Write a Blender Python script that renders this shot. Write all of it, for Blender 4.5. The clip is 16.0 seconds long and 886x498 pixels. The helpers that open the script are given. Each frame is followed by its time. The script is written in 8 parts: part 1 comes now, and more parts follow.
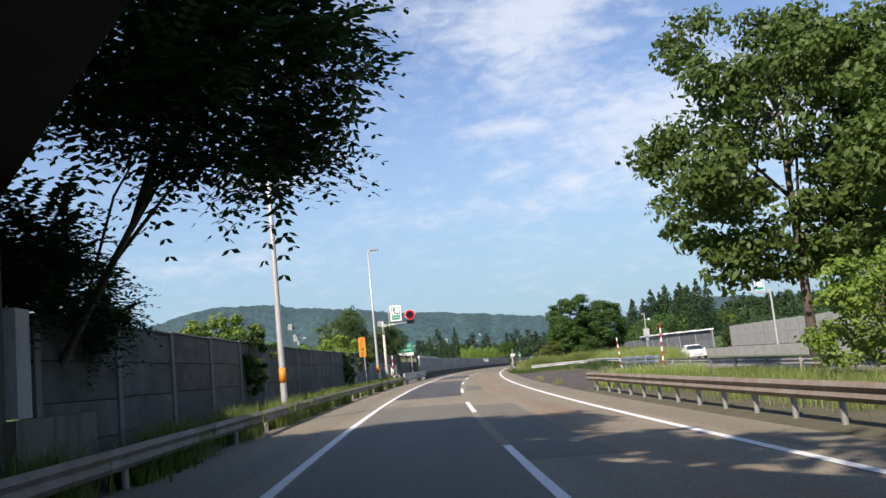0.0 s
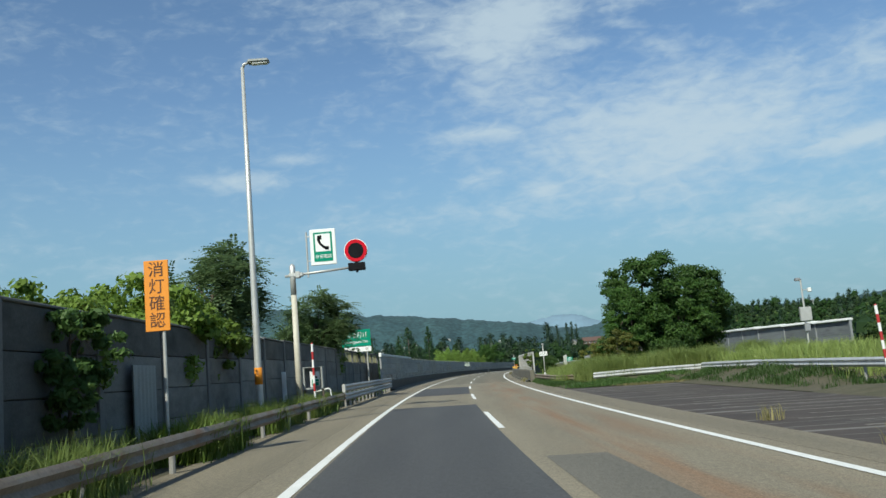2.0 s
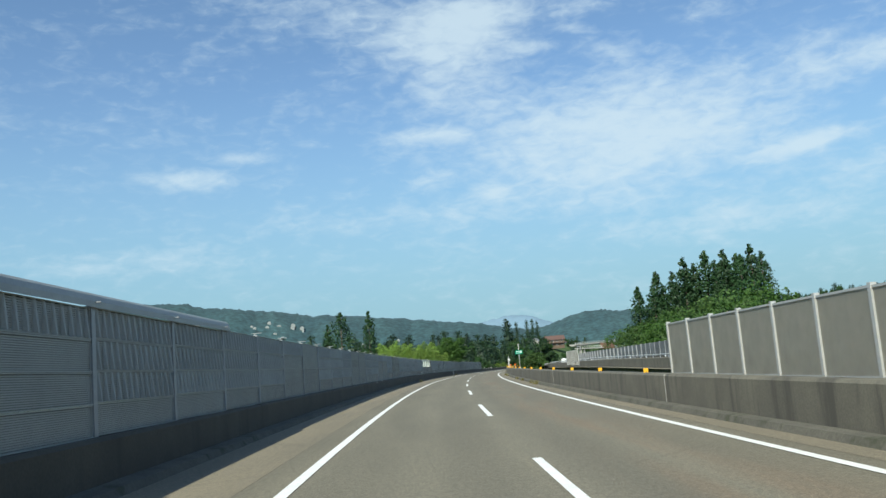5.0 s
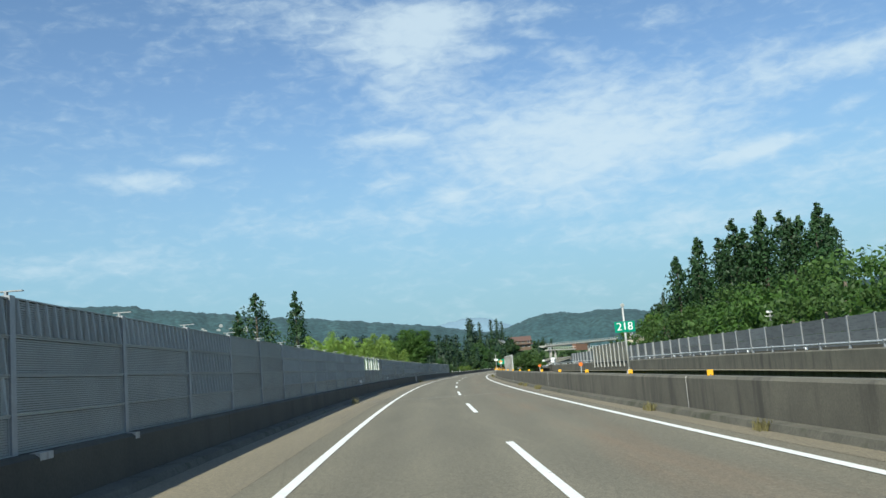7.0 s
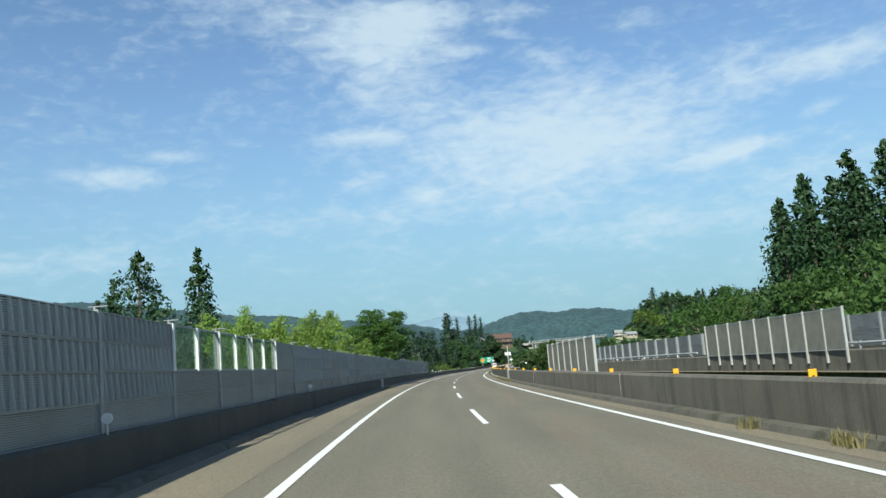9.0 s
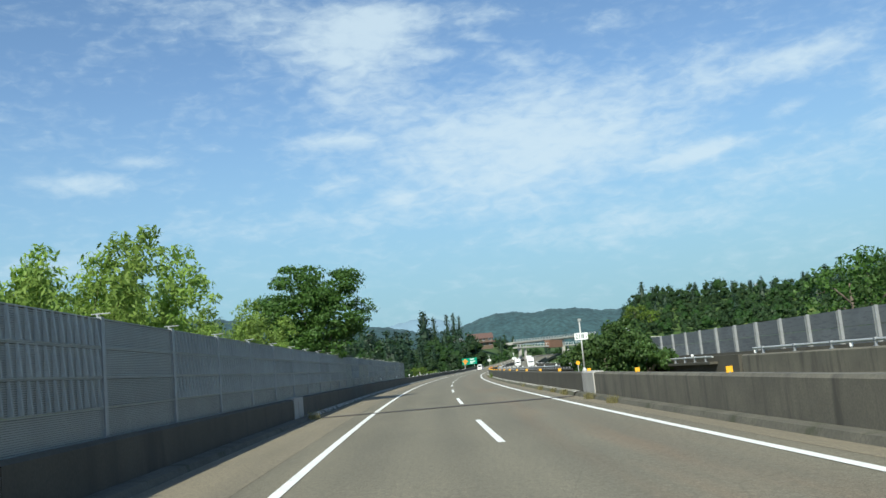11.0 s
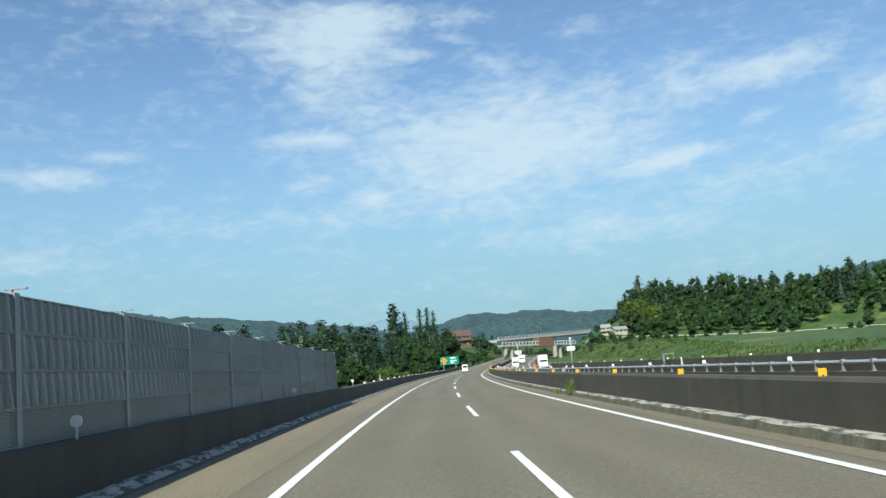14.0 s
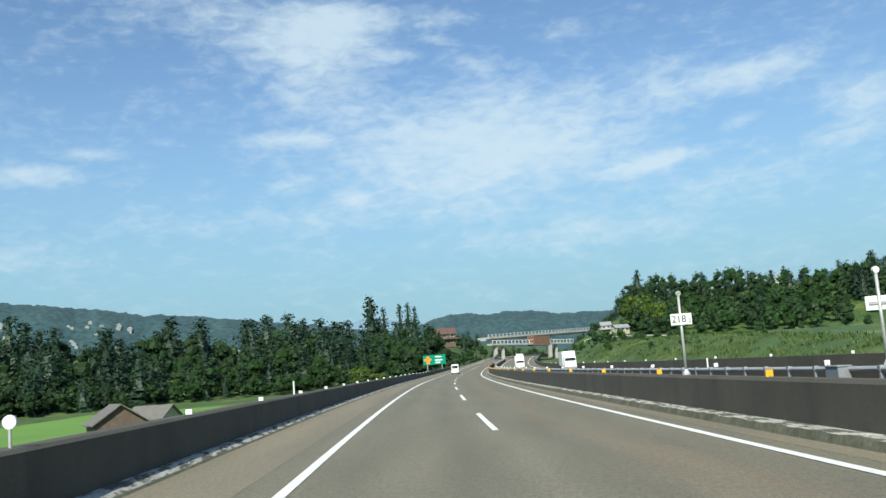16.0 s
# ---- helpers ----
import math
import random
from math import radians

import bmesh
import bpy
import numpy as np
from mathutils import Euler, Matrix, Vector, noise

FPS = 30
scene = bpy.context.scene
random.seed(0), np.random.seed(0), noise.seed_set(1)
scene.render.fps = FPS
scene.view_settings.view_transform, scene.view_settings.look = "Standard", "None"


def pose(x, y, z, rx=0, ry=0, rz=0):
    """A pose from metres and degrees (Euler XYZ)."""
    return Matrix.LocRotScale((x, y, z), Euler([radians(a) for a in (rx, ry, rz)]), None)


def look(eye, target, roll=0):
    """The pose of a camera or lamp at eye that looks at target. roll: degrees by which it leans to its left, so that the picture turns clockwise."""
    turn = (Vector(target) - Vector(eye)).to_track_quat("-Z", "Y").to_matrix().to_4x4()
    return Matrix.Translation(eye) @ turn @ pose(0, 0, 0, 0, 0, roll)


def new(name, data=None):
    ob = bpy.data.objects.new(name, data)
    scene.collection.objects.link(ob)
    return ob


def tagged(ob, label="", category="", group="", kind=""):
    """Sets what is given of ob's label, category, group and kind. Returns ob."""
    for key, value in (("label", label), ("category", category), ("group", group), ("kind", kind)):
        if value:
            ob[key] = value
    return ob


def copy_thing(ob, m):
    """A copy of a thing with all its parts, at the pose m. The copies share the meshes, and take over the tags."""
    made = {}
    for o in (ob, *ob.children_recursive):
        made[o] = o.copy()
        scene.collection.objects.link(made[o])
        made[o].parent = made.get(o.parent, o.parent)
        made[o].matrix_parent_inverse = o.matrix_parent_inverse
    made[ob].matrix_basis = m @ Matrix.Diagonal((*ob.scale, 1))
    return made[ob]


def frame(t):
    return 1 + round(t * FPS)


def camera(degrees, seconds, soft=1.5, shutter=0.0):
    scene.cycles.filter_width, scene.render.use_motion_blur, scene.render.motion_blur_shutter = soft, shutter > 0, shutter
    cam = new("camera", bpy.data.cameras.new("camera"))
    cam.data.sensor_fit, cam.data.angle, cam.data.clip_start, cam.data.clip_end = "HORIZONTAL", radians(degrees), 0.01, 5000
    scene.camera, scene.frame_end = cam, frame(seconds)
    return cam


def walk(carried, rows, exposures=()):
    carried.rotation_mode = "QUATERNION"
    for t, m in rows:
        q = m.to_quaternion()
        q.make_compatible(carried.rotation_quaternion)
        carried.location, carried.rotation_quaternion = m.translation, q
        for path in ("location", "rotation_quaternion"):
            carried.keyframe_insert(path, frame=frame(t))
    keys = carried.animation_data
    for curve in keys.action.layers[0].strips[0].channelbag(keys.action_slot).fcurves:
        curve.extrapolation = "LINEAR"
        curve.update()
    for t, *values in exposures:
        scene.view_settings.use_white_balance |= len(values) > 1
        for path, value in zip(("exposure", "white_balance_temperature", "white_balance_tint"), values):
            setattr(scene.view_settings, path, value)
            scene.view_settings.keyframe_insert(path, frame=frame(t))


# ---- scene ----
cam = camera(52.35, 16.0, soft=1.5)

# Road plan: s metres along the driven lane, u metres to its right, h metres above the roadway
S_END = 400.0
RATE = -0.025


def heading(s):
    q = min(s, S_END) / 200
    a = 10 * (-1.35117 * q + 0.72367 * q**2 - 0.34778 * q**3 + 0.0658 * q**4)
    return radians(a + RATE * max(0.0, s - S_END))


def level(s):
    q = min(s, S_END) / 200
    return 10 * (0.12758 * q + 0.03994 * q**2 - 0.06635 * q**3 + 0.01487 * q**4) + 0.00006 * (min(max(s, 520.0), 790.0) - 520.0) ** 2


def slope(s):
    return -0.02437 + 0.00923 * min(s, S_END) / 200


STEP = 1.0


def build_line():
    pts = {0: (0.0, 0.0)}
    x = y = 0.0
    for i in range(1100):
        a = heading((i + 0.5) * STEP)
        x, y = x - math.sin(a) * STEP, y + math.cos(a) * STEP
        pts[i + 1] = (x, y)
    x = y = 0.0
    for i in range(0, -250, -1):
        a = heading(max((i - 0.5) * STEP, -40.0))
        x, y = x + math.sin(a) * STEP, y - math.cos(a) * STEP
        pts[i - 1] = (x, y)
    return pts


LINE = build_line()


def road(s, u=0.0, h=0.0):
    i = math.floor(s / STEP)
    f = s / STEP - i
    (x0, y0), (x1, y1) = LINE[i], LINE[i + 1]
    a = heading(max(s, -40.0))
    return Vector((x0 + (x1 - x0) * f + math.cos(a) * u, y0 + (y1 - y0) * f + math.sin(a) * u, level(max(s, -40.0)) + slope(s) * u + h))


# The drive: seconds, x, y, z, yaw, pitch, roll
DRIVE = (
    (0.0, 0.281, 0.000, 1.490, -2.150, 7.764, 5.642),
    (0.5, 0.317, 11.664, 1.567, -2.666, 7.761, 5.939),
    (1.0, 0.511, 23.327, 1.645, -3.128, 7.944, 4.60),
    (1.5, 0.853, 34.987, 1.725, -3.621, 7.996, 4.084),
    (2.0, 1.336, 46.643, 1.805, -4.173, 7.917, 4.667),
    (2.5, 1.950, 58.293, 1.884, -4.664, 7.876, 5.036),
    (3.0, 2.689, 69.936, 1.963, -5.220, 7.847, 5.220),
    (3.5, 3.546, 81.572, 2.041, -5.830, 7.945, 4.461),
    (4.0, 4.517, 93.198, 2.117, -6.139, 7.878, 4.468),
    (6.5, 12.958, 166.500, 2.525, -9.722, 7.689, 4.630),
    (7.0, 14.626, 178.048, 2.575, -10.107, 7.744, 4.750),
    (7.5, 16.377, 189.585, 2.621, -10.554, 7.681, 4.690),
    (8.0, 18.211, 201.108, 2.662, -11.050, 7.589, 4.677),
    (8.5, 20.125, 212.619, 2.698, -11.401, 7.618, 4.635),
    (9.0, 22.119, 224.116, 2.729, -11.762, 7.558, 4.544),
    (11.5, 32.924, 279.904, 2.814, -13.758, 7.601, 5.462),
    (12.0, 35.360, 291.317, 2.819, -14.166, 7.520, 5.25),
    (12.5, 37.868, 302.713, 2.819, -14.438, 7.648, 5.08),
    (13.0, 40.448, 314.094, 2.816, -14.605, 7.646, 4.914),
    (13.5, 43.097, 325.460, 2.809, -14.942, 7.538, 4.705),
    (14.0, 45.814, 336.809, 2.799, -15.238, 7.529, 4.737),
    (14.5, 48.598, 348.143, 2.786, -15.619, 7.551, 4.538),
    (15.0, 51.446, 359.460, 2.771, -15.742, 7.484, 4.551),
    (15.5, 54.358, 370.762, 2.754, -16.082, 7.483, 4.514),
    (16.0, 57.329, 382.049, 2.736, -16.480, 7.510, 4.299),
)
EXPOSURES = (
    (0.0, 0.72, 6600, 19), (0.3, 0.42, 6450, 14), (0.6, 0.12, 6200, 6), (1.0, -0.05, 6120, 3), (1.5, 0.02, 6180, 2), (2.0, 0.27, 6180, 2),
    (2.5, 0.42, 6180, 2), (3.0, 0.5, 6180, 2), (3.5, 0.55, 6180, 2), (16.0, 0.58, 6180, 2),
)
walk(cam, [(t, pose(x, y, z, 90 + pitch, roll, yaw)) for t, x, y, z, yaw, pitch, roll in DRIVE], EXPOSURES)

# ---- light: sky with thin cloud, one low morning sun from behind on the left ----
SUN_EL, SUN_AZ = radians(41.0), radians(209.5)
world = bpy.data.worlds.new("world")
scene.world = world
world.use_nodes = True


def tree(nt):
    nodes, links = nt.nodes, nt.links

    def add(kind, ins=None, **props):
        n = nodes.new(kind)
        for k, v in props.items():
            if k == "operation":
                n.operation = v
            elif k == "data_type":
                n.data_type = v
            elif k == "interpolation_type":
                n.interpolation_type = v
            elif k == "vector_type":
                n.vector_type = v
            elif k == "feature":
                n.feature = v
        for k, v in (ins or {}).items():
            if isinstance(v, bpy.types.NodeSocket):
                links.new(v, n.inputs[k])
            else:
                n.inputs[k].default_value = v
        return n

    return add


def make_sky():
    nt = world.node_tree
    add = tree(nt)
    bg = nt.nodes["Background"]
    sky = add("ShaderNodeTexSky")
    sky.sky_type, sky.sun_disc, sky.sun_elevation, sky.sun_rotation = "NISHITA", False, SUN_EL, SUN_AZ
    sky.altitude, sky.air_density, sky.dust_density, sky.ozone_density = 100.0, 1.0, 0.35, 3.0
    way = add("ShaderNodeTexCoord").outputs["Generated"]
    sep = add("ShaderNodeSeparateXYZ", {0: way})
    az = add("ShaderNodeMath", {0: sep.outputs[0], 1: sep.outputs[1]}, operation="ARCTAN2").outputs[0]
    el = add("ShaderNodeMath", {0: sep.outputs[2]}, operation="ARCSINE").outputs[0]
    flat = add("ShaderNodeCombineXYZ", {0: az, 1: el}).outputs[0]
    # cloud banks: azimuth, elevation, half width, half height in degrees, lean, weight
    banks = (
        (5.2, 21.9, 11.1, 2.2, -5, 0.55), (9.8, 19.3, 4.7, 4.17, -5, 0.95), (12.7, 22.3, 4.6, 1.17, 0, 0.6), (18.1, 21.6, 2.5, 0.54, 3, 0.65), (15.1, 19.7, 1.9, 0.54, 0, 0.65), (17.6, 20.6, 1.2, 0.46, -5, 0.5),
        (20.5, 14.8, 13.2, 3.16, 3, 1.0), (7.7, 14.9, 3.9, 0.69, -2, 0.75), (21.0, 11.8, 10.7, 2.55, 1, 0.7), (7.5, 12.0, 2.5, 0.77, 3, 0.6), (11.6, 11.0, 1.8, 0.69, -5, 0.65), (8.8, 9.8, 15.3, 1.09, -1, 0.45),
        (30.7, 11.6, 4.4, 0.69, 7, 1.0), (36.6, 16.2, 5.7, 1.24, 7, 0.95), (32.7, 17.4, 2.5, 0.77, 5, 0.5), (25.5, 20.3, 2.1, 0.69, 3, 0.6), (20.2, 18.8, 2.1, 0.77, 0, 0.5), (36.1, 13.4, 1.8, 0.51, 15, 0.65),
        (-7.8, 12.9, 3.5, 0.92, -2, 0.9), (-4.1, 14.2, 2.5, 0.54, 0, 0.5), (0.1, 14.8, 1.5, 0.35, -5, 0.5), (-1.7, 11.1, 1.3, 0.46, -5, 0.4), (-11.4, 7.9, 7.9, 1.09, 1, 0.5), (33.0, 9.2, 12.1, 1.98, 9, 0.42),
        (23.7, 7.8, 12.5, 1.17, -2, 0.38), (43.7, 13.9, 3.1, 1.54, 4, 0.85), (41.8, 11.8, 3.5, 0.99, 8, 0.55),
    )
    total = None
    for a, e, w, h, lean, k in banks:
        m = add("ShaderNodeMapping", {"Vector": flat, "Location": (radians(a), radians(e), 0), "Rotation": (0, 0, radians(lean)),
                                      "Scale": (radians(w), radians(h), 1)}, vector_type="TEXTURE")
        d = add("ShaderNodeVectorMath", {0: m.outputs[0]}, operation="LENGTH")
        r = add("ShaderNodeMapRange", {"Value": d.outputs["Value"], "From Min": 0.0, "From Max": 1.35, "To Min": k, "To Max": 0.0}, interpolation_type="SMOOTHSTEP")
        total = r.outputs[0] if total is None else add("ShaderNodeMath", {0: total, 1: r.outputs[0]}, operation="ADD").outputs[0]
    # wisps: fine ripples stretched across the view
    m = add("ShaderNodeMapping", {"Vector": flat, "Rotation": (0, 0, radians(3)), "Scale": (1.0, 2.1, 1.0)})
    big = add("ShaderNodeTexNoise", {"Vector": m.outputs[0], "Scale": 11.0, "Detail": 7.0, "Roughness": 0.6, "Distortion": 0.35})
    m2 = add("ShaderNodeMapping", {"Vector": flat, "Rotation": (0, 0, radians(-12)), "Scale": (1.0, 2.4, 1.0)})
    fine = add("ShaderNodeTexNoise", {"Vector": m2.outputs[0], "Scale": 40.0, "Detail": 4.0, "Roughness": 0.55, "Distortion": 0.5})
    n = add("ShaderNodeMath", {0: big.outputs[0], 1: 0.52}, operation="MULTIPLY")
    n = add("ShaderNodeMath", {0: fine.outputs[0], 1: 0.48, 2: n.outputs[0]}, operation="MULTIPLY_ADD")
    n = add("ShaderNodeMath", {0: n.outputs[0], 1: 2.6, 2: -1.0}, operation="MULTIPLY_ADD")
    lift = add("ShaderNodeMath", {0: total, 1: 1.0, 2: -0.49}, operation="MULTIPLY_ADD")
    d = add("ShaderNodeMath", {0: lift.outputs[0], 1: n.outputs[0]}, operation="ADD")
    cover = add("ShaderNodeMapRange", {"Value": d.outputs[0], "From Min": -0.30, "From Max": 1.08, "To Min": 0.0, "To Max": 0.82}, interpolation_type="SMOOTHSTEP")
    # pale blue haze low over the horizon
    haze = add("ShaderNodeMapRange", {"Value": el, "From Min": 0.0, "From Max": radians(20), "To Min": 0.92, "To Max": 0.0}, interpolation_type="SMOOTHSTEP")
    clear = add("ShaderNodeMix", {"Factor": haze.outputs[0], "A": sky.outputs[0], "B": (2.05, 3.45, 4.25, 1)}, data_type="RGBA").outputs["Result"]
    mix = add("ShaderNodeMix", {"Factor": cover.outputs[0], "A": clear, "B": (5.0, 5.7, 6.3, 1)}, data_type="RGBA")
    nt.links.new(mix.outputs["Result"], bg.inputs[0])
    bg.inputs[1].default_value = 0.095


sun = new("sun", bpy.data.lights.new("sun", "SUN"))
sun.data.energy, sun.data.angle, sun.data.color = 4.4, radians(0.55), (1.0, 0.93, 0.79)
sun.matrix_world = look(Vector((math.sin(SUN_AZ) * math.cos(SUN_EL), math.cos(SUN_AZ) * math.cos(SUN_EL), math.sin(SUN_EL))) * 100, (0, 0, 0))
make_sky()


# ---- materials ----
def material(name, base, second=None, rough=0.8, scale=2.0, fine=30.0, amount=0.5, bump=0.15, metal=0.0, stains=None, coords="Object", stretch=(1, 1, 1), spread=0.0, detail=5.0, see=0.0):
    """Two tones mixed by coarse noise, fine grain over it, optional stains that run in their own shape, and relief."""
    mat = bpy.data.materials.new(name)
    mat.use_nodes = True
    add = tree(mat.node_tree)
    out = mat.node_tree.nodes["Principled BSDF"]
    tc = add("ShaderNodeTexCoord").outputs[coords]
    if spread:
        info = add("ShaderNodeObjectInfo").outputs["Random"]
        far = add("ShaderNodeVectorMath", {0: (37.0, 61.0, 23.0), 3: info}, operation="SCALE").outputs[0]
        tc = add("ShaderNodeVectorMath", {0: tc, 1: far}, operation="ADD").outputs[0]
    v = add("ShaderNodeMapping", {"Vector": tc, "Scale": stretch}).outputs[0]
    second = second or tuple(c * 0.7 for c in base)
    a = add("ShaderNodeTexNoise", {"Vector": v, "Scale": scale, "Detail": detail, "Roughness": 0.6})
    f = add("ShaderNodeMapRange", {"Value": a.outputs[0], "From Min": 0.3, "From Max": 0.7})
    col = add("ShaderNodeMix", {"Factor": f.outputs[0], "A": (*base, 1), "B": (*second, 1)}, data_type="RGBA").outputs["Result"]
    g = add("ShaderNodeTexNoise", {"Vector": v, "Scale": fine, "Detail": 3.0})
    gr = add("ShaderNodeMapRange", {"Value": g.outputs[0], "From Min": 0.25, "From Max": 0.75, "To Min": 1 - amount * 0.5, "To Max": 1 + amount * 0.5})
    col = add("ShaderNodeVectorMath", {0: col, 3: gr.outputs[0]}, operation="SCALE").outputs[0]
    if stains:
        tint, sc, low, high, st = stains
        v2 = add("ShaderNodeMapping", {"Vector": tc, "Scale": st}).outputs[0]
        b = add("ShaderNodeTexNoise", {"Vector": v2, "Scale": sc, "Detail": 6.0, "Roughness": 0.65})
        k = add("ShaderNodeMapRange", {"Value": b.outputs[0], "From Min": low, "From Max": high}, interpolation_type="SMOOTHSTEP")
        col = add("ShaderNodeMix", {"Factor": k.outputs[0], "A": col, "B": (*tint, 1)}, data_type="RGBA").outputs["Result"]
    if spread:
        k = add("ShaderNodeMapRange", {"Value": info, "To Min": 1 - spread, "To Max": 1 + spread})
        col = add("ShaderNodeVectorMath", {0: col, 3: k.outputs[0]}, operation="SCALE").outputs[0]
    mat.node_tree.links.new(col, out.inputs["Base Color"])
    out.inputs["Roughness"].default_value, out.inputs["Metallic"].default_value = rough, metal
    if bump:
        bp = add("ShaderNodeBump", {"Height": g.outputs[0], "Strength": bump, "Distance": 0.02})
        mat.node_tree.links.new(bp.outputs[0], out.inputs["Normal"])
    if see:
        out.inputs["Transmission Weight"].default_value = see
    return mat


def leaf_material(name, base, second, trans=0.35):
    """Foliage: colour varies leaf by leaf and tree by tree, and light comes through."""
    mat = bpy.data.materials.new(name)
    mat.use_nodes = True
    nt = mat.node_tree
    add = tree(nt)
    out = nt.nodes["Principled BSDF"]
    isl = add("ShaderNodeNewGeometry").outputs["Random Per Island"]
    obj = add("ShaderNodeObjectInfo").outputs["Random"]
    pos = add("ShaderNodeTexNoise", {"Vector": add("ShaderNodeTexCoord").outputs["Object"], "Scale": 0.5, "Detail": 2.0}).outputs[0]
    f = add("ShaderNodeMath", {0: isl, 1: 0.55}, operation="MULTIPLY")
    f = add("ShaderNodeMath", {0: pos, 1: 0.5, 2: f.outputs[0]}, operation="MULTIPLY_ADD")
    col = add("ShaderNodeMix", {"Factor": f.outputs[0], "A": (*base, 1), "B": (*second, 1)}, data_type="RGBA").outputs["Result"]
    k = add("ShaderNodeMapRange", {"Value": obj, "To Min": 0.75, "To Max": 1.25})
    col = add("ShaderNodeVectorMath", {0: col, 3: k.outputs[0]}, operation="SCALE").outputs[0]
    nt.links.new(col, out.inputs["Base Color"])
    out.inputs["Roughness"].default_value = 0.55
    out.inputs["Specular IOR Level"].default_value = 0.3
    thin = add("ShaderNodeBsdfTranslucent", {"Color": col})
    mx = add("ShaderNodeMixShader", {0: trans, 1: out.outputs[0], 2: thin.outputs[0]})
    nt.links.new(mx.outputs[0], nt.nodes["Material Output"].inputs[0])
    return mat


def clear_material(name, tint, clear, rough=0.15):
    """Thin weathered sheet that lets part of the view through."""
    mat = bpy.data.materials.new(name)
    mat.use_nodes = True
    nt = mat.node_tree
    add = tree(nt)
    out = nt.nodes["Principled BSDF"]
    n = add("ShaderNodeTexNoise", {"Vector": add("ShaderNodeTexCoord").outputs["Object"], "Scale": 1.3, "Detail": 5.0})
    k = add("ShaderNodeMapRange", {"Value": n.outputs[0], "From Min": 0.3, "From Max": 0.7, "To Min": clear - 0.15, "To Max": clear + 0.15})
    out.inputs["Base Color"].default_value = (*tint, 1)
    out.inputs["Roughness"].default_value = rough
    milk = add("ShaderNodeBsdfTranslucent", {"Color": (*tint, 1)})
    body = add("ShaderNodeMixShader", {0: 0.6, 1: out.outputs[0], 2: milk.outputs[0]})
    thr = add("ShaderNodeBsdfTransparent", {"Color": tuple(min(1, 0.5 + c) for c in tint) + (1,)})
    mx = add("ShaderNodeMixShader", {0: k.outputs[0], 1: body.outputs[0], 2: thr.outputs[0]})
    nt.links.new(mx.outputs[0], nt.nodes["Material Output"].inputs[0])
    return mat


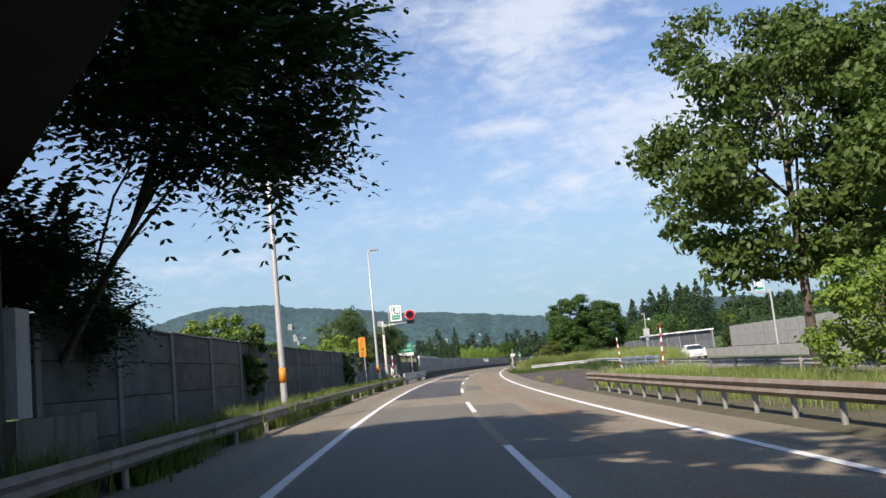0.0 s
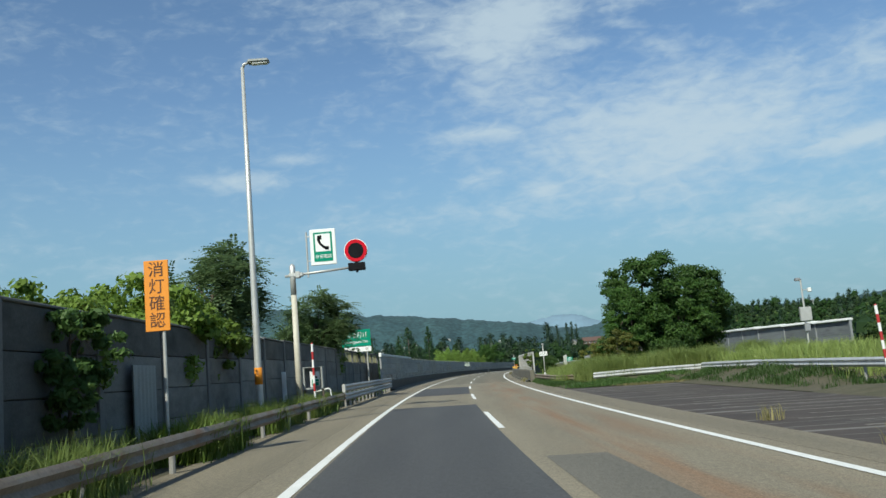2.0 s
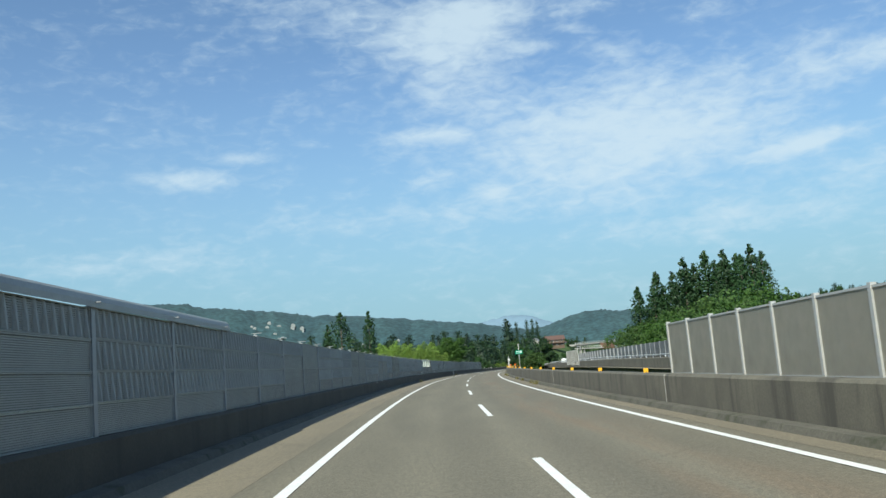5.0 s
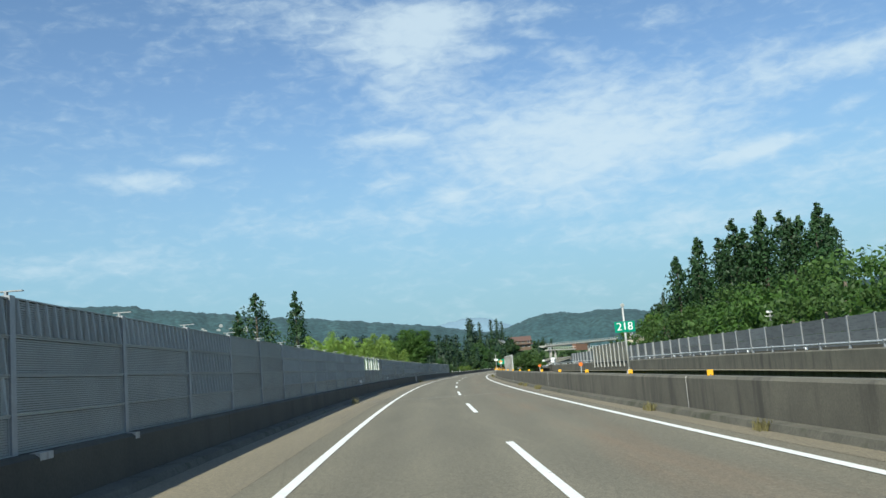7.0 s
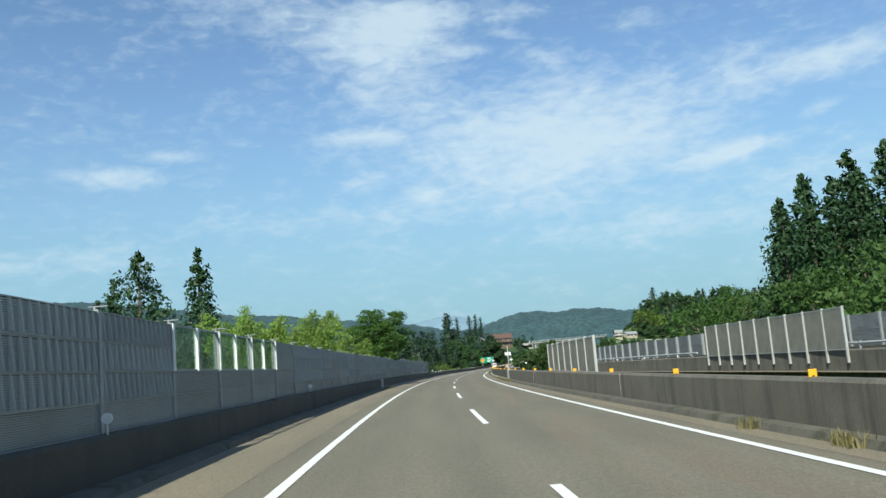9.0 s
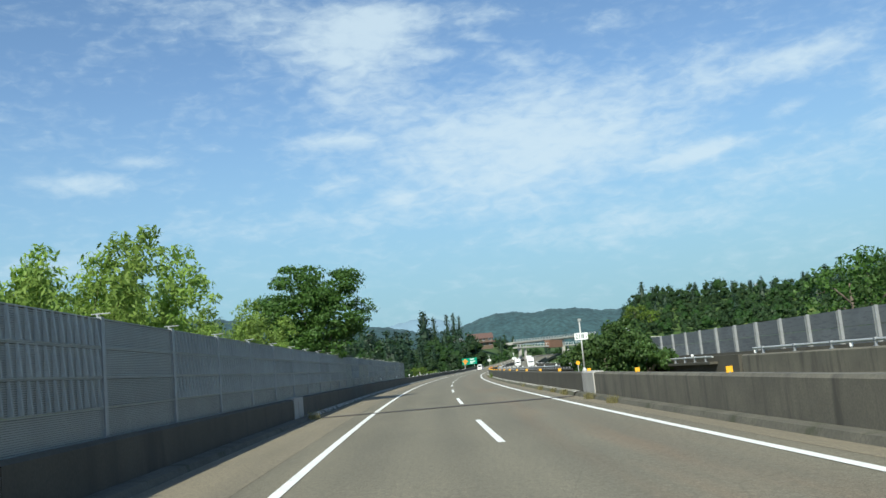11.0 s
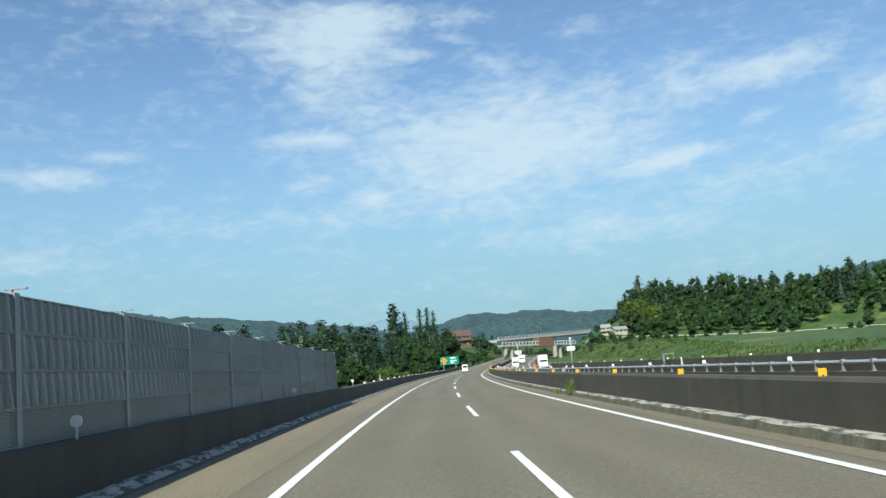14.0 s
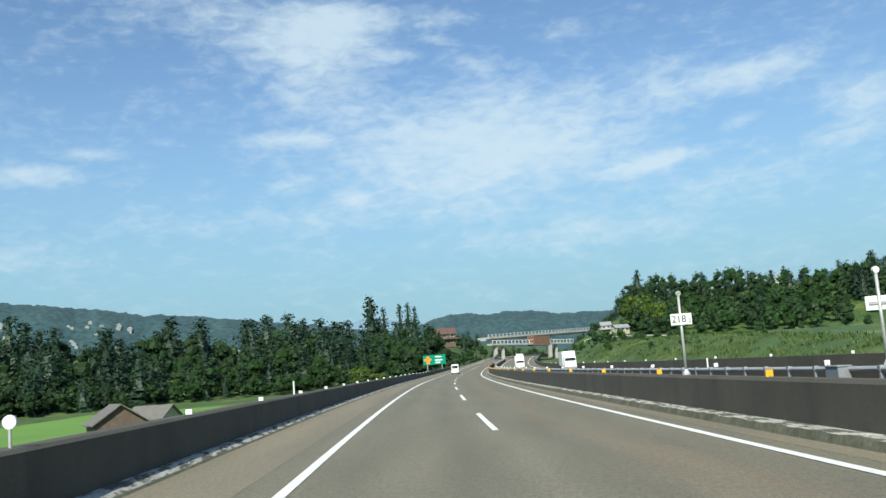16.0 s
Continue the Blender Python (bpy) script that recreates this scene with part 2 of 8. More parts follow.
def road_material(name, base, second, rust=0.0, grain=1.0):
    """Asphalt with aggregate, patchy wear, darker wheel tracks and rusty drift, laid out across (u) and along (s) the road."""
    mat = bpy.data.materials.new(name)
    mat.use_nodes = True
    nt = mat.node_tree
    add = tree(nt)
    out = nt.nodes["Principled BSDF"]
    uv = add("ShaderNodeTexCoord").outputs["UV"]
    sep = add("ShaderNodeSeparateXYZ", {0: uv})
    wear = add("ShaderNodeTexNoise", {"Vector": add("ShaderNodeMapping", {"Vector": uv, "Scale": (1, 0.12, 1)}).outputs[0], "Scale": 0.9, "Detail": 6.0, "Roughness": 0.6})
    f = add("ShaderNodeMapRange", {"Value": wear.outputs[0], "From Min": 0.32, "From Max": 0.68})
    col = add("ShaderNodeMix", {"Factor": f.outputs[0], "A": (*base, 1), "B": (*second, 1)}, data_type="RGBA").outputs["Result"]
    # wheel tracks: a gentle wave across each lane
    w = add("ShaderNodeMath", {0: sep.outputs[0], 1: 2 * math.pi / 1.75, 2: 0.0}, operation="MULTIPLY_ADD")
    c = add("ShaderNodeMath", {0: w.outputs[0]}, operation="COSINE")
    k = add("ShaderNodeMath", {0: c.outputs[0], 1: 0.05, 2: 1.0}, operation="MULTIPLY_ADD")
    col = add("ShaderNodeVectorMath", {0: col, 3: k.outputs[0]}, operation="SCALE").outputs[0]
    if rust:
        d = add("ShaderNodeMath", {0: sep.outputs[0], 1: -3.7}, operation="ADD")
        d = add("ShaderNodeMath", {0: d.outputs[0]}, operation="ABSOLUTE")
        near = add("ShaderNodeMapRange", {"Value": d.outputs[0], "From Min": 0.1, "From Max": 1.6, "To Min": 1.0, "To Max": 0.0}, interpolation_type="SMOOTHSTEP")
        rn = add("ShaderNodeTexNoise", {"Vector": add("ShaderNodeMapping", {"Vector": uv, "Scale": (1, 0.06, 1)}).outputs[0], "Scale": 1.6, "Detail": 5.0})
        rk = add("ShaderNodeMapRange", {"Value": rn.outputs[0], "From Min": 0.42, "From Max": 0.7})
        m = add("ShaderNodeMath", {0: near.outputs[0], 1: rk.outputs[0]}, operation="MULTIPLY")
        m = add("ShaderNodeMath", {0: m.outputs[0], 1: rust}, operation="MULTIPLY")
        col = add("ShaderNodeMix", {"Factor": m.outputs[0], "A": col, "B": (0.22, 0.115, 0.055, 1)}, data_type="RGBA").outputs["Result"]
    g = add("ShaderNodeTexNoise", {"Vector": uv, "Scale": 38.0, "Detail": 3.0, "Roughness": 0.7})
    gr = add("ShaderNodeMapRange", {"Value": g.outputs[0], "From Min": 0.25, "From Max": 0.75, "To Min": 1 - 0.62 * grain, "To Max": 1 + 0.62 * grain})
    col = add("ShaderNodeVectorMath", {0: col, 3: gr.outputs[0]}, operation="SCALE").outputs[0]
    q = add("ShaderNodeTexNoise", {"Vector": add("ShaderNodeMapping", {"Vector": uv, "Scale": (1, 0.5, 1)}).outputs[0], "Scale": 13.0, "Detail": 5.0, "Roughness": 0.7})
    qr = add("ShaderNodeMapRange", {"Value": q.outputs[0], "From Min": 0.25, "From Max": 0.75, "To Min": 0.68, "To Max": 1.32})
    col = add("ShaderNodeVectorMath", {0: col, 3: qr.outputs[0]}, operation="SCALE").outputs[0]
    # fine cracks
    cr = add("ShaderNodeTexVoronoi", {"Vector": add("ShaderNodeMapping", {"Vector": uv, "Scale": (1, 0.35, 1)}).outputs[0], "Scale": 0.45}, feature="DISTANCE_TO_EDGE")
    ck = add("ShaderNodeMapRange", {"Value": cr.outputs["Distance"], "From Min": 0.0, "From Max": 0.006, "To Min": 0.86, "To Max": 1.0})
    col = add("ShaderNodeVectorMath", {0: col, 3: ck.outputs[0]}, operation="SCALE").outputs[0]
    nt.links.new(col, out.inputs["Base Color"])
    out.inputs["Roughness"].default_value = 0.82
    bp = add("ShaderNodeBump", {"Height": g.outputs[0], "Strength": 0.35, "Distance": 0.01})
    nt.links.new(bp.outputs[0], out.inputs["Normal"])
    return mat


ASPHALT = road_material("aged_asphalt", (0.170, 0.153, 0.108), (0.136, 0.123, 0.088), rust=0.28)
PATCH = road_material("new_asphalt_patch", (0.072, 0.072, 0.072), (0.058, 0.058, 0.060), grain=0.7)
TAN_ASPHALT = road_material("tan_asphalt", (0.232, 0.200, 0.140), (0.188, 0.164, 0.116), rust=0.8)
WORN_PATCH = road_material("older_asphalt_patch", (0.150, 0.138, 0.110), (0.125, 0.116, 0.094))
SHOULDER = road_material("shoulder_asphalt", (0.212, 0.182, 0.126), (0.172, 0.150, 0.106))
DARK_ASPHALT = material("crossover_asphalt", (0.070, 0.055, 0.046), (0.046, 0.037, 0.032), scale=0.6, fine=40, rough=0.9, stains=((0.17, 0.16, 0.145), 0.9, 0.55, 0.63, (0.10, 1.7, 1)))
PAINT = material("road_paint", (0.80, 0.80, 0.77), (0.70, 0.70, 0.66), scale=3, fine=45, amount=0.25, rough=0.6, stains=((0.30, 0.29, 0.26), 6.0, 0.62, 0.74, (1, 1, 1)))
CONCRETE = material("parapet_concrete", (0.150, 0.140, 0.108), (0.105, 0.098, 0.078), scale=0.8, fine=26, amount=0.35, rough=0.9, stains=((0.070, 0.066, 0.054), 1.0, 0.48, 0.70, (2.0, 2.0, 0.25)))
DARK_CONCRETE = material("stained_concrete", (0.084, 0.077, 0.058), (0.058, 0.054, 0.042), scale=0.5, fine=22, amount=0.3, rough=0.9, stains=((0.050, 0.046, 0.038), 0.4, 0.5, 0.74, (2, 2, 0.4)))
PALE_CONCRETE = material("pale_concrete", (0.42, 0.41, 0.38), (0.33, 0.32, 0.30), scale=0.9, fine=20, amount=0.25, rough=0.9, stains=((0.2, 0.19, 0.17), 1.1, 0.55, 0.7, (2, 2, 0.3)))
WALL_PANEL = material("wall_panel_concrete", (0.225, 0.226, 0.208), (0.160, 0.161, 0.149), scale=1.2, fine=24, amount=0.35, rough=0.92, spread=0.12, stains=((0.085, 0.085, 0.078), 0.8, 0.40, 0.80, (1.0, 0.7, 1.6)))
# darker panel concrete: first stretch of the wall and part of its top row
DARKER_PANEL = material("darker_panel_concrete", (0.120, 0.121, 0.112), (0.075, 0.076, 0.070), scale=1.2, fine=24, amount=0.35, rough=0.95, spread=0.15, stains=((0.042, 0.043, 0.039), 0.9, 0.40, 0.78, (1.0, 0.7, 1.6)))
WALL_POST = material("wall_post_concrete", (0.19, 0.19, 0.185), (0.14, 0.14, 0.135), scale=2, fine=24, amount=0.3, rough=0.92)
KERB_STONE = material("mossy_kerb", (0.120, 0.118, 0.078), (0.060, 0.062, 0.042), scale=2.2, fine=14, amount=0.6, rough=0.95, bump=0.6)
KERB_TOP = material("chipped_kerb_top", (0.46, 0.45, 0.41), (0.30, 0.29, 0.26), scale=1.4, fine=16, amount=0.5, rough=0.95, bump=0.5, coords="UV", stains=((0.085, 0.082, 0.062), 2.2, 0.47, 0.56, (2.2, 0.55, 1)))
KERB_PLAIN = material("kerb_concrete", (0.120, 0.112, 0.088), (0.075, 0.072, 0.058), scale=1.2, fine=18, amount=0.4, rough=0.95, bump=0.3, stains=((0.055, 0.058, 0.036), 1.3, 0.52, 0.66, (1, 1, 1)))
PALE_METAL = material("galvanised_panel", (0.320, 0.336, 0.326), (0.255, 0.270, 0.262), scale=0.9, fine=30, amount=0.18, rough=0.5, metal=0.15, spread=0.10)
SLOT_DARK = material("panel_absorber", (0.155, 0.165, 0.163), (0.115, 0.123, 0.122), scale=1.5, fine=60, amount=0.35, rough=0.85, spread=0.12)
ZINC = material("zinc_rail", (0.34, 0.335, 0.32), (0.24, 0.232, 0.215), scale=2.2, fine=18, amount=0.3, rough=0.5, metal=0.3, stains=((0.23, 0.15, 0.09), 1.4, 0.60, 0.74, (1, 1, 1)))
SILVER = material("galvanised_beam", (0.60, 0.605, 0.60), (0.46, 0.465, 0.46), scale=1.8, fine=16, amount=0.25, rough=0.42, metal=0.35)
RUSTY_RAIL = material("rusty_rail", (0.27, 0.245, 0.21), (0.19, 0.145, 0.105), scale=1.6, fine=20, amount=0.4, rough=0.75, metal=0.2, stains=((0.21, 0.125, 0.075), 1.1, 0.52, 0.70, (1, 1, 1)))
POLE_ZINC = material("galvanised_pole", (0.55, 0.55, 0.53), (0.45, 0.45, 0.43), scale=2.0, fine=14, amount=0.15, rough=0.45, metal=0.4)
POLE_CREAM = material("cream_pole", (0.55, 0.52, 0.43), (0.45, 0.42, 0.34), scale=2.0, fine=14, amount=0.2, rough=0.6)
WHITE = material("white_paint", (0.78, 0.79, 0.78), (0.70, 0.71, 0.70), scale=3, fine=20, amount=0.08, rough=0.5, bump=0)
GREEN_SIGN = material("green_sheeting", (0.010, 0.235, 0.145), (0.012, 0.21, 0.13), scale=2, fine=20, amount=0.06, rough=0.45, bump=0)
RED = material("red_sheeting", (0.52, 0.006, 0.020), (0.46, 0.006, 0.018), scale=3, amount=0.06, rough=0.45, bump=0)
RED_PAINT = material("red_paint", (0.40, 0.025, 0.025), (0.34, 0.03, 0.03), scale=3, amount=0.1, rough=0.5, bump=0)
for sheet in (GREEN_SIGN, RED):
    sheet.node_tree.nodes["Principled BSDF"].inputs["Specular IOR Level"].default_value = 0.12
BLACK = material("black_housing", (0.014, 0.015, 0.017), (0.010, 0.010, 0.012), scale=3, amount=0.2, rough=0.95)
BLACK.node_tree.nodes["Principled BSDF"].inputs["Specular IOR Level"].default_value = 0.08
ORANGE_SIGN = material("orange_sheeting", (0.72, 0.26, 0.015), (0.66, 0.23, 0.015), scale=2, amount=0.06, rough=0.5, bump=0)
YELLOW = material("yellow_reflector", (0.80, 0.42, 0.02), (0.72, 0.36, 0.02), scale=4, amount=0.1, rough=0.4, bump=0)
ORANGE = material("orange_reflector", (0.75, 0.17, 0.02), (0.7, 0.15, 0.02), scale=4, amount=0.1, rough=0.4, bump=0)
STEEL = material("grey_steel", (0.33, 0.345, 0.36), (0.27, 0.28, 0.29), scale=2, fine=18, amount=0.15, rough=0.5, metal=0.4)
BLUE_STEEL = material("blue_grey_steel", (0.21, 0.26, 0.33), (0.17, 0.21, 0.27), scale=2, fine=18, amount=0.15, rough=0.55, metal=0.2)
CLEAR = clear_material("clear_panel", (0.22, 0.30, 0.24), 0.80)
YELLOWED = clear_material("yellowed_panel", (0.45, 0.43, 0.26), 0.30, 0.4)
HAZY = clear_material("hazy_panel", (0.50, 0.47, 0.40), 0.22, 0.4)
SOIL = material("verge_soil", (0.10, 0.085, 0.055), (0.06, 0.06, 0.03), scale=1.5, fine=12, amount=0.6, rough=1.0, bump=0.5)
GRASSLAND = material("meadow", (0.058, 0.108, 0.019), (0.026, 0.056, 0.012), scale=0.12, fine=0.8, amount=0.9, rough=1.0, bump=0.6, stains=((0.110, 0.145, 0.036), 0.06, 0.52, 0.66, (1, 1, 1)))
FIELD = material("rice_field", (0.125, 0.245, 0.035), (0.10, 0.20, 0.03), scale=0.05, fine=2.5, amount=0.3, rough=1.0, bump=0.4)
BARK = material("bark", (0.14, 0.115, 0.09), (0.075, 0.06, 0.048), scale=3.0, fine=22, amount=0.5, rough=0.95, bump=0.6, stretch=(1, 1, 0.25))
LEAF = leaf_material("broad_leaves", (0.030, 0.075, 0.014), (0.075, 0.145, 0.028))
LEAF_DARK = leaf_material("dark_leaves", (0.020, 0.055, 0.014), (0.048, 0.105, 0.024))
LEAF_PALE = leaf_material("pale_leaves", (0.085, 0.15, 0.022), (0.17, 0.24, 0.04))
LEAF_BAMBOO = leaf_material("bamboo_leaves", (0.150, 0.255, 0.045), (0.27, 0.37, 0.085), trans=0.45)
LEAF_CEDAR = leaf_material("cedar_needles", (0.016, 0.044, 0.016), (0.034, 0.076, 0.024), trans=0.15)
# distant woods: a bluish cast in these tones stands for aerial haze
LEAF_FAR = leaf_material("hazed_hillside_leaves", (0.024, 0.054, 0.020), (0.050, 0.092, 0.032))
LEAF_FAR_CEDAR = leaf_material("hazed_hillside_needles", (0.016, 0.037, 0.021), (0.028, 0.056, 0.027), trans=0.12)
LEAF_SUN = leaf_material("sunlit_leaves", (0.070, 0.130, 0.028), (0.155, 0.225, 0.052), trans=0.45)
LEAF_YELLOW = leaf_material("yellow_leaves", (0.07, 0.12, 0.025), (0.24, 0.22, 0.05))
GRASS_BLADE = leaf_material("grass_blades", (0.10, 0.155, 0.035), (0.22, 0.27, 0.08), trans=0.5)
PAMPAS = leaf_material("pampas_blades", (0.19, 0.27, 0.06), (0.36, 0.42, 0.14), trans=0.5)
LEAF_SUMAC = leaf_material("sumac_leaves", (0.11, 0.185, 0.075), (0.23, 0.32, 0.14), trans=0.5)
LEAF_MID = leaf_material("green_leaves", (0.050, 0.105, 0.026), (0.105, 0.175, 0.048), trans=0.45)
DRY_GRASS = leaf_material("dry_grass", (0.20, 0.19, 0.08), (0.33, 0.29, 0.13))
# mountain colours have the blue of distance haze mixed in, paler for the farther chain
MOUNTAIN = material("hazed_wooded_mountain", (0.036, 0.076, 0.082), (0.022, 0.052, 0.062), scale=0.012, fine=0.07, amount=1.0, rough=1.0, bump=0)
FAR_MOUNTAIN = material("hazed_farther_mountain", (0.17, 0.26, 0.33), (0.15, 0.23, 0.30), scale=0.003, fine=0.03, amount=0.15, rough=1.0, bump=0)
ROOF = material("brown_roof", (0.13, 0.075, 0.06), (0.09, 0.055, 0.045), scale=1.5, fine=9, amount=0.3, rough=0.7)
GREY_ROOF = material("grey_roof", (0.30, 0.31, 0.32), (0.22, 0.23, 0.24), scale=1.5, fine=9, amount=0.25, rough=0.6)
HOUSE_WALL = material("plaster_wall", (0.48, 0.42, 0.33), (0.38, 0.33, 0.26), scale=1.0, fine=9, amount=0.2, rough=0.9)
WOOD_WALL = material("brown_wall", (0.15, 0.105, 0.075), (0.10, 0.072, 0.052), scale=1.2, fine=12, amount=0.3, rough=0.9)
GLASS = material("window_glass", (0.03, 0.04, 0.05), (0.025, 0.03, 0.04), scale=2, amount=0.1, rough=0.08, bump=0)
TYRE = material("tyre", (0.02, 0.02, 0.02), (0.015, 0.015, 0.015), scale=5, amount=0.2, rough=0.9)
LAMP_RED = material("tail_lamp", (0.35, 0.02, 0.02), (0.3, 0.02, 0.02), scale=5, amount=0.1, rough=0.3, bump=0)
DARK_STEEL = material("expansion_steel", (0.055, 0.046, 0.045), (0.035, 0.03, 0.03), scale=2, fine=20, amount=0.4, rough=0.7)
RUST_DECK = material("rusty_beam", (0.20, 0.11, 0.075), (0.15, 0.085, 0.06), scale=1, fine=9, amount=0.3, rough=0.85)


# ---- building helpers ----
def link_mesh(name, verts, faces, mat, parent=None, label=""):
    me = bpy.data.meshes.new(name)
    me.from_pydata([tuple(v) for v in verts], [], [tuple(f) for f in faces])
    me.update()
    me.materials.append(mat)
    ob = new(name, me)
    if parent:
        ob.parent = parent
    if label:
        ob["label"] = label
    return ob


def part(name, bm, mat, parent=None, label="", smooth=False):
    me = bpy.data.meshes.new(name)
    bmesh.ops.recalc_face_normals(bm, faces=bm.faces[:])
    bm.to_mesh(me)
    bm.free()
    me.materials.append(mat)
    if smooth:
        for p in me.polygons:
            p.use_smooth = True
    ob = new(name, me)
    if parent:
        ob.parent = parent
    if label:
        ob["label"] = label
    return ob


def shared(name, me, parent, m=None):
    """A part on a mesh that several alike parts share."""
    ob = new(name, me)
    ob.parent = parent
    if m is not None:
        ob.matrix_basis = m
    return ob


def mesh_of(name, bm, mat):
    me = bpy.data.meshes.new(name)
    bmesh.ops.recalc_face_normals(bm, faces=bm.faces[:])
    bm.to_mesh(me)
    bm.free()
    me.materials.append(mat)
    return me


def block(bm, x0, x1, y0, y1, z0, z1, bevel=0.0):
    r = bmesh.ops.create_cube(bm, size=1.0)
    bmesh.ops.scale(bm, vec=(x1 - x0, y1 - y0, z1 - z0), verts=r["verts"])
    bmesh.ops.translate(bm, vec=((x0 + x1) / 2, (y0 + y1) / 2, (z0 + z1) / 2), verts=r["verts"])
    if bevel:
        edges = list({e for v in r["verts"] for e in v.link_edges})
        bmesh.ops.bevel(bm, geom=edges, offset=bevel, segments=1, affect="EDGES", profile=0.5)
    return r["verts"]


def boxes(*dims, bevel=0.0):
    bm = bmesh.new()
    for d in dims:
        block(bm, *d, bevel=bevel)
    return bm


def tube(bm, pts, radii, sides=10):
    """A round bar along points, with a radius at each, closed at both ends."""
    rings = []
    n = len(pts)
    pts = [Vector(p) for p in pts]
    for i, p in enumerate(pts):
        d = (pts[min(i + 1, n - 1)] - pts[max(i - 1, 0)]).normalized()
        a = d.orthogonal().normalized() if i == 0 else (rings_dir - d * rings_dir.dot(d)).normalized()
        rings_dir = a
        b = d.cross(a)
        r = radii[i] if isinstance(radii, (list, tuple)) else radii
        rings.append([bm.verts.new(p + (a * math.cos(2 * math.pi * k / sides) + b * math.sin(2 * math.pi * k / sides)) * r) for k in range(sides)])
    for r0, r1 in zip(rings, rings[1:]):
        for k in range(sides):
            bm.faces.new((r0[k], r0[(k + 1) % sides], r1[(k + 1) % sides], r1[k]))
    bm.faces.new(rings[0][::-1])
    bm.faces.new(rings[-1])
    return bm


def rod(p0, p1, r0, r1=None, sides=10):
    return tube(bmesh.new(), [p0, p1], [r0, r0 if r1 is None else r1], sides)


def disc(bm, c, r, depth, sides=28, axis="Y"):
    d = Vector((0, depth / 2, 0)) if axis == "Y" else Vector((0, 0, depth / 2))
    return tube(bm, [Vector(c) - d, Vector(c) + d], r, sides)


def place(s, u, h=0.0, turn=0.0):
    """Pose of a thing beside the road: x across to the right, y ahead, z up."""
    p = road(s, u, h)
    return Matrix.Translation(p) @ Matrix.Rotation(heading(max(s, -40.0)) + radians(turn), 4, "Z")


def thing(name, m, label, category, group="", kind=""):
    ob = new(name)
    ob.empty_display_size = 0.2
    ob.matrix_world = m
    return tagged(ob, label, category, group, kind)


def sweep(name, prof, s0, s1, mat, ds=4.0, closed=True, parent=None, uv=False):
    """A profile of (u, h) pairs drawn along the road."""
    n = max(1, math.ceil((s1 - s0) / ds))
    verts, faces, uvs = [], [], []
    k = len(prof)
    for i in range(n + 1):
        s = s0 + (s1 - s0) * i / n
        for u, h in prof:
            verts.append(road(s, u, h))
            uvs.append((u, s))
    for i in range(n):
        for j in range(k if closed else k - 1):
            a, b = i * k + j, i * k + (j + 1) % k
            faces.append((a, b, b + k, a + k))
    if closed:
        faces.append(tuple(range(k))[::-1])
        faces.append(tuple(n * k + j for j in range(k)))
    ob = link_mesh(name, verts, faces, mat, parent)
    bm = bmesh.new()
    bm.from_mesh(ob.data)
    bmesh.ops.recalc_face_normals(bm, faces=bm.faces[:])
    if not closed:
        for f in bm.faces:
            f.normal_update()
        if bm.faces and sum(f.normal.z for f in bm.faces) < 0:
            bmesh.ops.reverse_faces(bm, faces=bm.faces[:])
    bm.to_mesh(ob.data)
    bm.free()
    if uv:
        layer = ob.data.uv_layers.new(name="UVMap")
        for lp in ob.data.loops:
            layer.data[lp.index].uv = uvs[lp.vertex_index]
    return ob


def structure(ob, label="", category=""):
    return tagged(ob, label, category, kind="structure")


def lettering(name, text, size, mat, parent, m, depth=0.004):
    """Raised letters in the built-in font, centred on the pose m (x along the line, y up the letters)."""
    cu = bpy.data.curves.new(name, "FONT")
    cu.body, cu.size, cu.align_x, cu.align_y, cu.extrude = text, size, "CENTER", "CENTER", depth
    tmp = bpy.data.objects.new(name, cu)
    scene.collection.objects.link(tmp)
    bpy.context.view_layer.update()
    me = bpy.data.meshes.new_from_object(tmp)
    bpy.data.objects.remove(tmp)
    me.materials.clear()
    me.materials.append(mat)
    ob = new(name, me)
    ob.parent, ob.matrix_basis = parent, m
    return ob


FACE_BACK = Matrix.Rotation(radians(90), 4, "X")  # letters that face oncoming drivers
# ---- ground: one sheet to the horizon, lying under road and verges ----
def blend(x, pairs):
    """Straight interpolation through (x, value) pairs."""
    return np.interp(x, [p[0] for p in pairs], [p[1] for p in pairs])


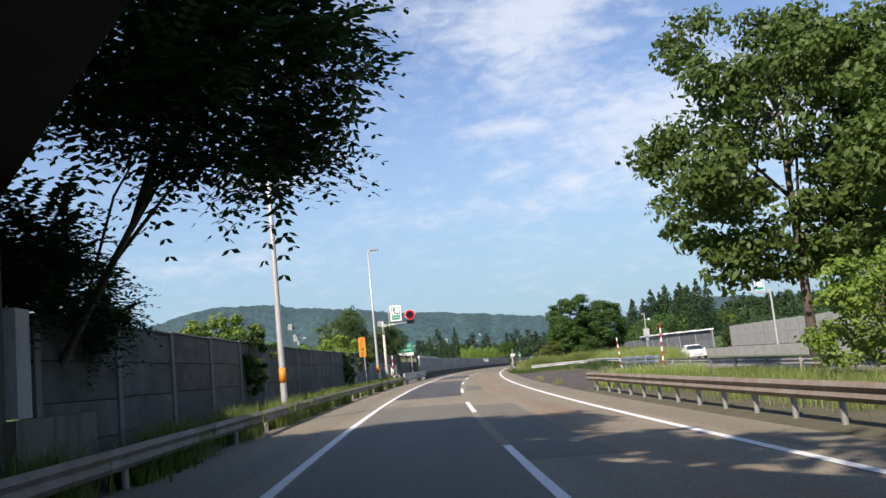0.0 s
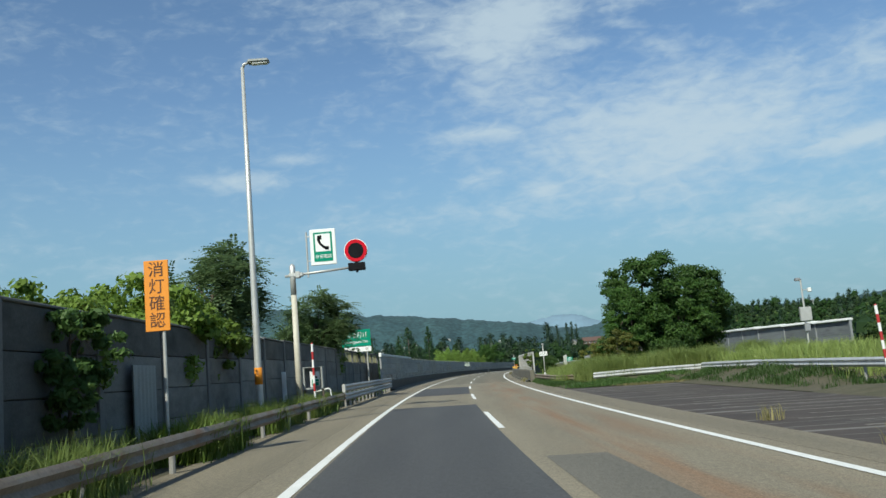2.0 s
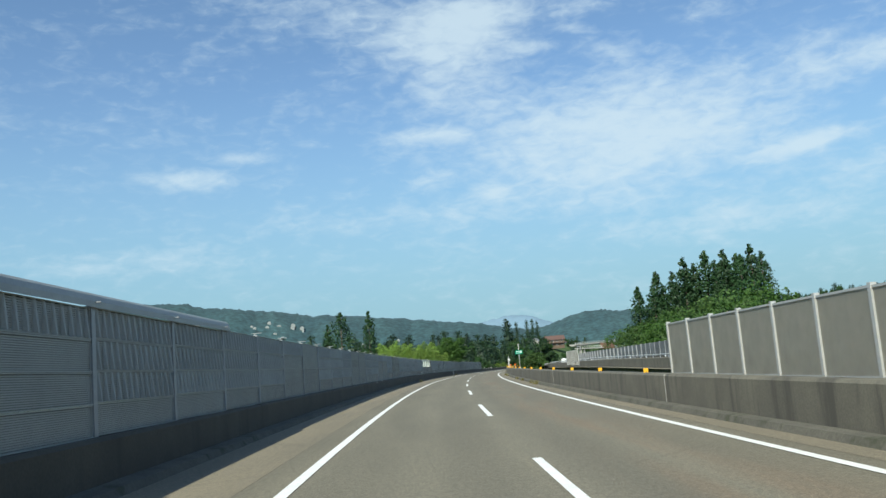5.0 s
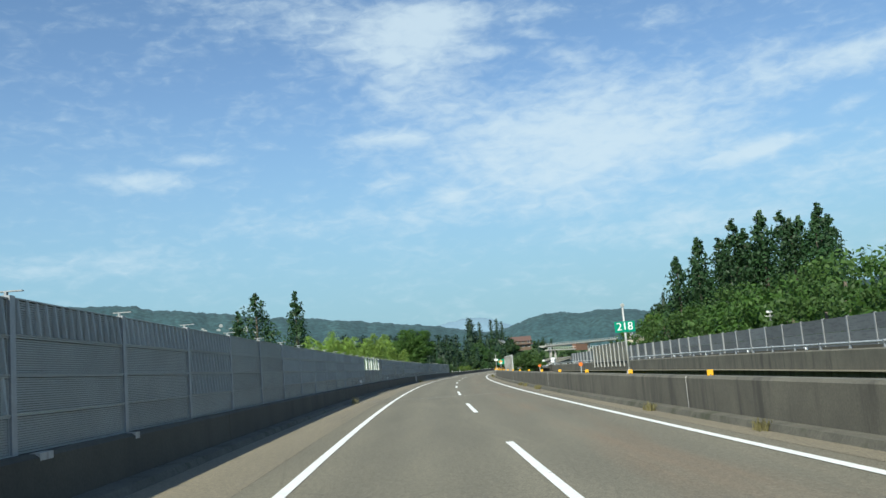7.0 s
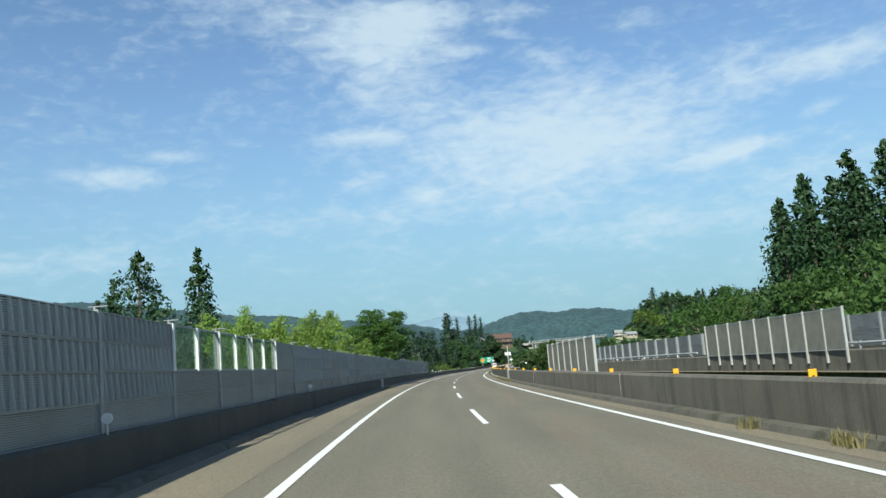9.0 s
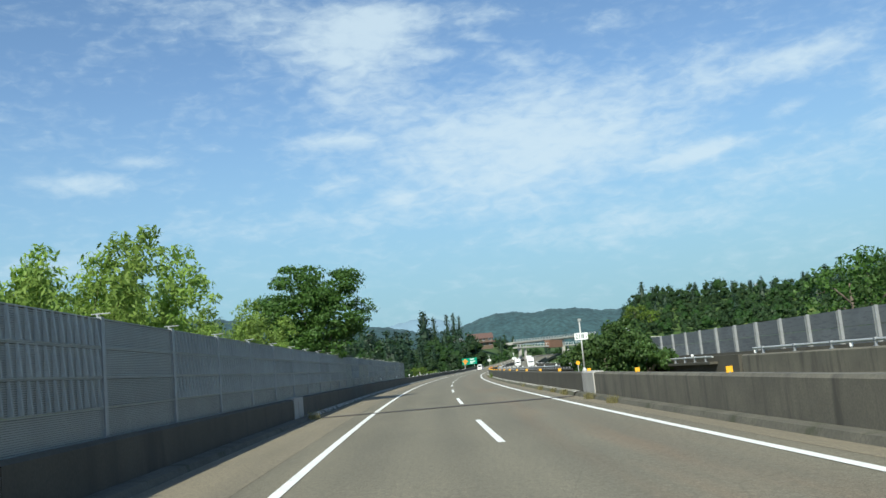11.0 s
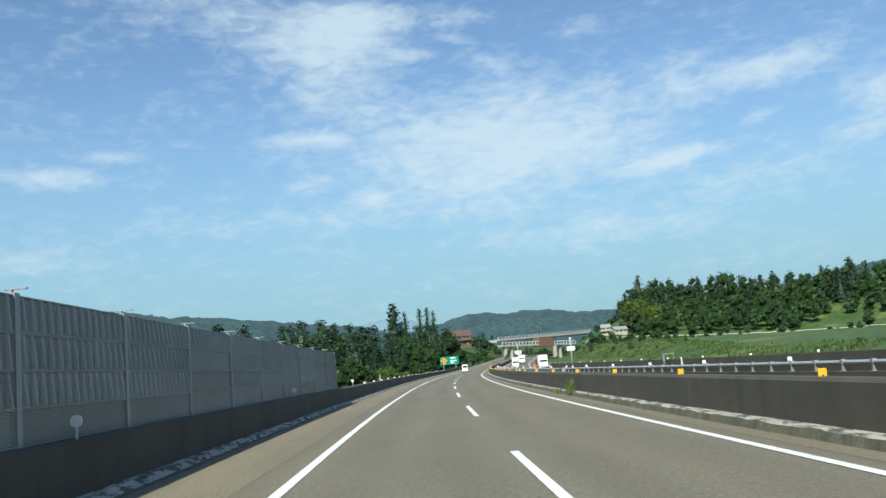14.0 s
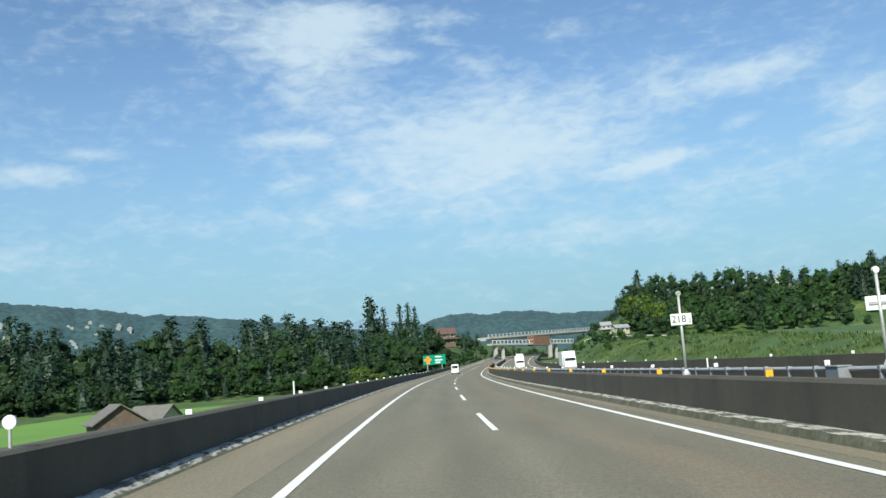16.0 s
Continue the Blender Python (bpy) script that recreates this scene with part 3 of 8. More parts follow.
def ground_height(x, y):
    """Height of the land at arrays x, y: found from the nearest spot on the road."""
    keys = np.array(sorted(k for k in LINE if k % 5 == 0))
    lx, ly = np.array([LINE[k][0] for k in keys]), np.array([LINE[k][1] for k in keys])
    best = np.full(x.shape, 1e12)
    s, u = np.zeros(x.shape), np.zeros(x.shape)
    for k, px, py in zip(keys, lx, ly):
        d = (x - px) ** 2 + (y - py) ** 2
        m = d < best
        best[m] = d[m]
        a = heading(max(k, -40.0))
        s[m] = k - math.sin(a) * (x[m] - px) + math.cos(a) * (y[m] - py)
        u[m] = math.cos(a) * (x[m] - px) + math.sin(a) * (y[m] - py)
    grid = np.arange(-40.0, 1100.0, 2.0)
    base = np.interp(s, grid, [level(v) for v in grid])
    base = np.minimum(base, 9.0)
    # left of the road
    left_land = blend(-u, ((0, -0.5), (6, -0.35), (30, -0.3), (120, -2.0), (400, -4.0), (4000, -4.0)))
    left_field = blend(-u, ((0, -1.2), (5.5, -1.6), (13, -5.2), (75, -5.6), (190, -5.0), (260, 2.0), (700, 10.0), (4000, 0.0)))
    right_land = blend(u, ((0, -0.5), (34, -0.4), (60, 1.5), (160, 6.0), (400, 5.0), (4000, -4.0)))
    right_field = blend(u, ((0, -1.6), (30, -2.6), (34, -1.5), (60, -1.0), (110, -0.8), (200, 0.5), (420, 8.0), (900, 20.0), (4000, 0.0)))
    valley = blend(np.abs(u), ((0, -9.0), (36, -8.0), (70, -3.0), (200, 4.0), (4000, 0.0)))
    k_val = blend(s, ((120, 0.0), (135, 1.0), (292, 1.0), (312, 0.0)))
    k_open = blend(s, ((290, 0.0), (330, 1.0)))
    left = left_land * (1 - k_open) + left_field * k_open
    right = right_land * (1 - k_open) + right_field * k_open
    h = np.where(u < 0, left, right)
    h = h * (1 - k_val) + valley * k_val
    rough = np.sin(x * 0.021 + 1.3) * np.sin(y * 0.017) * 1.2 + np.sin(x * 0.0063) * np.sin(y * 0.0071 + 0.7) * 3.0
    for cx, cy, rx, ry, top in ((150, 360, 75, 90, 7.0),):
        h = h + top * np.exp(-(((x - cx) / rx) ** 2 + ((y - cy) / ry) ** 2)) * np.clip((np.abs(u) - 34) / 25, 0, 1)
    z = base + h + rough * np.clip((np.abs(u) - 90) / 200, 0, 1) * blend(s, ((300, 1.0), (370, 0.0)))
    # the wooded hill to the right ahead: a bank along the lane, then the slope to the crest
    far = blend(s, ((400, 0.0), (520, 1.0)))
    v = s - right_edge(u)
    foot = blend(u, ((30, 4.0), (37, 9.5), (62, 9.8), (93, 7.6), (128, 5.8), (162, 4.8), (400, 4.0)))
    meadow = blend(v, ((-330, 0.4), (-200, 0.6), (-60, 0.75), (0, 1.0))) * foot + blend(v, ((0, 0), (7, 3.2), (20, 4.5), (45, 11.0), (100, 28.0), (180, 33.0), (500, 28.0), (2500, 0.0)))
    meadow = np.where(u < 62, np.minimum(meadow, base + 1.5 + (u - 30) * 0.55), meadow)
    edge = np.clip((u - 22) / 10, 0, 1)
    z = np.where(u > 22, z * (1 - far * edge) + meadow * far * edge, z)
    # the wooded slope to the left ahead
    v = s - left_edge(-u)
    rise = blend(v, ((0, 0), (40, 3.0), (100, 12.0), (150, 17.0), (300, 19.0), (600, 16.0), (2500, 0.0))) * np.clip((-u - 15) / 40, 0, 1)
    return z + np.where(u < -15, rise, 0.0)


def right_edge(u):
    """Where, along the road, the wooded hill on the right begins."""
    return blend(u, ((30, 785), (37, 790), (62, 818), (93, 814), (128, 803), (162, 788), (220, 745), (300, 660), (600, 500)))


def left_edge(u):
    """Where, along the road, the wood on the left begins."""
    return blend(u, ((20, 702), (29, 694), (48, 691), (78, 693), (104, 683), (124, 664), (140, 645), (200, 580), (600, 300)))


def graded(lo, hi, step, grow, mid0, mid1):
    """Coordinates that are dense between mid0 and mid1 and widen outwards."""
    out = list(np.arange(mid0, mid1 + step, step))
    d, v = step, out[-1]
    while v < hi:
        d *= grow
        v += d
        out.append(min(v, hi))
    d, v = step, out[0]
    while v > lo:
        d *= grow
        v -= d
        out.insert(0, max(v, lo))
    return np.array(out)


def build_ground():
    xs = graded(-4600, 4700, 6.0, 1.22, -120, 460)
    ys = graded(-1500, 4700, 6.0, 1.22, -60, 1010)
    gx, gy = np.meshgrid(xs, ys)
    gz = ground_height(gx, gy)
    nx, ny = len(xs), len(ys)
    verts = np.stack([gx.ravel(), gy.ravel(), gz.ravel()], 1).tolist()
    i = np.arange(ny - 1)[:, None] * nx + np.arange(nx - 1)[None]
    faces = np.stack([i, i + 1, i + 1 + nx, i + nx], -1).reshape(-1, 4).tolist()
    ob = link_mesh("ground", verts, faces, GRASSLAND)
    for p in ob.data.polygons:
        p.use_smooth = True
    structure(ob, "rough green meadow and scrub around the road", "ground")
    return xs, ys, gz


GROUND_X, GROUND_Y, GROUND_Z = build_ground()


def land(x, y):
    """Height of the ground sheet."""
    i = min(max(int(np.searchsorted(GROUND_X, x)) - 1, 0), len(GROUND_X) - 2)
    j = min(max(int(np.searchsorted(GROUND_Y, y)) - 1, 0), len(GROUND_Y) - 2)
    a = (x - GROUND_X[i]) / (GROUND_X[i + 1] - GROUND_X[i])
    b = (y - GROUND_Y[j]) / (GROUND_Y[j + 1] - GROUND_Y[j])
    z = GROUND_Z
    return float((z[j, i] * (1 - a) + z[j, i + 1] * a) * (1 - b) + (z[j + 1, i] * (1 - a) + z[j + 1, i + 1] * a) * b)


# ---- far hills ----
def ridge(name, label, mat, dist, az0, az1, peaks, foot=-30.0, depth=900.0, seed=1):
    """A wooded mountain chain: crest elevation in degrees by bearing from the road, spurs and a ragged tree line."""
    verts, faces = [], []
    n, rows = int((az1 - az0) * 8), 15
    for i in range(n + 1):
        b = az0 + (az1 - az0) * i / n
        a = radians(b)
        crest = dist * math.tan(radians(float(blend(b, peaks))))
        for j in range(rows):
            f = j / (rows - 1)
            d = dist + depth * (f - 0.5)
            z = foot + (crest - foot) * (1 - abs(2 * f - 1) ** 1.6)
            z += (1 - abs(2 * f - 1)) * (4.5 * noise.noise(Vector((b * 2.2, seed, f * 3))) + 3.2 * noise.noise(Vector((b * 9.0, seed, f * 9))))
            z += 26 * math.sin(math.pi * min(1.0, 2 * f)) * noise.noise(Vector((b * 0.55, seed + 3, f * 2.2)))
            verts.append((60 + d * math.sin(a), 200 + d * math.cos(a), z))
    for i in range(n):
        for j in range(rows - 1):
            k = i * rows + j
            faces.append((k, k + 1, k + rows + 1, k + rows))
    ob = link_mesh(name, verts, faces, mat)
    for p in ob.data.polygons:
        p.use_smooth = True
    return structure(ob, label, "hills")


CREST = ((-50, 3.0), (-24, 3.2), (-18, 4.6), (-15, 5.4), (-13, 5.62), (-10.4, 5.55), (-9.4, 5.5), (-8.4, 5.2), (-6.8, 5.05), (-5.5, 4.9), (-3.5, 4.6), (-1.5, 4.25), (0.8, 4.1), (2.4, 3.92), (4.1, 3.65), (6.3, 3.35), (8, 3.1), (9.8, 2.8), (12, 2.35), (13.2, 2.4), (14.5, 2.75), (15.6, 3.05), (17, 3.22), (18.4, 3.0), (19.5, 3.15), (21, 3.05), (22.9, 2.72), (24.9, 2.72), (28, 2.6), (33, 3.0), (38, 3.75), (41, 4.2), (44, 4.45), (50, 3.6), (62, 2.0))
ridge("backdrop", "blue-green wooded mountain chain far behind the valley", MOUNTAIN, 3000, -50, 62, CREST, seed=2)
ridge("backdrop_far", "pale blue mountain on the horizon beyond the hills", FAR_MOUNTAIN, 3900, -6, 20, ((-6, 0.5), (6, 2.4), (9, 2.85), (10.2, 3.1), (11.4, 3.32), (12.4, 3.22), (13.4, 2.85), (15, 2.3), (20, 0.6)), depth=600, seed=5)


def hill_houses():
    """White houses scattered over the far slope, a few pixels each: too far off to count."""
    rnd = random.Random(17)
    bm = bmesh.new()
    spots = [(rnd.uniform(-9.0, -2.0), rnd.uniform(0.10, 0.5)) for k in range(26)] + [(rnd.uniform(-2, 8), rnd.uniform(0.3, 0.7)) for k in range(10)]
    for az, down in spots:
        a = radians(az)
        d = 3000 - 450 * (0.25 + 0.75 * down)
        f = (d - 2550) / 900
        z = -30 + (3000 * math.tan(radians(float(blend(az, CREST)))) + 30) * (1 - abs(2 * f - 1) ** 1.6)
        x, y = 60 + d * math.sin(a), 200 + d * math.cos(a)
        w, h = rnd.uniform(3, 7), rnd.uniform(3, 7)
        block(bm, x - w, x + w, y - 5, y + 5, z - 12, z + h)
        bmesh.ops.create_cone(bm, cap_ends=True, segments=4, radius1=w * 1.3, radius2=w * 0.4, depth=3.0, matrix=Matrix.Translation((x, y, z + h + 1.5)) @ Matrix.Rotation(radians(45), 4, "Z"))
    tagged(part("hillside_houses", bm, PALE_METAL), "white houses scattered over the far wooded slope", "houses", kind="stuff")


hill_houses()

# ---- the carriageway ----
S0, S1 = -120.0, 860.0
LANE = 1.757
structure(sweep("road", ((-2.45, 0.0), (-1.0, 0.0), (1.757, 0.0), (4.0, 0.0), (5.75, 0.0)), 125.6, S1, ASPHALT, 3.0, closed=False, uv=True), "worn grey-brown asphalt carriageway with two lanes", "road")
structure(sweep("road", ((-2.45, 0.0), (-1.0, 0.0), (1.757, 0.0), (4.0, 0.0), (5.75, 0.0)), S0, 125.6, TAN_ASPHALT, 3.0, closed=False, uv=True), "worn tan asphalt carriageway before the bridge", "road")
structure(sweep("pavement", ((-4.35, 0.004), (-2.45, 0.004)), S0, S1, SHOULDER, 3.0, closed=False, uv=True), "brownish asphalt hard shoulder along the lane", "shoulder")
structure(sweep("pavement", ((5.75, 0.004), (6.75, 0.004)), S0, S1, SHOULDER, 3.0, closed=False, uv=True), "narrow brownish asphalt strip beside the median", "shoulder")
structure(sweep("road_base", ((-5.0, -0.02), (6.9, -0.02), (6.9, -1.3), (-5.0, -1.3)), 119.0, 312.0, DARK_CONCRETE, 6.0), "concrete bridge deck under the asphalt", "bridge deck")
structure(sweep("road_base", ((-4.6, -0.02), (6.9, -0.02), (8.0, -0.9), (-5.6, -0.9)), S0, 119.0, SOIL, 6.0), "earth bank under the road", "road bank")
structure(sweep("road_base", ((-4.9, -0.02), (6.9, -0.02), (7.4, -2.6), (-5.2, -3.4)), 312.0, S1, DARK_CONCRETE, 6.0), "concrete bank wall under the road", "road bank")
for k, (s0, s1, u0, u1) in enumerate(((44.6, 83.0, -1.62, 1.66), (97.5, 115.6, -1.62, 1.66))):
    structure(sweep("road_patch", ((u0, 0.006), (u1, 0.006)), s0, s1, PATCH, 3.0, closed=False, uv=True), "dark newer asphalt patch in the lane", "road patch")
for s0, s1, u0, u1 in ((14.0, 33.0, 1.86, 3.28), (51.5, 61.5, 1.95, 2.95), (10.0, 35.6, -1.62, 1.64)):
    structure(sweep("road_patch", ((u0, 0.005), (u1, 0.005)), s0, s1, WORN_PATCH, 3.0, closed=False, uv=True), "older grey asphalt patch in the worn lane", "road patch")
for u0, u1 in ((-LANE - 0.09, -LANE + 0.09), (3 * LANE - 0.09, 3 * LANE + 0.09)):
    structure(sweep("edge_line", ((u0, 0.011), (u1, 0.011)), S0, S1, PAINT, 3.0, closed=False), "white painted edge line", "road marking")
for k in range(-3, 40):
    s0 = 8.57 + 20 * k
    tagged(sweep("lane_dash", ((LANE - 0.075, 0.011), (LANE + 0.075, 0.011)), s0, s0 + 8.0, PAINT, 2.0, closed=False), "white painted lane dash on asphalt", "road marking", "lane dashes", "structure")
# joints across the road
structure(sweep("road_joint", ((-4.3, 0.009), (6.1, 0.009)), 125.6, 125.95, PALE_CONCRETE, 1.0, closed=False), "pale concrete joint across the road", "road joint")
structure(sweep("road_joint", ((-4.3, 0.013), (6.1, 0.013)), 227.15, 227.35, PALE_CONCRETE, 1.0, closed=False), "pale concrete joint across the road", "road joint")
structure(sweep("road_joint", ((-4.3, 0.015), (6.1, 0.015)), 227.35, 227.50, DARK_STEEL, 1.0, closed=False), "dark steel expansion joint across the road", "road joint")
structure(sweep("road_joint", ((-4.3, 0.015), (6.1, 0.015)), 306.6, 307.25, DARK_STEEL, 1.0, closed=False), "dark steel finger joint across the road", "road joint")

# verges and the paved median crossover
structure(sweep("verge", ((-9.5, 0.12), (-6.6, 0.10), (-5.2, 0.02), (-4.35, -0.03)), S0, 119.0, SOIL, 4.0, closed=False), "weedy earth verge below the noise wall", "verge")
structure(sweep("verge", ((6.75, -0.02), (7.6, 0.10), (11.0, 0.15), (17.0, 0.05)), S0, 40.0, SOIL, 4.0, closed=False), "grassy earth median", "verge")


def rise(x, a, b):
    """Soft step from 0 at a to 1 at b."""
    f = min(1.0, max(0.0, (x - a) / (b - a)))
    return f * f * (3 - 2 * f)


def mound(s, u):
    """Height of the grassy island between the carriageways behind the crossover."""
    front = rise(s, 94.8, 99.5) * rise(u, 6.9, 10.5)
    strip = rise(u, 12.4, 15.8) * rise(s, 76.5, 84.0)
    lift = max(front, strip) * (1 - rise(s, 117.0, 121.5)) * (1 - rise(u, 20.4, 22.8))
    return 0.02 + 0.16 * rise(u, 15.5, 16.9) + 0.56 * lift + 0.14 * lift * rise(u, 10, 16)


def sheet(name, ss, us, h, mat, skip=None):
    """An uneven sheet of ground over a grid along and across the road."""
    bm = bmesh.new()
    grid = [[bm.verts.new(road(s, u, h(s, u))) for u in us] for s in ss]
    for i in range(len(ss) - 1):
        for j in range(len(us) - 1):
            if not (skip and skip(ss[i], us[j])):
                bm.faces.new((grid[i][j], grid[i][j + 1], grid[i + 1][j + 1], grid[i + 1][j]))
    me = bpy.data.meshes.new(name)
    bm.to_mesh(me)
    bm.free()
    me.materials.append(mat)
    return new(name, me)


structure(sheet("verge", [76.5 + 1.0 * k for k in range(46)], [6.75, 7.1, 7.6] + [8.4 + 0.8 * k for k in range(19)], mound, SOIL, lambda s, u: s < 95 and u < 12.3), "grassy earth island behind the crossover", "verge")
structure(sweep("verge", ((12.4, 0.0), (13.4, 0.15), (15.5, 0.15), (17.0, 0.05)), 40.0, 76.5, SOIL, 4.0, closed=False), "grassy earth strip behind the crossover", "verge")
structure(sweep("crossover", ((6.75, 0.0), (12.4, 0.0)), 40.0, 95.5, DARK_ASPHALT, 3.0, closed=False), "dark cracked asphalt of the median crossover", "pavement")

rnd = random.Random(8)
WORN_LINE = material("worn_line", (0.26, 0.245, 0.215), (0.11, 0.098, 0.085), scale=2.6, fine=20, amount=0.5, rough=0.9)
for k in range(40):
    s0 = 45.5 + 1.28 * k + rnd.uniform(-0.1, 0.1)
    u0, u1 = 7.3 + rnd.uniform(0, 1.6), 12.2 - rnd.uniform(0, 1.8)
    tagged(sweep("worn_bar", ((u0, 0.006), ((u0 + u1) / 2, 0.006), (u1, 0.006)), s0, s0 + rnd.uniform(0.10, 0.2), WORN_LINE, 1.0, closed=False), "pale worn bar across the dark crossover", "road marking", "worn bars", "structure")

# ---- bridge parapets, kerbs ----
def kerb(side, foot, back, height, s0, s1, label, chipped=0.0, ds=4.0, seed=1, lip=0.86):
    """A low kerb along a wall: mossy front, top face as a part of its own; chipped ones have ragged lips."""
    rnd = random.Random(seed)
    n = max(1, math.ceil((s1 - s0) / ds))
    front, top = [], []
    for i in range(n + 1):
        s = s0 + (s1 - s0) * i / n
        j = chipped * (0.6 * noise.noise(Vector((s * 0.9, seed, 0))) + 0.4 * rnd.uniform(-1, 1))
        lip_u, lip_h = foot + side * (0.07 + 0.09 * abs(j)), height * (lip + 0.30 * lip * j)
        front += [road(s, foot + side * 0.02 * j, -0.02), road(s, lip_u, lip_h)]
        top += [(road(s, lip_u, lip_h), (lip_u, s)), (road(s, (lip_u + back) / 2, height * (0.97 + 0.14 * j)), ((lip_u + back) / 2, s)), (road(s, back, height), (back, s))]
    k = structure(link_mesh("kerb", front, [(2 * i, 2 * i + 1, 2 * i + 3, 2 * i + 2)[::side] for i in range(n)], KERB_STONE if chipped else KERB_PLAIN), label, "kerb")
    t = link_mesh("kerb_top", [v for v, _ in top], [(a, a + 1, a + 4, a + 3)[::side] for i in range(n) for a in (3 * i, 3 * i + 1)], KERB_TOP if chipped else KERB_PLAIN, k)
    layer = t.data.uv_layers.new(name="UVMap")
    for lp in t.data.loops:
        layer.data[lp.index].uv = top[lp.vertex_index][1]


kerb(-1, -4.12, -4.56, 0.14, 119.0, 307.38, "low dark weathered concrete kerb below the parapet")
kerb(1, 6.24, 6.60, 0.15, 119.0, 307.38, "low stained concrete kerb below the median wall", ds=3.0)
kerb(-1, -4.16, -4.56, 0.14, 307.4, 470.0, "low chipped concrete kerb below the parapet", 1.0, 0.35, 3, 0.3)
kerb(1, 6.18, 6.60, 0.17, 307.4, 470.0, "low chipped mossy concrete kerb below the median wall", 1.0, 0.35, 5)
kerb(-1, -4.16, -4.56, 0.14, 470.0, 640.0, "low chipped concrete kerb farther along the parapet", 1.0, 2.0, 7, 0.3)
kerb(1, 6.18, 6.60, 0.17, 470.0, 640.0, "low chipped concrete kerb farther along the median wall", 1.0, 2.0, 9)


def par_h(s):
    """Height of the left parapet over the roadway."""
    return float(blend(s, ((119, 0.78), (240, 0.81), (300, 0.87), (354, 0.92), (640, 0.92))))


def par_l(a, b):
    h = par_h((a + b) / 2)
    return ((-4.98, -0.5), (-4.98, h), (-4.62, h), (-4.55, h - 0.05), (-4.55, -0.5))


PAR_R = ((6.58, -0.5), (6.58, 0.86), (6.64, 0.92), (6.92, 0.92), (6.92, -0.5))
cuts = (119.0, 147.5, 174.3, 201.0, 228.3, 255.0, 281.5, 306.9)
for a, b in zip(cuts, cuts[1:]):
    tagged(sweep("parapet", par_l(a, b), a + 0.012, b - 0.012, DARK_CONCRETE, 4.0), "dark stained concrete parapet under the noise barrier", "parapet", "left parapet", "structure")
    tagged(sweep("parapet", PAR_R, a + 0.012, b - 0.012, CONCRETE, 4.0), "rain-stained concrete median parapet", "parapet", "median parapet", "structure")
for a in cuts[1:-1]:
    structure(sweep("joint_filler", ((-4.97, 0.0), (-4.97, 0.76), (-4.56, 0.70), (-4.56, 0.0)), a - 0.012, a + 0.012, PALE_CONCRETE, 1.0), "pale filler in the parapet joint", "joint")
    structure(sweep("joint_filler", ((6.573, 0.0), (6.573, 0.90), (6.90, 0.90), (6.90, 0.0)), a - 0.02, a + 0.02, PALE_CONCRETE, 1.0), "pale filler in the parapet joint", "joint")
structure(sweep("parapet_end", ((6.54, -0.3), (6.54, 0.90), (6.60, 0.95), (6.95, 0.95), (6.95, -0.3)), 304.4, 306.88, PALE_CONCRETE, 2.0), "pale concrete end block of the median parapet", "parapet")
structure(sweep("parapet_end", ((-5.0, -0.3), (-5.0, 0.9), (-4.52, 0.9), (-4.52, -0.3)), 304.6, 306.88, PALE_CONCRETE, 2.0), "pale concrete end block of the outer parapet", "parapet")
cuts2 = [307.0 + 27.7 * k for k in range(13)]
for a, b in zip(cuts2, cuts2[1:]):
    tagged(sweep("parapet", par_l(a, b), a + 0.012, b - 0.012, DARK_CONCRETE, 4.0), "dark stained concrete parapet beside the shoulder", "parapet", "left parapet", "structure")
    tagged(sweep("parapet", PAR_R, a + 0.012, b - 0.012, DARK_CONCRETE, 4.0), "dark stained concrete median parapet", "parapet", "median parapet", "structure")


# ---- metal noise barrier on the left parapet: bays of 4.16 m, four louvred panels each ----
BAY = 4.16


def rib_panel(width, height, fins, slats):
    """A louvred sound panel: frame, slats, and upright fins that stand out more towards their foot."""
    bm = bmesh.new()
    w = width / 2
    block(bm, -0.045, 0.022, -w, w, 0.002, 0.024)
    block(bm, -0.045, 0.012, -w, w, height - 0.022, height - 0.002)
    block(bm, -0.045, 0.0, -w, -w + 0.03, 0.024, height - 0.022)
    block(bm, -0.045, 0.0, w - 0.03, w, 0.024, height - 0.022)
    for i in range(slats):
        z = 0.03 + (height - 0.06) * (i + 0.5) / slats
        block(bm, -0.042, -0.010, -w + 0.03, w - 0.03, z - 0.0108, z + 0.0108)
    for i in range(fins):
        y = -w + width * (i + 0.5) / fins
        vs = [bm.verts.new((x, y + e * k, z)) for z, x in ((0.024, 0.050), (0.07, 0.046), (height - 0.022, 0.006)) for x, e, k in ((-0.012, -1, 0.045), (-0.012, 1, 0.045), (x, 1, 0.020), (x, -1, 0.020))]
        for a in (0, 4):
            for q in range(4):
                bm.faces.new((vs[a + q], vs[a + (q + 1) % 4], vs[a + 4 + (q + 1) % 4], vs[a + 4 + q]))
        bm.faces.new(vs[3::-1])
        bm.faces.new(vs[8:])
    return bm


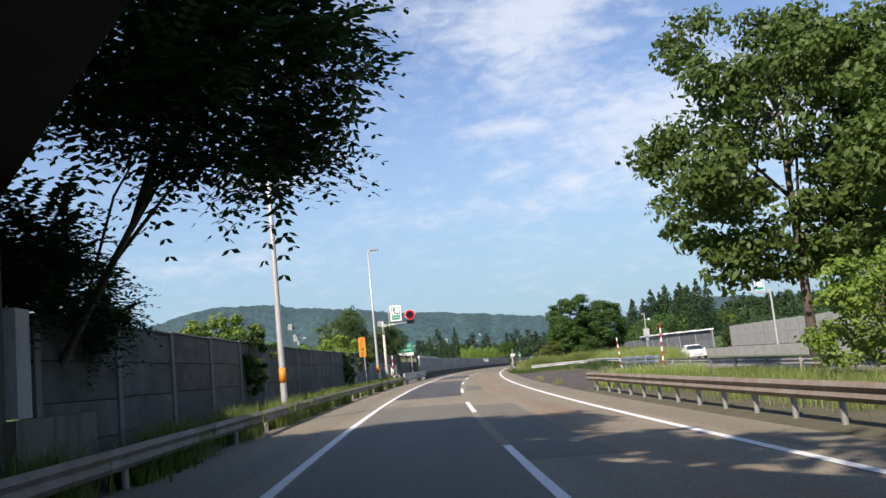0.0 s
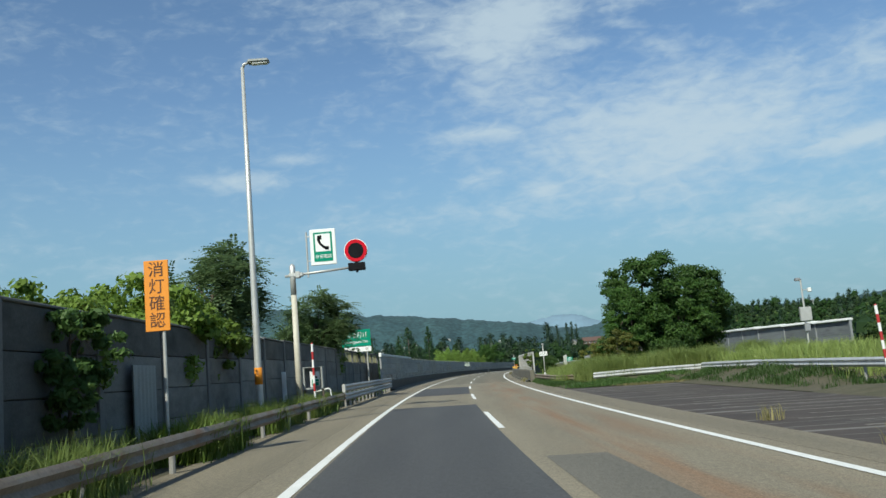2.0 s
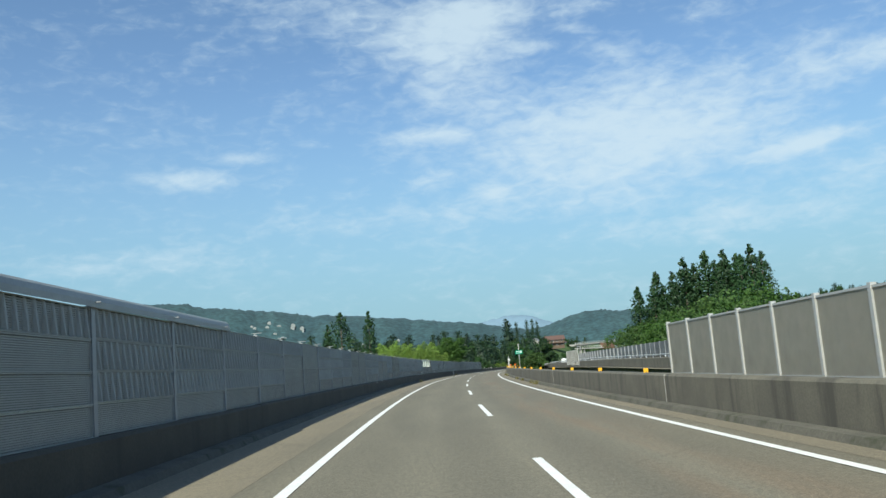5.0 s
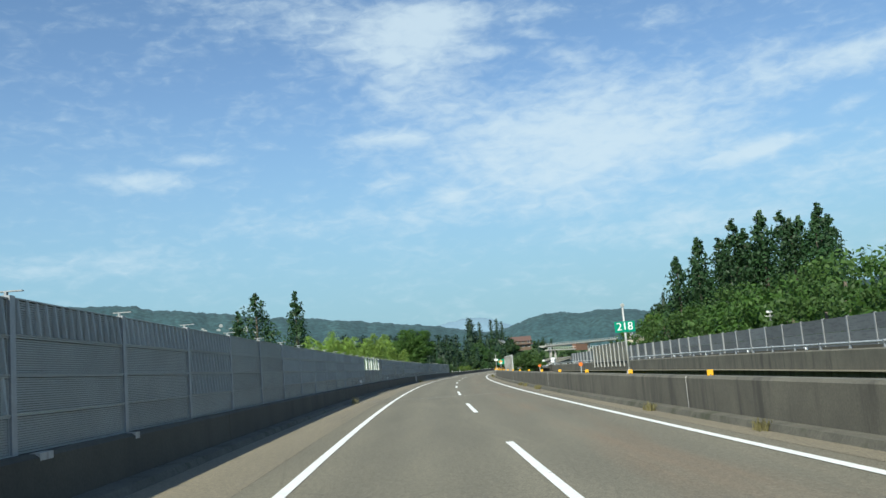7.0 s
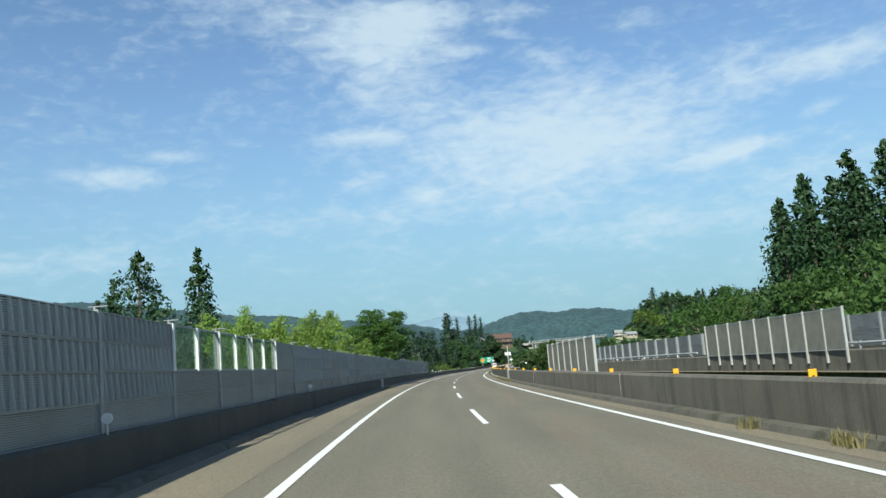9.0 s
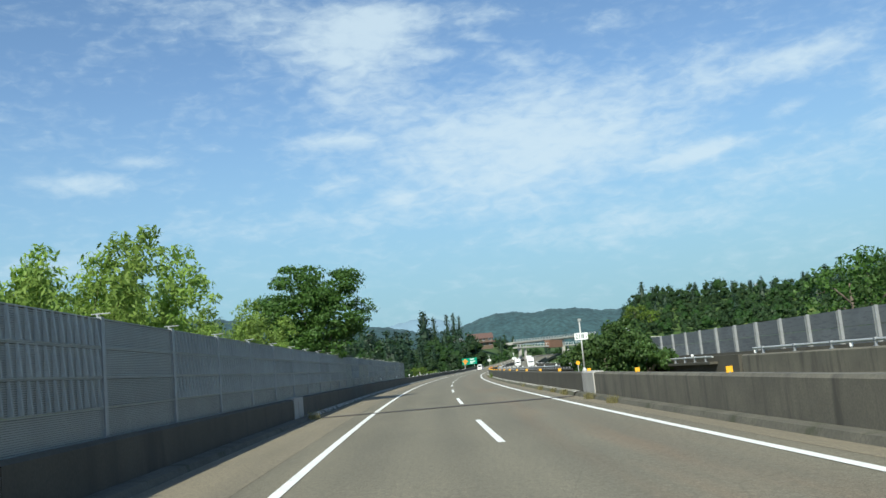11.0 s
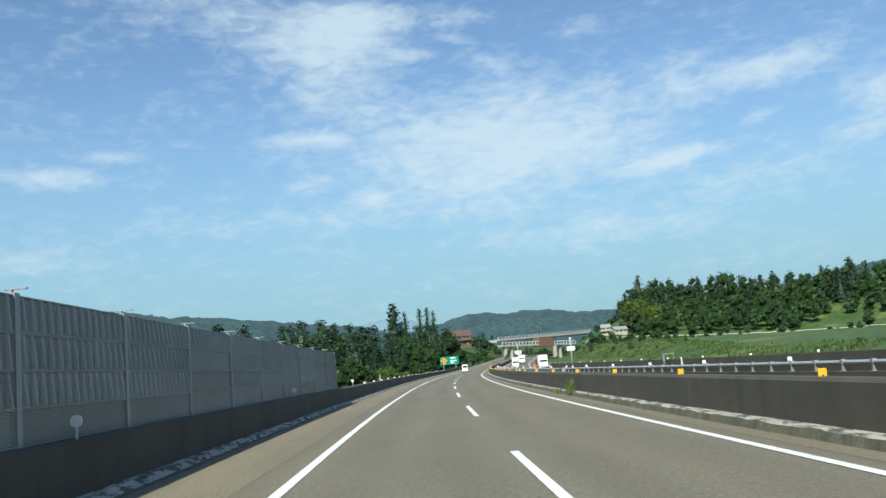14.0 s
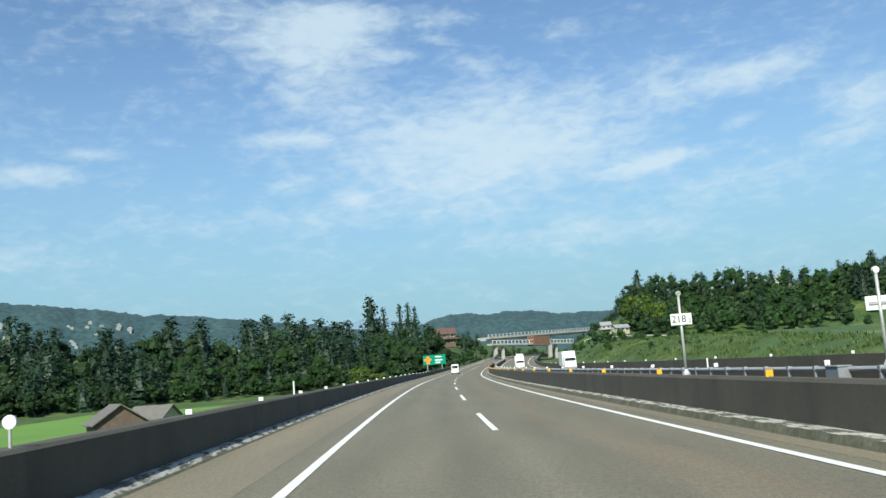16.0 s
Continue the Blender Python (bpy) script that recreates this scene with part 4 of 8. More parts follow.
def noise_barrier(s0, bays, label):
    nb = thing("noise_barrier", place(s0, -4.78, par_h(s0)), label, "noise barrier", kind="structure")
    inv = nb.matrix_world.inverted()
    ph = 1.92 / 4
    half = BAY / 2 - 0.07
    rib = mesh_of("panel", rib_panel(2 * half, ph, 14, 14), PALE_METAL)
    plain = mesh_of("panel", rib_panel(2 * half, ph, 0, 14), PALE_METAL)
    back = mesh_of("absorber", boxes((-0.075, -0.045, -half, half, 0.0, ph - 0.004)), SLOT_DARK)
    post = mesh_of("post", boxes((-0.10, 0.012, -0.065, 0.065, -0.02, 1.94), (-0.02, 0.03, -0.075, 0.075, -0.02, 1.94)), STEEL)
    cap = mesh_of("bracket", boxes((-0.14, 0.16, -0.03, 0.03, 1.985, 2.0), (-0.06, -0.03, -0.03, 0.03, 1.93, 1.985)), STEEL)
    clear_bays = (31, 32, 33)
    clear = mesh_of("clear_pane", boxes((-0.03, -0.015, -half, half, 0.03, 2 * ph - 0.03)), CLEAR)
    bars = mesh_of("mullion", boxes((-0.06, 0.03, -0.06, 0.06, 0.0, 2 * ph)), WHITE)
    rail = mesh_of("top_rail", boxes((-0.06, 0.0, -half, half, 2 * ph - 0.04, 2 * ph), (-0.06, 0.0, -half, half, 0.0, 0.04)), PALE_METAL)
    rng = random.Random(4)
    fixed = {16: 3, 17: 3, 18: 1, 19: 1, 20: 3, 21: 0, 22: 0, 30: 3, 31: 1, 32: 1, 43: 3, 44: 3, 45: 3, 46: 3, 47: 3, 48: 3, 49: 3, 50: 3, 51: 1, 57: 3, 58: 3, 59: 1}
    for i in range(bays):
        a, b = s0 + BAY * i, s0 + BAY * (i + 1)
        shared("post", post, nb, inv @ place(a, -4.78, par_h(a)))
        shared("bracket", cap, nb, inv @ place(a, -4.78, par_h(a)))
        mid = inv @ (Matrix.Translation((road(a, -4.78, par_h(a)) + road(b, -4.78, par_h(b))) / 2) @ Matrix.Rotation(heading((a + b) / 2), 4, "Z"))
        ribbed = fixed.get(i, rng.choice((3, 3, 3, 1, 0)))
        for r in range(4):
            if i in clear_bays and r >= 2:
                continue
            m = mid @ Matrix.Translation((0, 0, ph * r))
            p = shared("panel", rib if r > 3 - ribbed else plain, nb, m)
            shared("absorber", back, p)
        if i in clear_bays:
            m = mid @ Matrix.Translation((0, 0, 2 * ph))
            shared("clear_pane", clear, nb, m).visible_shadow = False
            shared("top_rail", rail, nb, m)
            for y in (-BAY / 2, 0.0) + ((BAY / 2,) if i == 33 else ()):
                shared("mullion", bars, nb, m @ Matrix.Translation((0.03 if y else 0.0, y, 0)))
    shared("post", post, nb, inv @ place(s0 + BAY * bays, -4.78, par_h(s0 + BAY * bays)))
    # rounded capping over the first bays
    prof = [(0.10 * math.cos(radians(q)) - 0.02, 1.94 + 0.20 * math.sin(radians(q))) for q in (-8, 20, 50, 80, 110, 140, 172)]
    verts, faces, k = [], [], len(prof)
    for i in range(16):
        m = inv @ place(s0 - 0.35 + 2.0 * i, -4.78, par_h(s0 + 2.0 * i))
        verts += [m @ Vector((x, 0, z)) for x, z in prof]
    for i in range(15):
        faces += [(i * k + q, i * k + (q + 1) % k, (i + 1) * k + (q + 1) % k, (i + 1) * k + q) for q in range(k)]
    faces += [tuple(range(k))[::-1], tuple(15 * k + q for q in range(k))]
    link_mesh("capping", verts, faces, PALE_METAL, nb, "pale rounded metal capping")
    part("end_plate", boxes((-0.10, 0.10, -0.40, -0.36, 1.86, 2.16), bevel=0.008), WHITE, nb, "white end plate of the capping")
    return nb


noise_barrier(115.1, 66, "grey louvred metal noise barrier on a concrete parapet")
# cement repairs on the parapet's edge
for s, w, d in ((186.0, 0.62, 0.13), (190.2, 0.40, 0.09), (193.9, 0.22, 0.10), (304.9, 0.9, 0.34)):
    structure(sweep("cement_repair", ((-4.545, par_h(s) - d), (-4.545, par_h(s) + 0.004), (-4.68, par_h(s) + 0.006), (-4.68, par_h(s) - d)), s, s + w, PALE_CONCRETE, 1.0), "pale cement repair on the dark parapet edge", "repair")

# ---- old concrete noise wall on the left ----
def concrete_wall(s0, bays, bay, u):
    cw = thing("noise_wall", place(s0, u, 0.0), "dark weathered concrete panel noise wall behind the verge", "noise wall", kind="structure")
    inv = cw.matrix_world.inverted()
    panel = mesh_of("panel", boxes((-0.09, 0.05, -bay / 2 + 0.08, bay / 2 - 0.08, 0.0, 0.727), bevel=0.010), WALL_PANEL)
    panel_dark = mesh_of("panel", boxes((-0.09, 0.05, -bay / 2 + 0.08, bay / 2 - 0.08, 0.0, 0.727), bevel=0.010), DARKER_PANEL)
    # added sheet behind the panels: keeps sun out of the open joints
    backing = mesh_of("panel", boxes((-0.075, -0.03, -bay / 2 + 0.06, bay / 2 - 0.06, 0.0, 2.24)), DARKER_PANEL)
    half = mesh_of("post", boxes((-0.16, 0.10, -0.12, 0.12, -0.4, 3.02), bevel=0.01), WALL_POST)
    coping = mesh_of("coping", boxes((-0.12, 0.09, -bay / 2, bay / 2, 2.985, 3.035), bevel=0.012), WALL_POST)
    pane = mesh_of("clear_pane", boxes((-0.02, 0.0, -bay / 2 + 0.14, bay / 2 - 0.14, 0.06, 0.72)), YELLOWED)
    frame_bar = mesh_of("pane_frame", boxes((-0.05, 0.03, -bay / 2 + 0.1, bay / 2 - 0.1, 0.0, 0.05), (-0.05, 0.03, -bay / 2 + 0.1, bay / 2 - 0.1, 0.70, 0.75), (-0.05, 0.03, -0.03, 0.03, 0.05, 0.70), (-0.05, 0.03, -bay / 2 + 0.1, -bay / 2 + 0.15, 0.05, 0.7), (-0.05, 0.03, bay / 2 - 0.15, bay / 2 - 0.1, 0.05, 0.7)), WALL_POST)
    for i in range(bays):
        a, b = s0 + bay * i, s0 + bay * (i + 1)
        low = float(blend(a, ((50, -0.15), (85, 0.0))))
        shared("post", half, cw, inv @ place(a, u, low))
        mid = inv @ (Matrix.Translation((road(a, u, 0.02 + low) + road(b, u, 0.02 + low)) / 2) @ Matrix.Rotation(heading(max((a + b) / 2, -40)), 4, "Z"))
        shared("coping", coping, cw, mid)
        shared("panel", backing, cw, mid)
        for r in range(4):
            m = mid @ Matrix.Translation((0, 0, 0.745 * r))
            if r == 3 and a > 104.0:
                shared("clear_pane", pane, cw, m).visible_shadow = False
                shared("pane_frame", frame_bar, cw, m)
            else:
                shared("panel", panel_dark if a < 64 or (r == 3 and a < 90) else panel, cw, m)
    shared("post", half, cw, inv @ place(s0 + bay * bays, u, 0.0))
    return cw


concrete_wall(108.6 - 4.05 * 23, 27, 4.05, -6.15)

# ---- skewed overpass over the start of the road ----
def slab(name, corners, h0, h1, mat, parent, label=""):
    """An upright prism over (along, across) corners, between two heights over the roadway."""
    inv = parent.matrix_world.inverted()
    bm = bmesh.new()
    lo, hi = [[bm.verts.new(inv @ Vector((road(a, b).x, road(a, b).y, h))) for a, b in corners] for h in (h0, h1)]
    n = len(corners)
    for k in range(n):
        bm.faces.new((lo[k], lo[(k + 1) % n], hi[(k + 1) % n], hi[k]))
    bm.faces.new(lo[::-1])
    bm.faces.new(hi)
    return part(name, bm, mat, parent, label)


def lip(u, back=0.0):
    """A corner of the skewed deck at u, so far behind its front edge."""
    return (7.4 - 1.66 * (u + 1.97) - back, u)


ov = thing("overpass", place(0.0, 0.0, 0.0), "dark concrete overpass crossing the road at a slant", "bridge", kind="structure")
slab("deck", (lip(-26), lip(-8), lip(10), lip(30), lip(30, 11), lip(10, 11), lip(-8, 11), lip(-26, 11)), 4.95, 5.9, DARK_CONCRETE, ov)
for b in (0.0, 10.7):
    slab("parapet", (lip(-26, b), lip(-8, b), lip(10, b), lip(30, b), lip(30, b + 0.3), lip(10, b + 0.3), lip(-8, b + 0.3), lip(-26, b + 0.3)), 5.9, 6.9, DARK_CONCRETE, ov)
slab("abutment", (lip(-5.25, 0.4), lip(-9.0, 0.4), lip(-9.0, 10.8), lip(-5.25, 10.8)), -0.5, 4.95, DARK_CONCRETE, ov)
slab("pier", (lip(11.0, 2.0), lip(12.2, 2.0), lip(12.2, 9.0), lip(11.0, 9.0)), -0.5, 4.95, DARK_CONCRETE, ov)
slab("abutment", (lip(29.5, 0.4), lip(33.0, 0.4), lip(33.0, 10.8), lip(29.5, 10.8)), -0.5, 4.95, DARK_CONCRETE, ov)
slab("corner_post", ((12.6, -5.45), (13.05, -5.45), (13.05, -5.15), (12.6, -5.15)), 1.42, 2.95, PALE_CONCRETE, ov, "pale concrete corner post")
slab("wing_wall", ((12.4, -5.6), (17.6, -6.1), (17.6, -5.9), (12.4, -5.1)), -0.3, 1.40, CONCRETE, ov, "stained concrete wing wall")

# ---- hazy panels on the median parapet ----
def hazy_fence(s0, s1, u, h0, height, label, put=place):
    f = thing("screen_fence", put(s0, u, h0), label, "screen fence")
    inv = f.matrix_world.inverted()
    n = max(1, round((s1 - s0) / 2.0))
    st = (s1 - s0) / n
    post = mesh_of("post", boxes((-0.05, 0.05, -0.05, 0.05, -0.55, height + 0.08)), POLE_ZINC)
    pane = mesh_of("pane", boxes((-0.012, 0.012, -st / 2 + 0.03, st / 2 - 0.03, 0.02, height)), HAZY)
    bar = mesh_of("rail", boxes((-0.03, 0.03, -st / 2, st / 2, -0.02, 0.02)), POLE_ZINC)
    for i in range(n):
        a = s0 + st * i
        shared("post", post, f, inv @ put(a, u, h0))
        m = inv @ put(a + st / 2, u, h0)
        shared("pane", pane, f, m)
        shared("rail", bar, f, m)
        shared("rail", bar, f, m @ Matrix.Translation((0, 0, height + 0.02)))
    shared("post", post, f, inv @ put(s1, u, h0))
    return f


hazy_fence(119.6, 148.0, 6.98, 0.92, 1.36, "weathered translucent screen fence on the median parapet")
hazy_fence(261.2, 276.0, 6.98, 0.92, 1.36, "weathered translucent screen fence on the median parapet")


# ---- the opposite carriageway ----
def opp(s):
    """Height of the opposite carriageway over this one."""
    return float(blend(s, ((0, 0.1), (130, 0.15), (230, 0.3), (300, 0.15), (345, 0.03), (420, -0.02), (560, 0.0), (1000, 0.2))))


def near(s):
    """How far the opposite carriageway has swung towards this one."""
    return float(blend(s, ((0, 0.0), (235, 0.0), (265, -0.25), (290, -1.2), (313, -2.9), (345, -5.15), (368, -6.3), (384, -6.85), (416, -7.95), (470, -9.3), (560, -10.0), (1000, -10.0))))


def flare(s):
    """How far the outer edge of the opposite carriageway lies beyond its usual line."""
    return float(blend(s, ((0, 7.0), (120, 7.0), (124, 5.6), (135, 1.6), (150, 0.0))))


def place_opp(s, u, h=0.0, turn=0.0):
    return place(s, u + near(s), h + opp(s), turn)


def sweep_opp(name, prof, s0, s1, mat, ds=5.0, closed=True, uv=False, outer=0.0):
    n = max(1, math.ceil((s1 - s0) / ds))
    k = len(prof)
    verts, faces, uvs = [], [], []
    for i in range(n + 1):
        s = s0 + (s1 - s0) * i / n
        for u, h in prof:
            verts.append(road(s, u + near(s) + outer * flare(s), h + opp(s)))
            uvs.append((u, s))
    for i in range(n):
        for j in range(k if closed else k - 1):
            a, b = i * k + j, i * k + (j + 1) % k
            faces.append((a, b, b + k, a + k))
    if closed:
        faces.append(tuple(range(k))[::-1])
        faces.append(tuple(n * k + j for j in range(k)))
    ob = link_mesh(name, verts, faces, mat)
    bm = bmesh.new()
    bm.from_mesh(ob.data)
    bmesh.ops.recalc_face_normals(bm, faces=bm.faces[:])
    if not closed and sum(f.normal.z for f in bm.faces) < 0:
        bmesh.ops.reverse_faces(bm, faces=bm.faces[:])
    bm.to_mesh(ob.data)
    bm.free()
    if uv:
        layer = ob.data.uv_layers.new(name="UVMap")
        for lp in ob.data.loops:
            layer.data[lp.index].uv = uvs[lp.vertex_index]
    return ob


structure(sweep_opp("road", ((17.0, 0.0), (20.0, 0.0), (24.0, 0.0), (28.6, 0.0)), S0, S1, ASPHALT, 4.0, closed=False, uv=True), "worn asphalt of the opposite carriageway", "road")
structure(sweep_opp("road", ((28.6, 0.0), (32.0, 0.002), (35.7, 0.002)), S0, 122.0, ASPHALT, 4.0, closed=False, uv=True), "worn asphalt of the widened opposite carriageway", "road")
structure(sweep_opp("road_base", ((17.9, -0.03), (28.9, -0.03), (28.9, -1.2), (17.9, -1.2)), 121.0, 860.0, CONCRETE, 6.0), "concrete deck edge of the opposite carriageway", "bridge deck")
for u0 in (18.9, 26.2):
    structure(sweep_opp("edge_line", ((u0, 0.012), (u0 + 0.18, 0.012)), S0, S1, PAINT, 4.0, closed=False), "white painted edge line of the opposite carriageway", "road marking")
structure(sweep_opp("parapet", ((17.95, -0.6), (17.95, 0.82), (18.05, 0.88), (18.3, 0.88), (18.3, -0.6)), 121.0, 313.0, CONCRETE, 5.0), "stained concrete parapet of the opposite bridge", "parapet")
structure(sweep_opp("parapet", ((17.95, -0.9), (17.95, 0.90), (18.3, 0.90), (18.3, -0.9)), 313.4, 700.0, DARK_CONCRETE, 5.0), "dark concrete parapet of the opposite carriageway", "parapet")
structure(sweep_opp("parapet", ((28.3, -0.6), (28.3, 0.86), (28.65, 0.86), (28.65, -0.6)), 36.0, 700.0, DARK_CONCRETE, 5.0, outer=1.0), "dark concrete outer parapet of the opposite carriageway", "parapet")


def pipe_rail(s0, s1, u, h, step=3.0):
    """A round handrail on short brackets along the opposite parapet."""
    r = thing("pipe_rail", place_opp(s0, u, h), "galvanised pipe rail on brackets along the opposite parapet", "pipe rail")
    inv = r.matrix_world.inverted()
    bm = bmesh.new()
    n = int((s1 - s0) / 4)
    tube(bm, [inv @ place_opp(s0 + (s1 - s0) * i / n, u, h + 0.24).translation for i in range(n + 1)], 0.055, 8)
    part("pipe", bm, POLE_ZINC, r)
    br = mesh_of("bracket", boxes((-0.05, 0.05, -0.04, 0.04, 0.0, 0.22), (-0.09, 0.09, -0.07, 0.07, 0.0, 0.02), (-0.06, 0.06, -0.06, 0.06, 0.19, 0.32), bevel=0.005), STEEL)
    s = s0 + 1.0
    while s < s1:
        shared("bracket", br, r, inv @ place_opp(s, u, h))
        s += step
    return r


pipe_rail(150.0, 263.0, 18.12, 0.88)
pipe_rail(283.0, 312.0, 18.12, 0.88)
pipe_rail(316.0, 560.0, 17.72, 0.62, 1.55)
structure(sweep_opp("rail_ledge", ((17.55, 0.50), (17.55, 0.62), (17.95, 0.62), (17.95, 0.50)), 316.0, 560.0, DARK_CONCRETE, 5.0), "narrow concrete ledge that carries the pipe rail", "ledge")

# outer noise wall of the opposite side
def outer_wall(s0, s1, height, mat, label, bay=4.0, cap=False):
    w = thing("noise_wall", place_opp(s0, 28.48), label, "noise wall", kind="structure")
    inv = w.matrix_world.inverted()
    n = int((s1 - s0) / bay)
    panel = mesh_of("panel", boxes((-0.06, 0.04, -bay / 2 + 0.07, bay / 2 - 0.07, 0.0, height / 2 - 0.02)), mat)
    post = mesh_of("post", boxes((-0.11, 0.08, -0.07, 0.07, -0.2, height + 0.03)), STEEL)
    top = mesh_of("capping", boxes((-0.4, 0.3, -bay / 2, bay / 2, height + 0.02, height + 0.22), bevel=0.03), WHITE)
    for i in range(n):
        a = s0 + bay * i
        f0, f1 = flare(a), flare(a + bay)
        shared("post", post, w, inv @ place_opp(a, 28.48 + f0, 0.86))
        m = inv @ place_opp(a + bay / 2, 28.48 + (f0 + f1) / 2, 0.86, math.degrees(math.atan2(f0 - f1, bay))) @ Matrix.Diagonal((1, math.hypot(1, (f0 - f1) / bay), 1, 1))
        for r in range(2):
            shared("panel", panel, w, m @ Matrix.Translation((0, 0, r * height / 2)))
        if cap:
            shared("capping", top, w, m)
    return w


DARK_PANEL = material("dark_noise_panel", (0.150, 0.165, 0.170), (0.115, 0.128, 0.132), scale=0.8, fine=20, amount=0.2, rough=0.7, metal=0.1, spread=0.2, stains=((0.10, 0.105, 0.115), 2.0, 0.5, 0.6, (0.4, 0.4, 4)))
outer_wall(36.0, 120.0, 2.6, PALE_CONCRETE, "pale concrete noise wall beyond the opposite carriageway")
outer_wall(124.0, 152.0, 2.3, DARK_PANEL, "grey noise wall with a pale top capping", cap=True)
outer_wall(152.0, 368.0, 2.0, DARK_PANEL, "dark grey panelled noise wall beyond the opposite carriageway")
structure(sweep("wall_footing", ((28.6, -0.5), (28.6, 1.06), (28.95, 1.06), (28.95, -0.5)), 34.0, 121.0, PALE_CONCRETE, 5.0), "pale concrete footing of the noise wall", "footing")
hazy_fence(262.7, 280.2, 17.88, 0.88, 1.72, "weathered translucent screen panels on the opposite parapet", place_opp)
hazy_fence(124.0, 142.0, 17.88, 1.66, 1.14, "pale translucent screen panels above the white band")
hazy_fence(142.0, 151.0, 17.88, 0.90, 1.38, "pale translucent screen panels on the opposite parapet")
structure(sweep("screen_base", ((17.9, -0.4), (17.9, 1.64), (18.0, 1.64), (18.0, -0.4)), 124.0, 141.9, WHITE, 4.0), "white panels below the translucent screen", "screen base")


# ---- plants ----
def cards(centres, along, across, lengths, widths):
    """Leaf blades: one four-cornered blade at each centre."""
    a = along * lengths[:, None] * 0.5
    b = across * widths[:, None] * 0.5
    v = np.stack([centres - a, centres + b, centres + a, centres - b], 1).reshape(-1, 3)
    return v


def unit(v):
    return v / (np.linalg.norm(v, axis=1, keepdims=True) + 1e-9)


def leaf_part(name, verts, mat, parent, label=""):
    n = len(verts) // 4
    me = bpy.data.meshes.new(name)
    me.vertices.add(n * 4)
    me.vertices.foreach_set("co", np.ascontiguousarray(verts, dtype=np.float32).ravel())
    me.loops.add(n * 4)
    me.loops.foreach_set("vertex_index", np.arange(n * 4, dtype=np.int32))
    me.polygons.add(n)
    me.polygons.foreach_set("loop_start", np.arange(n, dtype=np.int32) * 4)
    me.update(calc_edges=True)
    me.materials.append(mat)
    ob = new(name, me)
    ob.parent = parent
    if label:
        ob["label"] = label
    return ob


def scatter_leaves(rng, centres, per, radius, length, flat=0.62, wide=0.55, out=1.0):
    """Round clumps of single leaves about the centres; the blades lie along the clump's skin."""
    c = np.repeat(centres, per, 0)
    r = np.repeat(radius, per) if np.ndim(radius) else np.full(len(c), radius)
    d = unit(rng.normal(size=c.shape)) * (rng.random(len(c)) ** 0.38)[:, None]
    n = unit(d * out + np.array([0, 0, 0.35]) + rng.normal(size=c.shape) * 0.42)
    d[:, 2] *= flat
    p = c + d * r[:, None]
    along = unit(np.cross(n, rng.normal(size=c.shape)) + np.array([0, 0, -0.25]))
    across = unit(np.cross(n, along))
    ln = length * (0.55 + 0.9 * rng.random(len(c)))
    return cards(p, along, across, ln, ln * wide)


def scatter_fronds(rng, centres, per, length, leaflet, pairs=7):
    """Feathery compound leaves: drooping ribs with paired leaflets."""
    c = np.repeat(centres, per, 0)
    d = unit(rng.normal(size=c.shape) * np.array([1, 1, 0.45]) + np.array([0, 0, 0.15]))
    side = unit(np.cross(d, np.array([[0, 0, 1.0]])))
    out = []
    ln = length * (0.7 + 0.6 * rng.random(len(c)))
    for k in range(pairs):
        f = (k + 1) / pairs
        p = c + d * (ln * f)[:, None] + np.array([0, 0, -1.0]) * (0.35 * ln * f * f)[:, None]
        for sgn in (-1, 1):
            al = unit(side * sgn + d * 0.45 + np.array([0, 0, -0.25]) + rng.normal(size=c.shape) * 0.12)
            ac = unit(np.cross(al, np.cross(side, d)))
            l = leaflet * (1.1 - 0.5 * f) * (0.8 + 0.4 * rng.random(len(c)))
            out.append(cards(p + al * (l * 0.5)[:, None], al, ac, l, l * 0.46))
    return np.concatenate(out)


def stack(mats, arrays):
    out = []
    for m in mats:
        k = np.array(m)
        out.append(arrays @ k[:3, :3].T + k[:3, 3])
    return np.concatenate(out)


def woody(parent, height, trunk_r, limbs, lean=(0, 0), trunk_top=0.7, sides=8, mat=None):
    """A tapered trunk as one part and each main limb as another."""
    bm = bmesh.new()
    top = Vector((lean[0], lean[1], height * trunk_top))
    pts = [Vector((0, 0, -0.6)), Vector((lean[0] * 0.2, lean[1] * 0.2, height * 0.2)), Vector((lean[0] * 0.6, lean[1] * 0.6, height * 0.45)), top]
    tube(bm, pts, [trunk_r * 1.25, trunk_r, trunk_r * 0.75, trunk_r * 0.35], sides)
    part("trunk", bm, mat or BARK, parent, smooth=True)
    for base_f, tip in limbs:
        bm = bmesh.new()
        b = pts[1].lerp(top, base_f)
        tip = Vector(tip)
        m = b.lerp(tip, 0.5) + Vector((0, 0, 0.08 * height))
        tube(bm, [b, m, tip], [trunk_r * 0.45, trunk_r * 0.28, trunk_r * 0.08], 6)
        part("limb", bm, mat or BARK, parent, smooth=True)


